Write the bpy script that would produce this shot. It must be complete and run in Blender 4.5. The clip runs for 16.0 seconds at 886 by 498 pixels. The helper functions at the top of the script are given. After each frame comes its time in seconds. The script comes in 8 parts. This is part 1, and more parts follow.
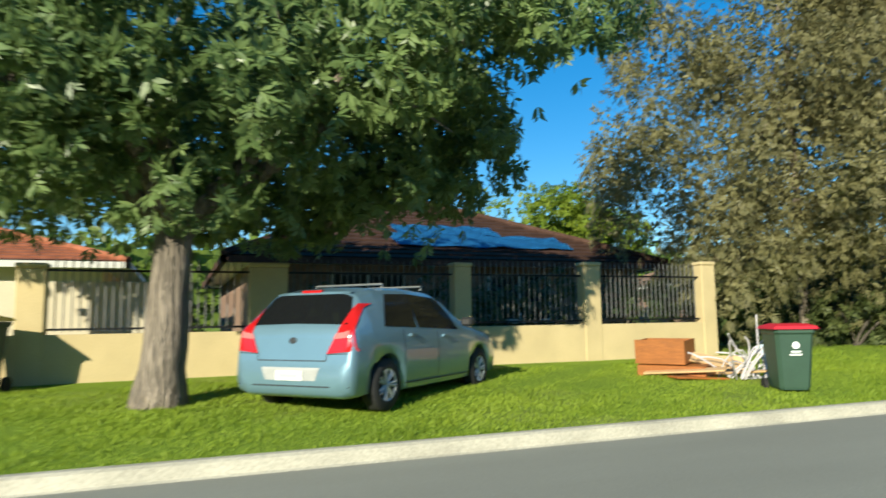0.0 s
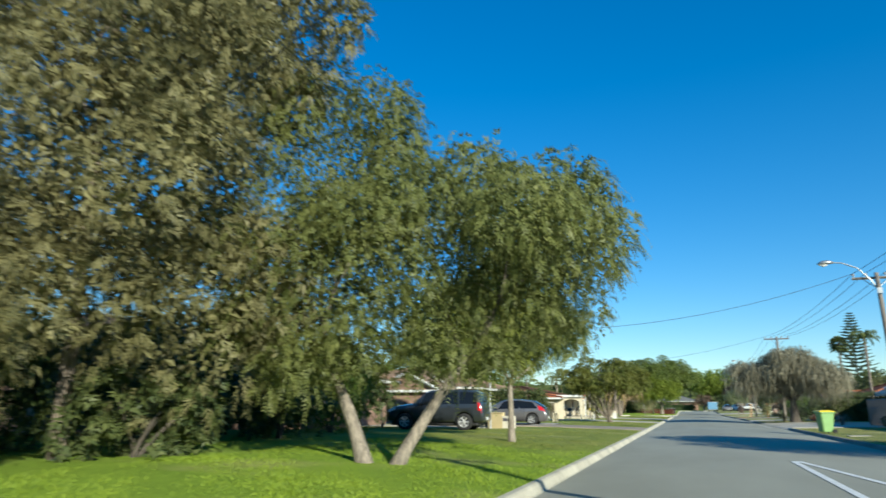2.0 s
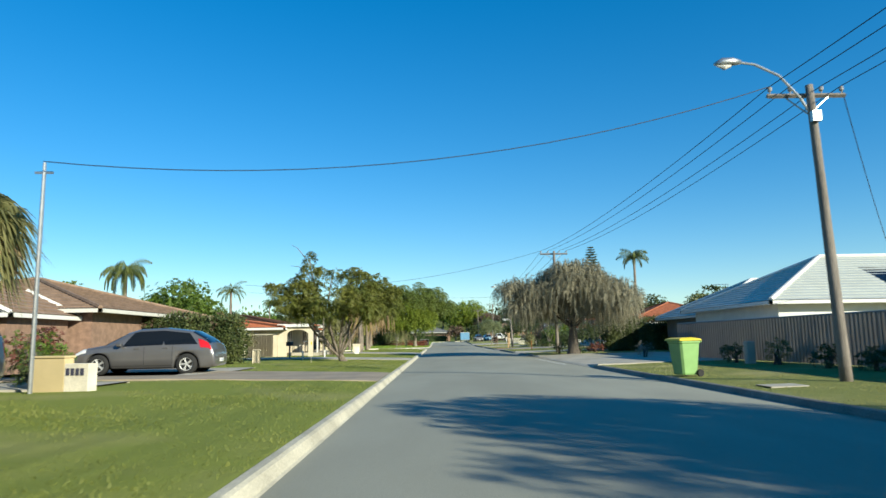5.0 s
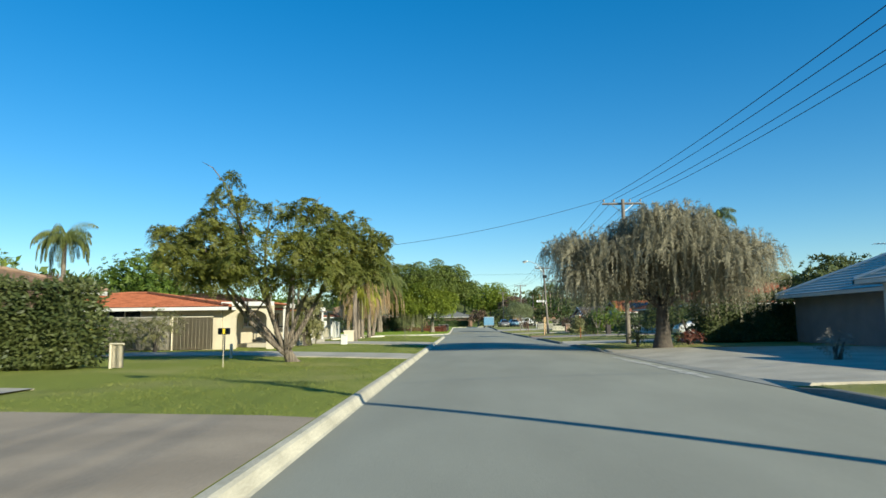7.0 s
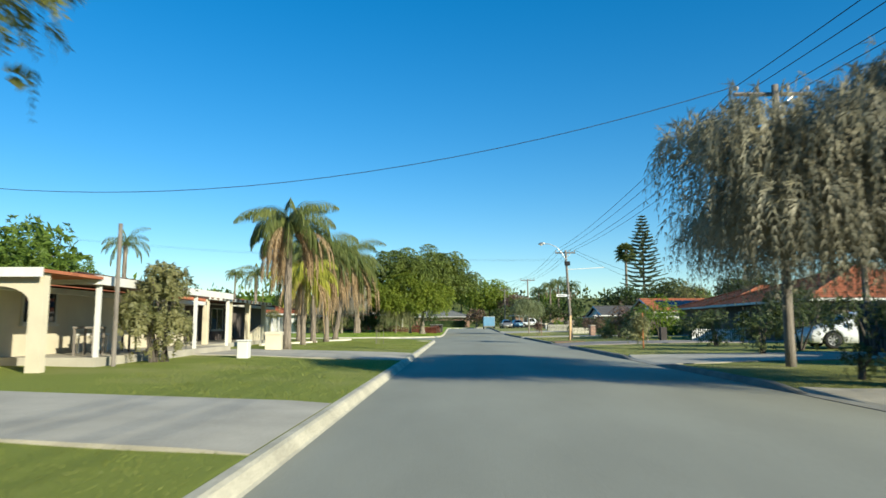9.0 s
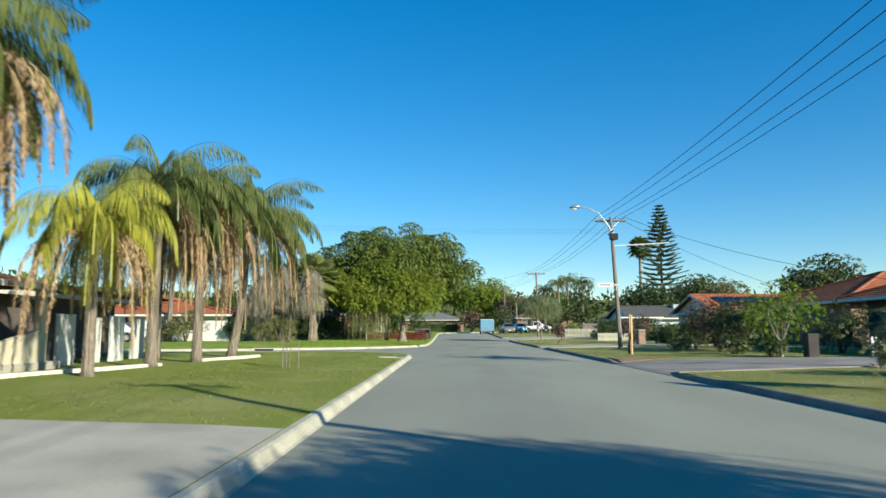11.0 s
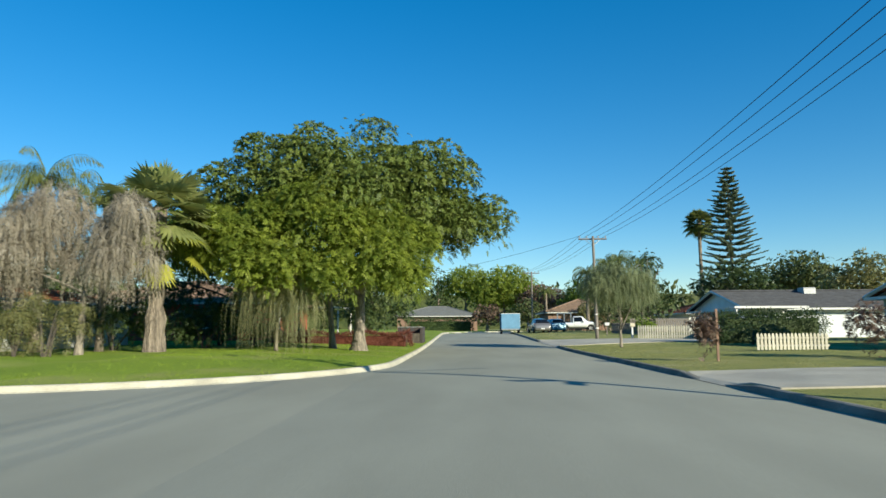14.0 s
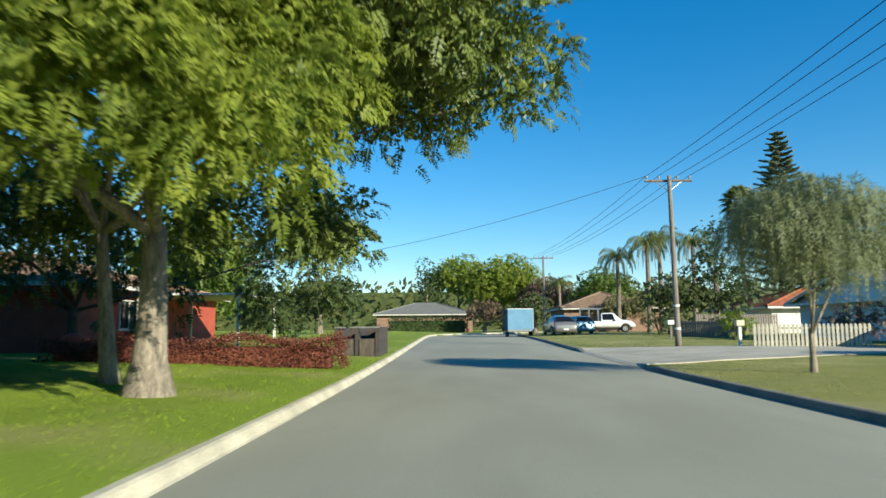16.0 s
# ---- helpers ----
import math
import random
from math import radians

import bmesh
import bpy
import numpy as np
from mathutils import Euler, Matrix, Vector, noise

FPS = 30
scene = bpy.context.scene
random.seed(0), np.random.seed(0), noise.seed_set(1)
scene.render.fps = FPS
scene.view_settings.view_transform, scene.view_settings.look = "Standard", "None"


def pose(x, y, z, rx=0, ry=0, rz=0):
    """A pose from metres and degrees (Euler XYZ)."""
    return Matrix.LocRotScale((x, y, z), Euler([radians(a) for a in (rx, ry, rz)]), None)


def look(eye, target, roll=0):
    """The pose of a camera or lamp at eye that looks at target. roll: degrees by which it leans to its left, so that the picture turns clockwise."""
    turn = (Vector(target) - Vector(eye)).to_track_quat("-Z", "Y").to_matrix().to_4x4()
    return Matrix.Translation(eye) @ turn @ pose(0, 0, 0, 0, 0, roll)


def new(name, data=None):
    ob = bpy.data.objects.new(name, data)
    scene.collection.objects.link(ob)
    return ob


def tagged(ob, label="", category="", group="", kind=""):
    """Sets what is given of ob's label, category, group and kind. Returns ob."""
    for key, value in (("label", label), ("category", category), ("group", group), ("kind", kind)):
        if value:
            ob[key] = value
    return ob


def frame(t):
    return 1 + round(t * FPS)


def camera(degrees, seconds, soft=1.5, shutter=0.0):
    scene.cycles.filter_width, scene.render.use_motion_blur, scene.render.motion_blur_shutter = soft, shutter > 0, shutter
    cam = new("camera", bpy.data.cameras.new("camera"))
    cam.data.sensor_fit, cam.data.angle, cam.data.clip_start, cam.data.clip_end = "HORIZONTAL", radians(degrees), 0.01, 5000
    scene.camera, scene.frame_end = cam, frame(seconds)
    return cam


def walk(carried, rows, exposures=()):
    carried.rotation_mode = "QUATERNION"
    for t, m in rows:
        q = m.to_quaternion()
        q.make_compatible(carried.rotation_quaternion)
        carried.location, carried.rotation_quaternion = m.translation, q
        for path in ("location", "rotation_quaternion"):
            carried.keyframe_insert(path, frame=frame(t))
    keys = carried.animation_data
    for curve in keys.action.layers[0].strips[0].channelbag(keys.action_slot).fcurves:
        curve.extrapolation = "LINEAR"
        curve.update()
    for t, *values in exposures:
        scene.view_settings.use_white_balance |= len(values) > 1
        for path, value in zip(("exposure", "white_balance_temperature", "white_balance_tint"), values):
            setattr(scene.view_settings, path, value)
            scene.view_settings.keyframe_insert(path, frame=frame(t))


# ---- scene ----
cam = camera(67.1, 16.0, soft=1.5, shutter=0.25)
ROWS = [
    (0.0, 6.134, 7.373, 1.281, 95.90, 0.83, 68.59),
    (0.5, 4.844, 8.611, 1.232, 99.50, 0.13, 57.12),
    (1.0, 3.663, 10.415, 1.262, 101.82, -0.28, 44.82),
    (1.5, 2.835, 12.504, 1.246, 103.09, -0.31, 31.33),
    (2.0, 2.404, 14.811, 1.247, 103.36, -0.21, 19.73),
    (2.5, 2.263, 17.455, 1.225, 102.11, -0.00, 10.97),
    (3.0, 2.169, 20.341, 1.252, 100.08, 0.38, 5.71),
    (3.5, 2.020, 23.281, 1.248, 98.94, 0.49, 2.79),
    (4.0, 1.844, 26.568, 1.252, 98.66, 0.69, 0.71),
    (4.5, 1.717, 30.082, 1.256, 98.07, 0.81, -0.34),
    (4.7, 1.697, 31.440, 1.244, 97.90, 0.89, -0.42),
    (6.8, 1.850, 46.861, 1.262, 96.65, 0.79, 1.60),
    (7.0, 1.837, 48.542, 1.277, 96.47, 0.67, 1.54),
    (7.5, 1.745, 52.778, 1.186, 96.44, 0.48, 1.44),
    (8.0, 1.768, 56.865, 1.239, 96.32, 0.05, 1.38),
    (8.2, 1.768, 58.522, 1.244, 96.27, 0.01, 1.34),
    (10.3, 1.895, 78.570, 1.249, 96.99, 0.22, 0.93),
    (10.5, 1.911, 80.424, 1.255, 96.95, 0.22, 0.88),
    (11.0, 1.931, 85.057, 1.276, 96.86, 0.07, 0.59),
    (11.5, 1.998, 89.784, 1.257, 96.73, 0.44, 0.51),
    (12.0, 2.219, 94.840, 1.243, 96.56, 0.52, 0.75),
    (12.5, 2.315, 99.678, 1.229, 96.53, 0.83, 1.03),
    (13.0, 2.434, 104.509, 1.247, 96.52, 0.67, 1.44),
    (13.5, 2.454, 109.443, 1.229, 96.67, 0.49, 1.64),
    (14.0, 2.459, 114.422, 1.249, 96.73, 0.24, 1.73),
    (14.5, 2.507, 119.376, 1.239, 96.76, 0.33, 1.75),
    (15.0, 2.535, 124.463, 1.254, 96.74, 0.35, 1.58),
    (15.5, 2.563, 129.484, 1.251, 96.81, 0.58, 1.44),
    (16.0, 2.562, 134.487, 1.255, 96.78, 0.38, 1.15),
]
walk(cam, [(t, pose(x, y, z, rx, ry, rz)) for t, x, y, z, rx, ry, rz in ROWS], exposures=[(0.0, 0.78, 6500, 2), (0.8, 0.95, 6500, 2), (1.7, 0.72, 6100, 2), (2.6, 0.74, 5950, 2), (4.2, 0.78, 6200, 2), (7.0, 0.71, 6500, 2), (8.2, 0.74, 6500, 2), (10.6, 0.8, 6350, 2), (13.6, 0.67, 6400, 2), (14.6, 0.76, 6500, 2), (16.0, 0.87, 6500, 2)])

# ---- world and sun ----
SUN_AZ = (0.695, -0.719)          # level direction towards the sun
SUN_EL = radians(20.5)
world = bpy.data.worlds.new("sky")
scene.world = world
world.use_nodes = True
wn = world.node_tree
sky = wn.nodes.new("ShaderNodeTexSky")
sky.sky_type, sky.sun_disc = "NISHITA", False
sky.sun_elevation = SUN_EL
sky.sun_rotation = math.atan2(SUN_AZ[0], SUN_AZ[1])
sky.air_density, sky.dust_density, sky.ozone_density = 1.0, 0.0, 4.0
hue = wn.nodes.new("ShaderNodeHueSaturation")
hue.inputs["Hue"].default_value = 0.503
hue.inputs["Saturation"].default_value = 1.48
soften = wn.nodes.new("ShaderNodeGamma")      # the clear sky pales only a little towards the horizon
soften.inputs["Gamma"].default_value = 0.8
wn.links.new(sky.outputs[0], soften.inputs["Color"])
wn.links.new(soften.outputs[0], hue.inputs["Color"])
wn.links.new(hue.outputs[0], wn.nodes["Background"].inputs[0])
wn.nodes["Background"].inputs[1].default_value = 0.132
sun = new("sun", bpy.data.lights.new("sun", "SUN"))
sun.data.energy, sun.data.angle, sun.data.color = 5.0, radians(0.53), (1.0, 0.91, 0.74)
sun.matrix_world = look((0, 0, 0), (-SUN_AZ[0] * math.cos(SUN_EL), -SUN_AZ[1] * math.cos(SUN_EL), -math.sin(SUN_EL)))

# ---- materials ----
def mat(name, col, rough=0.7, var=0.25, scale=3.0, fine=60.0, bump=0.3, metal=0.0, col2=None, coat=0.0, island=0.0, spec=0.5, stretch=(1, 1, 1), dist=0.02, piece=0.0):
    """A surface with colour variation at two scales and fine relief."""
    m = bpy.data.materials.new(name)
    m.use_nodes = True
    nt = m.node_tree
    N, L = nt.nodes, nt.links
    b = N["Principled BSDF"]
    b.inputs["Roughness"].default_value, b.inputs["Metallic"].default_value = rough, metal
    b.inputs["Coat Weight"].default_value = coat
    b.inputs["Specular IOR Level"].default_value = spec
    tc, mp = N.new("ShaderNodeTexCoord"), N.new("ShaderNodeMapping")
    mp.inputs["Scale"].default_value = stretch
    L.new(tc.outputs["Object"], mp.inputs[0])
    n1, n2 = N.new("ShaderNodeTexNoise"), N.new("ShaderNodeTexNoise")
    n1.inputs["Scale"].default_value, n1.inputs["Detail"].default_value = scale, 4
    n2.inputs["Scale"].default_value, n2.inputs["Detail"].default_value = fine, 3
    L.new(mp.outputs[0], n1.inputs[0]), L.new(mp.outputs[0], n2.inputs[0])
    c2 = col2 or tuple(c * (1 - var) for c in col)
    mix = N.new("ShaderNodeMix")
    mix.data_type = "RGBA"
    mix.inputs[6].default_value, mix.inputs[7].default_value = (*c2, 1), (*col, 1)
    ramp = N.new("ShaderNodeMapRange")
    ramp.inputs[1].default_value, ramp.inputs[2].default_value = 0.35, 0.65
    L.new(n1.outputs[0], ramp.inputs[0]), L.new(ramp.outputs[0], mix.inputs[0])
    hsv = N.new("ShaderNodeHueSaturation")
    L.new(mix.outputs[2], hsv.inputs["Color"])
    val = N.new("ShaderNodeMapRange")
    val.inputs[1].default_value, val.inputs[2].default_value = 0.3, 0.7
    val.inputs[3].default_value, val.inputs[4].default_value = 1 - var * 0.7, 1 + var * 0.5
    L.new(n2.outputs[0], val.inputs[0])
    last = val.outputs[0]
    for amount, src in ((island, "ShaderNodeNewGeometry"), (piece, "ShaderNodeObjectInfo")):
        if amount:
            g = N.new(src)
            r = N.new("ShaderNodeMapRange")
            r.inputs[3].default_value, r.inputs[4].default_value = 1 - amount, 1 + amount
            L.new(g.outputs["Random Per Island" if island and src.endswith("Geometry") else "Random"], r.inputs[0])
            mul = N.new("ShaderNodeMath")
            mul.operation = "MULTIPLY"
            L.new(last, mul.inputs[0]), L.new(r.outputs[0], mul.inputs[1])
            last = mul.outputs[0]
    L.new(last, hsv.inputs["Value"])
    L.new(hsv.outputs[0], b.inputs["Base Color"])
    if bump:
        bp = N.new("ShaderNodeBump")
        bp.inputs["Strength"].default_value, bp.inputs["Distance"].default_value = bump, dist
        L.new(n2.outputs[0], bp.inputs["Height"]), L.new(bp.outputs[0], b.inputs["Normal"])
    return m


def leaf_mat(name, col, col2, through_light=0.35, rough=0.5, hue=0.03):
    """Leaves: each its own shade, some light passing through."""
    m = bpy.data.materials.new(name)
    m.use_nodes = True
    nt = m.node_tree
    N, L = nt.nodes, nt.links
    b, out = N["Principled BSDF"], N["Material Output"]
    b.inputs["Roughness"].default_value = rough
    b.inputs["Specular IOR Level"].default_value = 0.35
    g, tc, n1 = N.new("ShaderNodeNewGeometry"), N.new("ShaderNodeTexCoord"), N.new("ShaderNodeTexNoise")
    n1.inputs["Scale"].default_value, n1.inputs["Detail"].default_value = 0.9, 3
    L.new(tc.outputs["Object"], n1.inputs[0])
    add = N.new("ShaderNodeMath")
    add.operation = "MULTIPLY_ADD"
    add.inputs[1].default_value, add.inputs[2].default_value = 0.6, -0.1
    L.new(g.outputs["Random Per Island"], add.inputs[0])
    s = N.new("ShaderNodeMath")
    L.new(add.outputs[0], s.inputs[0])
    k = N.new("ShaderNodeMapRange")
    k.inputs[1].default_value, k.inputs[2].default_value, k.inputs[3].default_value, k.inputs[4].default_value = 0.35, 0.65, 0, 0.6
    L.new(n1.outputs[0], k.inputs[0]), L.new(k.outputs[0], s.inputs[1])
    mix = N.new("ShaderNodeMix")
    mix.data_type = "RGBA"
    mix.inputs[6].default_value, mix.inputs[7].default_value = (*col, 1), (*col2, 1)
    L.new(s.outputs[0], mix.inputs[0])
    L.new(mix.outputs[2], b.inputs["Base Color"])
    t, ms = N.new("ShaderNodeBsdfTranslucent"), N.new("ShaderNodeMixShader")
    ms.inputs[0].default_value = through_light
    L.new(mix.outputs[2], t.inputs[0])
    L.new(b.outputs[0], ms.inputs[1]), L.new(t.outputs[0], ms.inputs[2]), L.new(ms.outputs[0], out.inputs[0])
    return m


def glass_mat(name, tint=(0.02, 0.025, 0.03), rough=0.03):
    m = bpy.data.materials.new(name)
    m.use_nodes = True
    b = m.node_tree.nodes["Principled BSDF"]
    b.inputs["Base Color"].default_value, b.inputs["Roughness"].default_value = (*tint, 1), rough
    b.inputs["Specular IOR Level"].default_value = 0.4
    return m


# ---- mesh helpers ----
def mesh_of(name, verts, faces, material=None, smooth=False):
    me = bpy.data.meshes.new(name)
    me.from_pydata([tuple(v) for v in verts], [], faces)
    if material:
        me.materials.append(material)
    if smooth:
        me.polygons.foreach_set("use_smooth", [True] * len(me.polygons))
    me.update()
    return me


def quads_mesh(name, verts, material):
    """A mesh of loose quads or triangles out of an array n x 4 x 3 or n x 3 x 3."""
    k = np.shape(verts)[1]
    v = np.ascontiguousarray(verts, dtype=np.float32).reshape(-1, 3)
    n = len(v) // k
    me = bpy.data.meshes.new(name)
    me.vertices.add(len(v)), me.loops.add(len(v)), me.polygons.add(n)
    me.vertices.foreach_set("co", v.ravel())
    me.loops.foreach_set("vertex_index", np.arange(len(v), dtype=np.int32))
    me.polygons.foreach_set("loop_start", np.arange(0, len(v), k, dtype=np.int32))
    me.materials.append(material)
    me.update(calc_edges=True)
    return me


def bm_mesh(name, bm, material, smooth=False):
    me = bpy.data.meshes.new(name)
    bm.to_mesh(me)
    bm.free()
    me.materials.append(material)
    if smooth:
        me.polygons.foreach_set("use_smooth", [True] * len(me.polygons))
    return me


def part(name, bm, material, parent, label="", smooth=False):
    """Links a bmesh, or a finished mesh, as one object under a thing or a part."""
    me = bm if isinstance(bm, bpy.types.Mesh) else bm_mesh(name, bm, material, smooth)
    ob = new(name, me)
    ob.parent = parent
    if label:
        ob["label"] = label
    return ob


def thing(name, label, category, m=None, group="", kind="", me=None):
    ob = new(name, me)
    if m is not None:
        ob.matrix_world = m
    return tagged(ob, label, category, group, kind)


def box(bm, x0, x1, y0, y1, z0, z1, bevel=0.0):
    g = bmesh.ops.create_cube(bm, size=1)["verts"]
    for v in g:
        v.co = Vector((x0 + (v.co.x + .5) * (x1 - x0), y0 + (v.co.y + .5) * (y1 - y0), z0 + (v.co.z + .5) * (z1 - z0)))
    if bevel:
        es = list({e for v in g for e in v.link_edges})
        bmesh.ops.bevel(bm, geom=es, offset=bevel, segments=1, affect="EDGES")
    return bm


def boxm(x0, x1, y0, y1, z0, z1, bevel=0.0):
    return box(bmesh.new(), x0, x1, y0, y1, z0, z1, bevel)


def tube(bm, pts, radii, sides=8, wob=0.0, rng=None, caps=True):
    """A tapering tube along points."""
    rings = []
    pts = [Vector(p) for p in pts]
    up = Vector((0, 0, 1))
    for i, p in enumerate(pts):
        d = (pts[min(i + 1, len(pts) - 1)] - pts[max(i - 1, 0)]).normalized()
        a = d.cross(up if abs(d.z) < 0.9 else Vector((1, 0, 0))).normalized()
        b = d.cross(a)
        ring = []
        for k in range(sides):
            t = 2 * math.pi * k / sides
            r = radii[i] * (1 + (wob * (rng.random() - .5) * 2 if rng else 0))
            ring.append(bm.verts.new(p + (a * math.cos(t) + b * math.sin(t)) * r))
        rings.append(ring)
    for r0, r1 in zip(rings, rings[1:]):
        for k in range(sides):
            bm.faces.new((r0[k], r0[(k + 1) % sides], r1[(k + 1) % sides], r1[k]))
    if caps:
        bm.faces.new(list(reversed(rings[0])))
        bm.faces.new(rings[-1])
    return bm


def curve_pts(a, b, bend, n=6):
    """Points from a to b, bowed by bend."""
    a, b, bend = Vector(a), Vector(b), Vector(bend)
    return [a.lerp(b, i / n) + bend * (4 * (i / n) * (1 - i / n)) for i in range(n + 1)]


# ---- ground heights and road outline ----
def ramp(y):
    """The street climbs gently towards its far end."""
    t = min(max((y - 145) / 50, 0), 1)
    return 0.55 * t * t * (3 - 2 * t)


def camber(x, y):
    """The road's middle stands higher than its gutters."""
    return 0.1 * max(0.0, 1 - ((x - 4.065) / 4.065) ** 2) if y < 188 else 0.0


def left_slope(y):
    """The left verge rises less along the middle of the street."""
    a, b = np.clip((y - 36) / 8, 0, 1), np.clip((y - 112) / 10, 0, 1)
    return 0.045 - 0.023 * a * a * (3 - 2 * a) * (1 - b * b * (3 - 2 * b))


def lawn(x, y):
    """Height of the verge."""
    if x < 4:
        away = -x
        if 105 < y < 150:      # near the side street the verge rises from its kerb as well
            away = -float(inside_loop(np.array([x]), np.array([y]), ROAD_LOOP)[0])
        return 0.12 + float(left_slope(y)) * min(max(away, 0), 6) + ramp(y)
    return 0.12 + 0.02 * min(max(x - 8.1, 0), 7) + ramp(y) - float(crossing(x, y))


def crossing(x, y):
    """How far the right verge dips towards the lowered kerb at a driveway."""
    dip = np.zeros(np.shape(y))
    for a, b in GAPS_R:
        dip = np.maximum(dip, np.clip((y - a) / 0.8, 0, 1) * np.clip((b - y) / 0.8, 0, 1))
    return 0.09 * dip * np.clip(1 - (x - 8.3) / 2.2, 0, 1) * (np.asarray(x) > 7)


def arc(cx, cy, r, a0, a1, n=14):
    return [(cx + r * math.cos(radians(a0 + (a1 - a0) * i / n)), cy + r * math.sin(radians(a0 + (a1 - a0) * i / n))) for i in range(n + 1)]


# back edges of the kerbs, seen from above
SIDE = math.tan(radians(7))
KERB_A = [(0, -60 + 3 * i) for i in range(59)] + arc(-5.6, 115.2, 5.6, 0, 83, 12) + [(-8 - 4 * i, 120.55 - SIDE * (2.6 + 4 * i)) for i in range(10)]
KERB_B = [(-46 + 4 * i, 125.8 - SIDE * (37 - 4 * i)) for i in range(10)] + arc(-10.4, 137.4, 10.4, -80, 0, 16) + [(0.0, 141 + 3 * i) for i in range(17)] + arc(50, 192, 50, 180, 95, 20)
KERB_R = [(8.13, -60 + 1.5 * i) for i in range(168)] + arc(50, 192, 41.87, 180, 95, 20)
ROAD_LOOP = KERB_A + KERB_B + KERB_R[::-1]
GAPS_R = ((61.0, 79.0), (85.5, 91.0), (103.3, 110.5), (128.0, 132.0), (154.3, 165.0))


def inside_loop(px, py, loop):
    """Signed distance to a closed outline, positive inside, for arrays of points."""
    a = np.array(loop)
    b = np.roll(a, -1, 0)
    best = np.full(px.shape, 1e9)
    cross = np.zeros(px.shape, int)
    for (x0, y0), (x1, y1) in zip(a, b):
        dx, dy = x1 - x0, y1 - y0
        t = np.clip(((px - x0) * dx + (py - y0) * dy) / (dx * dx + dy * dy + 1e-12), 0, 1)
        best = np.minimum(best, np.hypot(px - x0 - t * dx, py - y0 - t * dy))
        if y0 != y1:
            hit = ((y0 > py) != (y1 > py)) & (px < (x1 - x0) * (py - y0) / (y1 - y0) + x0)
            cross += hit
    return np.where(cross % 2 == 1, best, -best)

def grass_mat(name, lush, olive, dry):
    """Mown grass: lush at the first houses, more olive further on, with pale dry patches and fine blades."""
    m = mat(name, lush, 0.95, 0.3, 0.4, 90, 0.8, col2=tuple(c * k for c, k in zip(lush, (0.8, 0.85, 0.9))), dist=0.04, spec=0.1)
    N, L = m.node_tree.nodes, m.node_tree.links
    first = next(n for n in N if n.bl_idname == "ShaderNodeMix")
    hsv = next(n for n in N if n.bl_idname == "ShaderNodeHueSaturation")
    tc, xyz = N.new("ShaderNodeTexCoord"), N.new("ShaderNodeSeparateXYZ")
    L.new(tc.outputs["Object"], xyz.inputs[0])
    wide, last = N.new("ShaderNodeTexNoise"), first.outputs[2]
    wide.inputs["Scale"].default_value, wide.inputs["Detail"].default_value = 0.33, 5
    L.new(tc.outputs["Object"], wide.inputs[0])
    along = N.new("ShaderNodeMath")
    along.operation = "MULTIPLY"
    for k, (lo, hi, f0, f1) in enumerate(((28, 38, 0, 1), (112, 124, 1, 0.3))):
        r = N.new("ShaderNodeMapRange")
        r.inputs[1].default_value, r.inputs[2].default_value, r.inputs[3].default_value, r.inputs[4].default_value = lo, hi, f0, f1
        L.new(xyz.outputs[1], r.inputs[0]), L.new(r.outputs[0], along.inputs[k])
    for source, lo, hi, top, col in ((along.outputs[0], 0, 1, 0.85, olive), (wide.outputs[0], 0.5, 0.7, 0.75, dry)):
        r, mix = N.new("ShaderNodeMapRange"), N.new("ShaderNodeMix")
        r.inputs[1].default_value, r.inputs[2].default_value, r.inputs[4].default_value = lo, hi, top
        mix.data_type = "RGBA"
        mix.inputs[7].default_value = (*col, 1)
        L.new(source, r.inputs[0]), L.new(r.outputs[0], mix.inputs[0]), L.new(last, mix.inputs[6])
        last = mix.outputs[2]
    L.new(last, hsv.inputs["Color"])
    return m


M_GRASS = grass_mat("lawn grass", (0.23, 0.33, 0.035), (0.225, 0.25, 0.06), (0.33, 0.32, 0.12))
M_GRASSD = grass_mat("dry mown grass", (0.3, 0.295, 0.1), (0.225, 0.24, 0.075), (0.38, 0.345, 0.165))
M_ROAD = mat("asphalt", (0.31, 0.305, 0.245), 0.92, 0.16, 0.5, 150, 0.4, dist=0.01, spec=0.3, stretch=(1, 0.3, 1))
M_KERB = mat("kerb concrete", (0.52, 0.48, 0.37), 0.92, 0.3, 1.2, 40, 0.3)
M_CONC = mat("driveway concrete", (0.45, 0.41, 0.33), 0.9, 0.25, 0.8, 60, 0.25)
M_CONC3 = mat("beige stained concrete", (0.34, 0.275, 0.2), 0.92, 0.25, 0.8, 60, 0.25)
# pale concrete with the shade on it put into the colour
M_CONC2 = mat("driveway concrete darkened for shade", (0.3, 0.26, 0.225), 0.85, 0.3, 0.9, 30, 0.3)
M_LINE = mat("road paint", (0.75, 0.74, 0.7), 0.6, 0.2, 6, 50, 0.2)
M_PATCH = mat("worn cement", (0.52, 0.5, 0.44), 0.9, 0.35, 5, 40, 0.3)
M_DIRT = mat("red brown dirt", (0.3, 0.18, 0.1), 0.95, 0.35, 2, 40, 0.5)
M_DRAIN = mat("black of the drain's unlit inside", (0.02, 0.02, 0.02), 0.9)


def lines(*spans):
    out = []
    for a, b, step in spans:
        out += list(np.arange(a, b, step))
    return np.unique(np.round(out, 3))


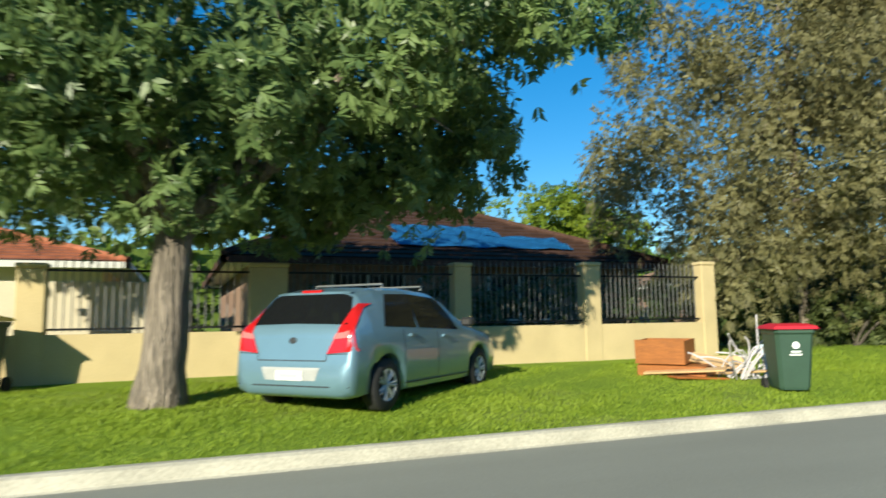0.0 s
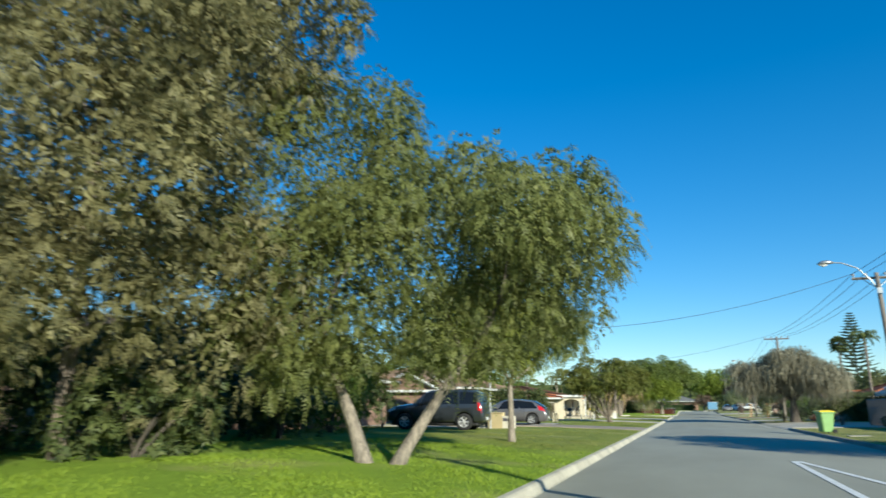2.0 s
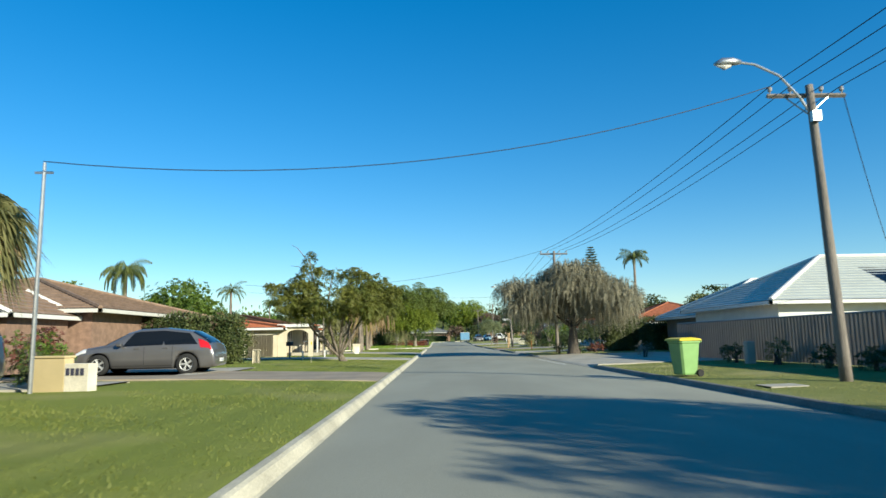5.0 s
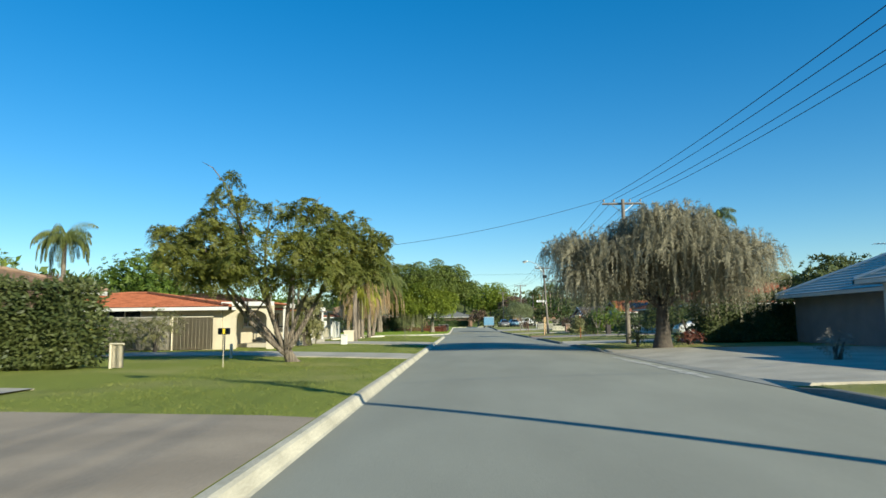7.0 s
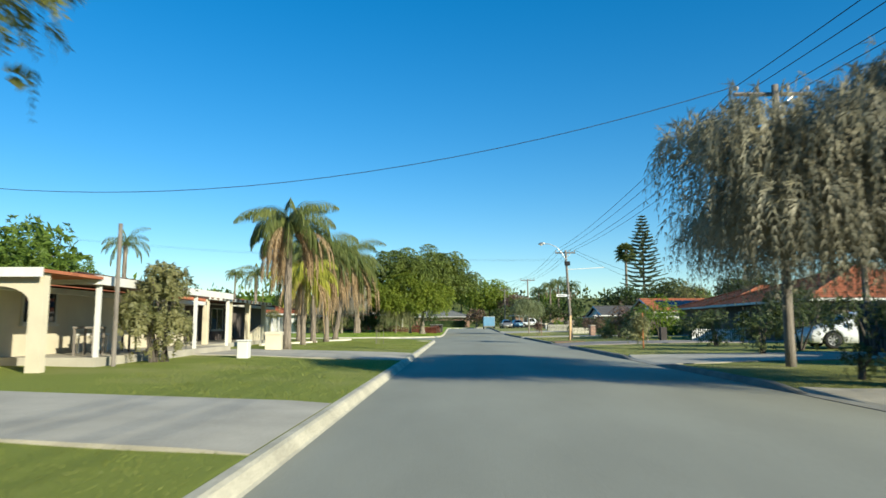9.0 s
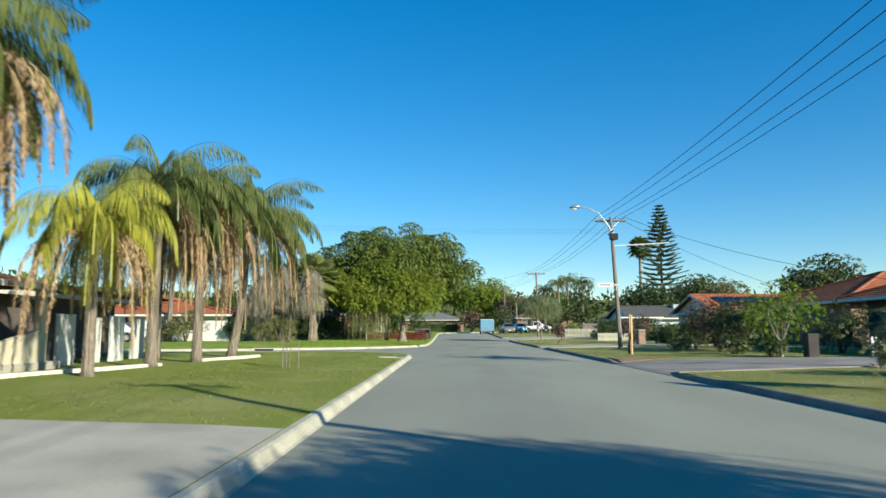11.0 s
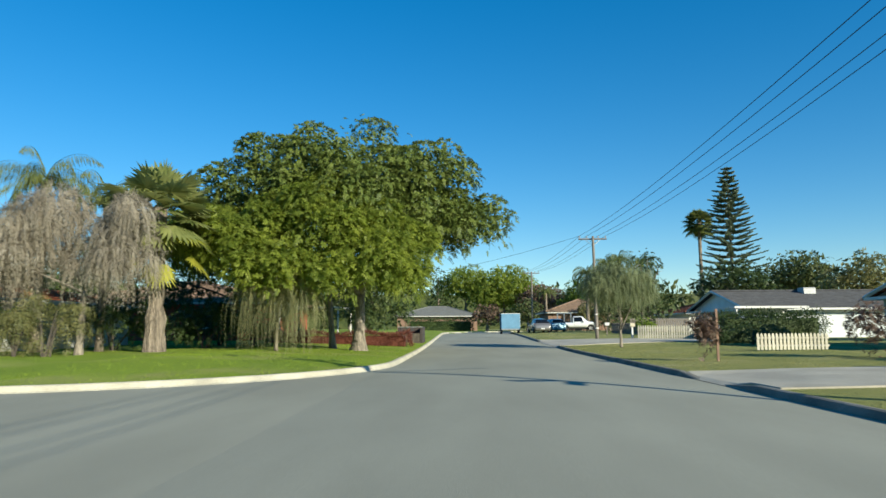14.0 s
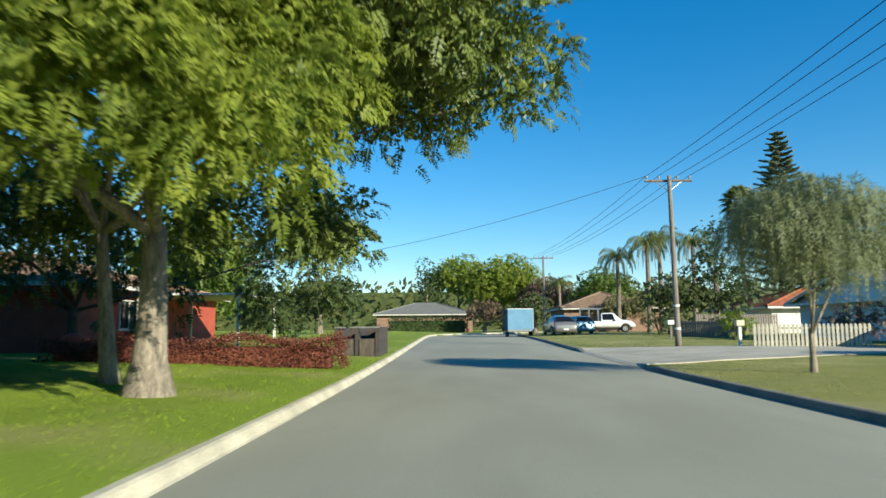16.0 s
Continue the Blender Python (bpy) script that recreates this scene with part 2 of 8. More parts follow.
# one sheet of ground to the horizon, dipping under the road
gx = lines((-1500, -100, 200), (-100, -46, 9), (-46, -12, 1.5), (-12, 0.5, 0.17), (0.6, 8.0, 1.5), (7.8, 8.5, 0.1), (8.5, 20, 1), (20, 60, 2), (60, 110, 10), (110, 1600, 200))
gy = lines((-1500, -60, 180), (-60, 57, 3), (57, 110, 0.75), (110, 141, 0.17), (141, 168, 0.75), (168, 190, 3), (190, 240, 0.5), (240, 300, 10), (300, 2000, 200))
X, Y = np.meshgrid(gx, gy)
sd = inside_loop(X.ravel(), Y.ravel(), ROAD_LOOP).reshape(X.shape)
Z = np.where(X < 4, 0.12 + left_slope(Y) * np.clip(np.where((Y > 105) & (Y < 150), -sd, -X), 0, 6), 0.12 + 0.02 * np.clip(X - 8.1, 0, 7) - crossing(X, Y))
swell = 0.02 * np.sin(X * 1.3 + Y * 0.7) * np.sin(Y * 0.9 - X * 0.4) * np.clip(-sd / 1.5, 0, 1)
T = np.clip((Y - 145) / 50, 0, 1)
Z = np.where(sd > 0.1, -0.08, Z + swell) + 0.55 * T * T * (3 - 2 * T)
nx, ny = len(gx), len(gy)
idx = np.arange(nx * ny).reshape(ny, nx)
gf = np.stack([idx[:-1, :-1], idx[:-1, 1:], idx[1:, 1:], idx[1:, :-1]], -1).reshape(-1, 4)
gm = mesh_of("ground", np.stack([X, Y, Z], -1).reshape(-1, 3), gf.tolist(), M_GRASS, True)
gm.materials.append(M_GRASSD)
gm.polygons.foreach_set("material_index", (X.ravel()[gf[:, 0]] > 7).astype(np.int32))
tagged(new("ground", gm), "green mown verge lawn with paler dry patches", "lawn", kind="structure")

# road surface
left = [(0.0, -60 + 3 * i) for i in range(85)] + arc(50, 192, 50, 180, 95, 20)[1:]
right = [(8.13, -60 + 3 * i) for i in range(85)] + arc(50, 192, 41.87, 180, 95, 20)[1:]
LANES = 12
verts, faces = [], []
for (xa, ya), (xb, yb) in zip(left, right):
    for j in range(LANES + 1):
        x, y = xa + (xb - xa) * j / LANES, ya + (yb - ya) * j / LANES
        verts.append((x, y, ramp(y) + camber(x, y)))
for i in range(len(left) - 1):
    for j in range(LANES):
        a = i * (LANES + 1) + j
        faces.append((a, a + 1, a + LANES + 2, a + LANES + 1))
side = [p for p in KERB_A if p[1] >= 113.9 or p[0] < -7] + [p for p in KERB_B if p[1] <= 137.5 and p[0] <= 0.001]
k = len(verts)
verts += [(x, y, 0) for x, y in side]
bm = bmesh.new()
bm.from_mesh(mesh_of("road", verts, faces + [tuple(range(k, k + len(side)))]))
bmesh.ops.triangulate(bm, faces=[f for f in bm.faces if len(f.verts) > 4])
me = bm_mesh("road", bm, M_ROAD)
bm = bmesh.new()
bm.from_mesh(me)
for f in bm.faces:
    f.smooth = True
    if f.normal.z < 0:
        f.normal_flip()
bm.to_mesh(me)
bm.free()
tagged(new("road", me), "worn grey asphalt suburban road", "road", kind="structure")


def sweep(name, path, profile, material, label, drop=(), rise=0.0):
    """A kerb: a profile (outward from the road's side, height) carried along a path whose road lies to the right."""
    pts = [Vector((x, y, 0)) for x, y in path]
    verts, faces = [], []
    m = len(profile)
    for i, p in enumerate(pts):
        d = (pts[min(i + 1, len(pts) - 1)] - pts[max(i - 1, 0)]).normalized()
        n = Vector((d.y, -d.x, 0))
        low = any(a < p.y < b for a, b in drop)
        for u, h in profile:
            hh = h * (0.25 if low and h > 0 else 1)
            verts.append(p + n * u + Vector((0, 0, hh + ramp(p.y))))
    for i in range(len(pts) - 1):
        for k in range(m - 1):
            a = i * m + k
            faces.append((a, a + m, a + m + 1, a + 1))
    return tagged(new(name, mesh_of(name, verts, faces, material, False)), label, "kerb", kind="structure")


KERB_P = [(0.0, -0.1), (0.0, 0.128), (0.02, 0.14), (0.11, 0.14), (0.15, 0.12), (0.21, 0.025), (0.25, 0.006), (0.27, -0.03)]


def fine(path, step=1.0):
    out = []
    for (x0, y0), (x1, y1) in zip(path, path[1:]):
        n = max(1, int(math.hypot(x1 - x0, y1 - y0) / step))
        out += [(x0 + (x1 - x0) * i / n, y0 + (y1 - y0) * i / n) for i in range(n)]
    return out + [path[-1]]


sweep("kerb", fine(KERB_A), KERB_P, M_KERB, "pale concrete mountable kerb along the lawn")
sweep("kerb", fine(KERB_B), KERB_P, M_KERB, "pale concrete kerb curving round the corner")
# weathered, and darkened further for the shade on its road side
M_KERBD = mat("weathered shade-darkened kerb concrete", (0.24, 0.225, 0.19), 0.95, 0.35, 1.2, 30, 0.4)
KR = [(0.0, -0.1), (0.0, 0.12), (0.02, 0.135), (0.1, 0.14), (0.15, 0.125), (0.21, 0.02), (0.23, -0.03)]
sweep("kerb", fine(KERB_R)[::-1], KR, M_KERBD, "weathered concrete kerb darkened for shade, with lowered driveway crossings", drop=GAPS_R)


DRIVES = []


def slab(name, outline, material, label, lift=0.012):
    """Paving that follows the verge, out of strips 0.5 m wide."""
    DRIVES.append(outline)
    x0, x1, ya, yb, yc, yd = outline     # from x0 to x1; the edges run from ya..yb at x0 to yc..yd at x1
    cols = [x0 + (x1 - x0) * i / 20 for i in range(21)]
    if 8 < x0 < 8.2:      # crossings on the right slope down to the lowered kerb
        cols = [7.92, 8.08] + cols
    n = len(cols) - 1
    verts, faces = [], []
    for i, x in enumerate(cols):
        f = max(0.0, (x - x0) / (x1 - x0))
        lo, hi = ya + (yc - ya) * f, yb + (yd - yb) * f
        k = 8
        for j in range(k + 1):
            y = lo + (hi - lo) * j / k
            z = lawn(x, y) + 0.022 * (1 if abs(x) > .3 else 0) + lift
            if x < 8.15 and x0 > 8:
                z = ramp(y) + (0.02 if i == 0 else 0.05)
            verts.append((x, y, z))
        verts.append((x, lo, -0.1)), verts.append((x, hi, -0.1))
    w = 11
    for i in range(n):
        a, b = i * w, (i + 1) * w
        for j in range(8):
            faces.append((a + j, a + j + 1, b + j + 1, b + j))
        faces.append((a + 9, a, b, b + 9)), faces.append((a + 8, a + 10, b + 10, b + 8))
    return tagged(new(name, mesh_of(name, verts, faces, material)), label, "driveway", kind="structure")


slab("driveway", (-0.01, -13, 52.4, 57.1, 52.4, 57.0), M_CONC3, "beige concrete driveway crossing the verge")
slab("driveway", (-0.01, -12, 71.8, 75.6, 73.2, 76.4), M_CONC, "grey concrete driveway crossing the verge")
slab("driveway", (-0.01, -16, 87.4, 93.0, 89.0, 93.4), M_CONC, "pale concrete driveway crossing the verge")
slab("driveway", (-6.5, -20, 48.6, 51.5, 48.6, 51.5), M_CONC, "concrete parking strip in front of a house")
slab("driveway", (-5.5, -16, 54.5, 60.0, 54.5, 60.5), M_CONC, "concrete parking strip beside a hedge")
slab("driveway", (8.16, 22, 61.0, 78.6, 61.5, 72.0), M_CONC, "wide pale concrete driveway apron")
slab("driveway", (8.16, 20, 85.7, 91.0, 86.5, 90.5), M_CONC, "concrete driveway crossing the verge")
slab("driveway", (8.16, 22, 103.5, 109.8, 104.5, 108.5), M_CONC2, "shade-darkened concrete driveway crossing the verge")
slab("driveway", (8.16, 24, 126.8, 131.8, 127.2, 131.2), M_CONC, "concrete driveway crossing the verge")
slab("driveway", (8.16, 20, 154.5, 165.0, 157.5, 162.0), M_CONC, "pale concrete driveway crossing the verge")
slab("driveway", (8.2, 10.2, 109.9, 112.0, 110.5, 111.4), M_DIRT, "bare red brown dirt beside a driveway")


def strip(name, pts, w, material, label, z=0.004):
    verts, faces = [], []
    pts = [Vector((*p, 0)) for p in fine(pts, 0.6)]
    for i, p in enumerate(pts):
        d = (pts[min(i + 1, len(pts) - 1)] - pts[max(i - 1, 0)]).normalized()
        n = Vector((-d.y, d.x, 0)) * w / 2
        for q in (p - n, p + n):
            verts.append((q.x, q.y, camber(q.x, q.y) + z + 0.003))
    faces = [(2 * i, 2 * i + 2, 2 * i + 3, 2 * i + 1) for i in range(len(pts) - 1)]
    me = mesh_of(name, verts, faces, material)
    if me.polygons[0].normal.z < 0:
        me.flip_normals()
    return tagged(new(name, me), label, "road marking", kind="structure")


strip("road_marking", [(4.62, 32.3), (5.25, 27.8), (6.2, 21.4), (7.4, 14.0)], 0.14, M_LINE, "white painted line at the junction")
strip("road_marking", [(4.52, 32.2), (4.5, 26.0), (4.45, 16.0)], 0.13, M_LINE, "white painted centre line")
slab("pram_ramp", (0.0, -.95, 112.4, 113.25, 112.4, 113.0), M_CONC, "pale concrete pram ramp at the corner")
for k in range(9):
    strip("cement_patch", [(7.3 + 0.05 * (k % 3), 63.6 + 1.08 * k), (7.34 + 0.04 * (k % 2), 64.55 + 1.08 * k)], 0.2 + 0.07 * ((k * 7) % 4), M_PATCH, "worn pale cement smear in the gutter")

# ---- plants ----
M_BARK = mat("grey brown bark", (0.33, 0.27, 0.21), 0.95, 0.55, 3, 9, 1.0, stretch=(3, 3, 0.28), dist=0.16)
M_BARK_PALE = mat("pale bark", (0.34, 0.29, 0.23), 0.95, 0.5, 4, 18, 0.9, stretch=(3, 3, 0.6), dist=0.04)
M_BARK_DARK = mat("dark bark", (0.12, 0.1, 0.08), 0.95, 0.4, 4, 18, 0.9, stretch=(3, 3, 0.6), dist=0.04)
L_BOX = leaf_mat("broad green leaves", (0.085, 0.145, 0.05), (0.255, 0.34, 0.12), 0.45, 0.36)
L_OLIVE = leaf_mat("olive brown needles", (0.165, 0.158, 0.07), (0.285, 0.262, 0.12), 0.42)
L_BRUSH = leaf_mat("grey green narrow leaves", (0.13, 0.155, 0.045), (0.235, 0.25, 0.078), 0.45)
L_STREET = leaf_mat("fresh yellow green small leaves", (0.12, 0.16, 0.03), (0.31, 0.33, 0.065), 0.5)
L_GREEN = leaf_mat("mid green leaves", (0.07, 0.125, 0.02), (0.18, 0.25, 0.04), 0.45)
L_BRIGHT = leaf_mat("bright green leaves", (0.12, 0.2, 0.022), (0.3, 0.37, 0.045), 0.5)
L_JACA = leaf_mat("fern green feathery leaves", (0.15, 0.21, 0.035), (0.39, 0.445, 0.075), 0.62)
L_JACA2 = leaf_mat("olive green feathery leaves", (0.085, 0.11, 0.022), (0.235, 0.235, 0.05), 0.45)
L_JACA3 = leaf_mat("deep green feathery leaves", (0.08, 0.12, 0.026), (0.195, 0.235, 0.048), 0.26)
L_DARK = leaf_mat("dark green leaves", (0.035, 0.062, 0.02), (0.085, 0.12, 0.035), 0.35)
L_GREYWILLOW = leaf_mat("grey tan weeping twigs", (0.23, 0.2, 0.155), (0.43, 0.38, 0.3), 0.35)
L_WILLOW = leaf_mat("olive grey weeping leaves", (0.17, 0.16, 0.105), (0.38, 0.345, 0.23), 0.4)
L_WEEP = leaf_mat("weeping green brown leaves", (0.13, 0.14, 0.05), (0.31, 0.29, 0.125), 0.45)
L_STRAND = leaf_mat("pale hanging grey green strands", (0.2, 0.21, 0.1), (0.42, 0.4, 0.2), 0.45)
L_PEPPER = leaf_mat("grey green peppermint leaves", (0.13, 0.165, 0.08), (0.29, 0.32, 0.16), 0.45)
L_PALM = leaf_mat("palm green leaflets", (0.085, 0.12, 0.035), (0.22, 0.24, 0.07), 0.4, 0.4)
L_PALMY = leaf_mat("yellow green leaflets", (0.216, 0.243, 0.041), (0.486, 0.459, 0.068), 0.4, 0.4)
L_FAN = leaf_mat("pale green fan fronds", (0.15, 0.19, 0.06), (0.36, 0.38, 0.14), 0.45, 0.4)
L_DEAD = leaf_mat("dead tan fronds", (0.33, 0.225, 0.125), (0.6, 0.44, 0.265), 0.35, 0.8)
L_RED = leaf_mat("dark red leaves", (0.1, 0.032, 0.026), (0.24, 0.085, 0.055), 0.3)
L_PURPLE = leaf_mat("purple brown leaves", (0.095, 0.078, 0.05), (0.22, 0.13, 0.1), 0.3)
# leaf colour lightened to carry the haze of distance
L_PINE = leaf_mat("pine foliage paled for haze", (0.12, 0.165, 0.11), (0.27, 0.32, 0.2), 0.5)
L_HEDGE = leaf_mat("dark hedge leaves", (0.045, 0.07, 0.025), (0.135, 0.155, 0.05), 0.35)


def leaf_quads(p, d, length, width, rng, fold=0.2, face=None):
    """One leaf a point: a folded lozenge along d, turned towards face. p, d: n x 3."""
    n = len(p)
    r = rng.normal(size=(n, 3)) * (0.55 if face is not None else 1.0)
    if face is not None:
        r = r + face
    s = np.cross(d, r)
    s /= np.linalg.norm(s, axis=1, keepdims=True) + 1e-9
    u = np.cross(s, d)
    ln = (length * rng.uniform(0.65, 1.25, (n, 1)))
    wd = (width * rng.uniform(0.7, 1.2, (n, 1)))
    mid = p + d * ln * 0.45
    return np.stack([p, mid + s * wd / 2 - u * wd * fold, p + d * ln, mid - s * wd / 2 - u * wd * fold], 1)


def lobes(blobs, rng, each=11, size=(0.32, 0.55)):
    """Smaller ellipsoids set on the surface of larger ones, for a lobed, uneven crown."""
    out = []
    for b in np.array(blobs, float):
        n = max(5, int(each))
        v = rng.normal(size=(n, 3))
        v[:, 2] = np.abs(v[:, 2]) * 1.0 - 0.45
        v /= np.linalg.norm(v, axis=1, keepdims=True)
        k = rng.uniform(size[0], size[1], (n, 1))
        c = b[:3] + v * b[3:] * (1.0 - k * 0.75)
        m = (b[3] + b[4] + b[5]) / 3
        r = k * (b[3:] * 0.5 + m * 0.5) * np.array([1, 1, 0.8])
        out.append(np.concatenate([c, np.broadcast_to(r, (n, 3))], 1))
    return np.concatenate(out)


def sample_blobs(blobs, n, rng, inner=0.45, up=0.25):
    """Points in the outer part of some ellipsoids (centre, radii), with the outward direction."""
    b = np.array(blobs, float)
    w = (b[:, 3] * b[:, 4] + b[:, 4] * b[:, 5] + b[:, 3] * b[:, 5])
    k = rng.choice(len(b), n, p=w / w.sum())
    v = rng.normal(size=(n, 3))
    v[:, 2] += up
    v /= np.linalg.norm(v, axis=1, keepdims=True)
    r = inner + (1 - inner) * rng.uniform(0, 1, (n, 1)) ** 0.5
    p = b[k, :3] + v * b[k, 3:] * r
    keep = np.ones(n, bool)
    for q in b:
        keep &= (((p - q[:3]) / q[3:]) ** 2).sum(1) > (inner * 0.9) ** 2
    return p[keep], v[keep]


def foliage(blobs, n, pairs, rib, leaf, width, droop, seed, inner=0.55, up=0.35, out=0.7, angle=50, each=11, size=(0.32, 0.55), fill=0.2, wild=0.55, tidy=1.0, broad=False, lift=0.7):
    """Leafy shoots on the lobes of a crown: each a bowed rib with pairs of leaves in one plane; droop pulls it down."""
    rng = np.random.default_rng(seed)
    c, v = sample_blobs(lobes(blobs, rng, each, size) if each else blobs, n, rng, inner, up)
    if fill:      # some shoots deeper inside, which close the crown
        c2, v2 = sample_blobs(blobs, int(n * fill), rng, 0.3, 0.2)
        c, v = np.concatenate([c, c2]), np.concatenate([v, v2])
    m = len(c)
    d = v * out + rng.normal(size=(m, 3)) * wild
    d /= np.linalg.norm(d, axis=1, keepdims=True) + 1e-9
    ln = rib * rng.uniform(0.6, 1.25, (m, 1, 1))
    t = (np.arange(pairs) + 0.7) / pairs
    tt = t[None, :, None]
    d3 = d[:, None, :]
    down = np.array([0, 0, -1.0])
    pos = c[:, None, :] + ln * (d3 * tt * (1 - 0.6 * min(1.0, droop) * tt) + down * droop * tt ** 2)
    tang = d3 * (1 - 1.2 * min(1.0, droop) * tt) + down * 2 * droop * tt
    tang = tang / (np.linalg.norm(tang, axis=2, keepdims=True) + 1e-9)
    face = v + np.array([0, 0, lift]) + rng.normal(size=(m, 3)) * 0.35 * tidy
    side = np.cross(tang, np.broadcast_to(face[:, None, :], tang.shape))
    side /= np.linalg.norm(side, axis=2, keepdims=True) + 1e-9
    nrm = np.cross(side, tang)
    ca, sa = math.cos(radians(angle)), math.sin(radians(angle))
    out_q = []
    for s in (-1, 1):
        dd = tang * ca + side * s * sa + rng.normal(size=pos.shape) * 0.16 * tidy
        dd[..., 2] -= 0.12 * droop
        dd /= np.linalg.norm(dd, axis=2, keepdims=True)
        size_t = (leaf * (1.12 - 0.45 * t)[None, :, None]) * rng.uniform(0.75, 1.2, (m, pairs, 1))
        w = np.cross(dd, nrm)
        w /= np.linalg.norm(w, axis=2, keepdims=True) + 1e-9
        w = w * (width / 2) * size_t / leaf
        mid = pos + dd * size_t * 0.45 - nrm * width * 0.12
        tip = pos + dd * size_t - nrm * size_t * 0.12
        if broad:
            out_q.append(np.stack([pos, mid + w, tip, mid - w], 2).reshape(-1, 4, 3))
        else:
            low = pos * 0.6 + mid * 0.4
            out_q.append(np.stack([low + w, tip, low - w], 2).reshape(-1, 3, 3))
    return np.concatenate(out_q)


def inner_leaves(blobs, n, size, seed, reach=0.8, broad=False):
    """Larger leaf sprays deep inside a crown, which close it against the light."""
    rng = np.random.default_rng(seed)
    b = np.array(blobs, float)
    w = b[:, 3] * b[:, 4] * b[:, 5]
    k = rng.choice(len(b), n, p=w / w.sum())
    v = rng.normal(size=(n, 3))
    v /= np.linalg.norm(v, axis=1, keepdims=True)
    c = b[k, :3] + v * b[k, 3:] * (reach * rng.uniform(0, 1, (n, 1)) ** 0.4)
    d = rng.normal(size=(n, 3))
    d /= np.linalg.norm(d, axis=1, keepdims=True)
    q = leaf_quads(c, d, size, size * 0.55, rng)
    return q if broad else np.concatenate([q[:, [0, 1, 2]], q[:, [0, 2, 3]]])


def lobe_core(blobs, n, size, seed, each=11, sz=(0.32, 0.55), broad=False, reach=0.68):
    """Inner leaves for a crown, half of them inside the same lobes that foliage() sets with this seed."""
    lb = lobes(blobs, np.random.default_rng(seed), each, sz)
    return np.concatenate([inner_leaves(blobs, n // 3, size, seed + 400, .62, broad), inner_leaves(lb, n - n // 3, size, seed + 401, reach, broad)])


def limbs(bm, base, top, r0, targets, seed, sides=8, lean=(0, 0, 0), r_end=0.55, flare=1.25):
    """A trunk from base to top, and limbs from its top to the targets with side twigs."""
    rng = random.Random(seed)
    pts = curve_pts(base, top, lean, 8)
    rad = [r0 * ((flare - 1) * max(0, 1 - i / 2.4) ** 1.5 + 1.0 - (1 - r_end) * i / 8) for i in range(9)]
    tube(bm, pts, rad, sides + 4, 0.07, rng)
    for tg in targets:
        a, b = Vector(pts[-1]) + Vector((0, 0, -0.15)), Vector(tg)
        ln = (b - a).length
        q = curve_pts(a, b, (rng.uniform(-.12, .12) * ln, rng.uniform(-.12, .12) * ln, rng.uniform(-.02, .14) * ln), 6)
        rr = r0 * r_end * rng.uniform(0.45, 0.7)
        tube(bm, q, [rr * (1 - 0.8 * i / 6) + 0.01 for i in range(7)], sides, 0.05, rng)
        for k in (2, 3, 4, 5):
            e = q[k] + Vector((rng.uniform(-1, 1), rng.uniform(-1, 1), rng.uniform(-.2, 1))) * ln * 0.3
            tube(bm, curve_pts(q[k], e, (0, 0, .05 * ln), 3), [rr * .35, rr * .28, rr * .2, rr * .08], 5)
    return bm


def tree(name, label, base, top, r0, targets, bark, leaves, leafmat, seed, lean=(0, 0, 0), group="", extra=None, r_end=0.55, category="tree", flare=1.25):
    ob = thing(name, label, category, group=group)
    ob.location = base
    mv = Vector(base)
    bm = bmesh.new()
    limbs(bm, (0, 0, -0.15), Vector(top) - mv, r0, [Vector(t) - mv for t in targets], seed, lean=lean, r_end=r_end, flare=flare)
    for stem in extra or ():
        limbs(bm, Vector(stem[0]) - mv, Vector(stem[1]) - mv, stem[2], [Vector(t) - mv for t in stem[3]], seed + 7, lean=stem[4])
    part("trunk", bm, bark, ob, smooth=True)
    q = leaves - np.array(base)
    part("crown", quads_mesh("crown", q, leafmat), None, ob)
    return ob


def clumps(blobs, n, per, clump_r, length, width, droop, seed, inner=0.5, each=7):
    """n clumps of per leaves each, as short five-pair shoots."""
    return foliage(blobs, int(n * per / 11), 4, clump_r * 1.5, length * 0.85, width * 0.85, droop, seed, inner=inner, each=each)


def bush(name, label, blobs, n, per, clump_r, length, width, leafmat, seed, droop=0.3, category="bush", inner=0.5, group=""):
    base = np.array([blobs[0][0], blobs[0][1], lawn(blobs[0][0], blobs[0][1])])
    q = clumps(blobs, int(n * .68), per, clump_r, length * 1.1, width * 1.1, droop, seed, inner) - base
    ob = thing(name, label, category, group=group)
    ob.location = base
    bm = bmesh.new()
    rng = random.Random(seed)
    for b in blobs:
        for k in range(4):
            e = Vector((b[0] + rng.uniform(-.5, .5) * b[3], b[1] + rng.uniform(-.5, .5) * b[4], b[2] + rng.uniform(0, .5) * b[5])) - Vector(base)
            f = Vector((b[0] - base[0] + rng.uniform(-.1, .1), b[1] - base[1] + rng.uniform(-.1, .1), -0.1))
            tube(bm, curve_pts(f, e, (0, 0, .1), 3), [.05, .04, .03, .01], 5)
    part("stem", bm, M_BARK_DARK, ob)
    part("foliage", quads_mesh("foliage", q, leafmat), None, ob)
    return ob


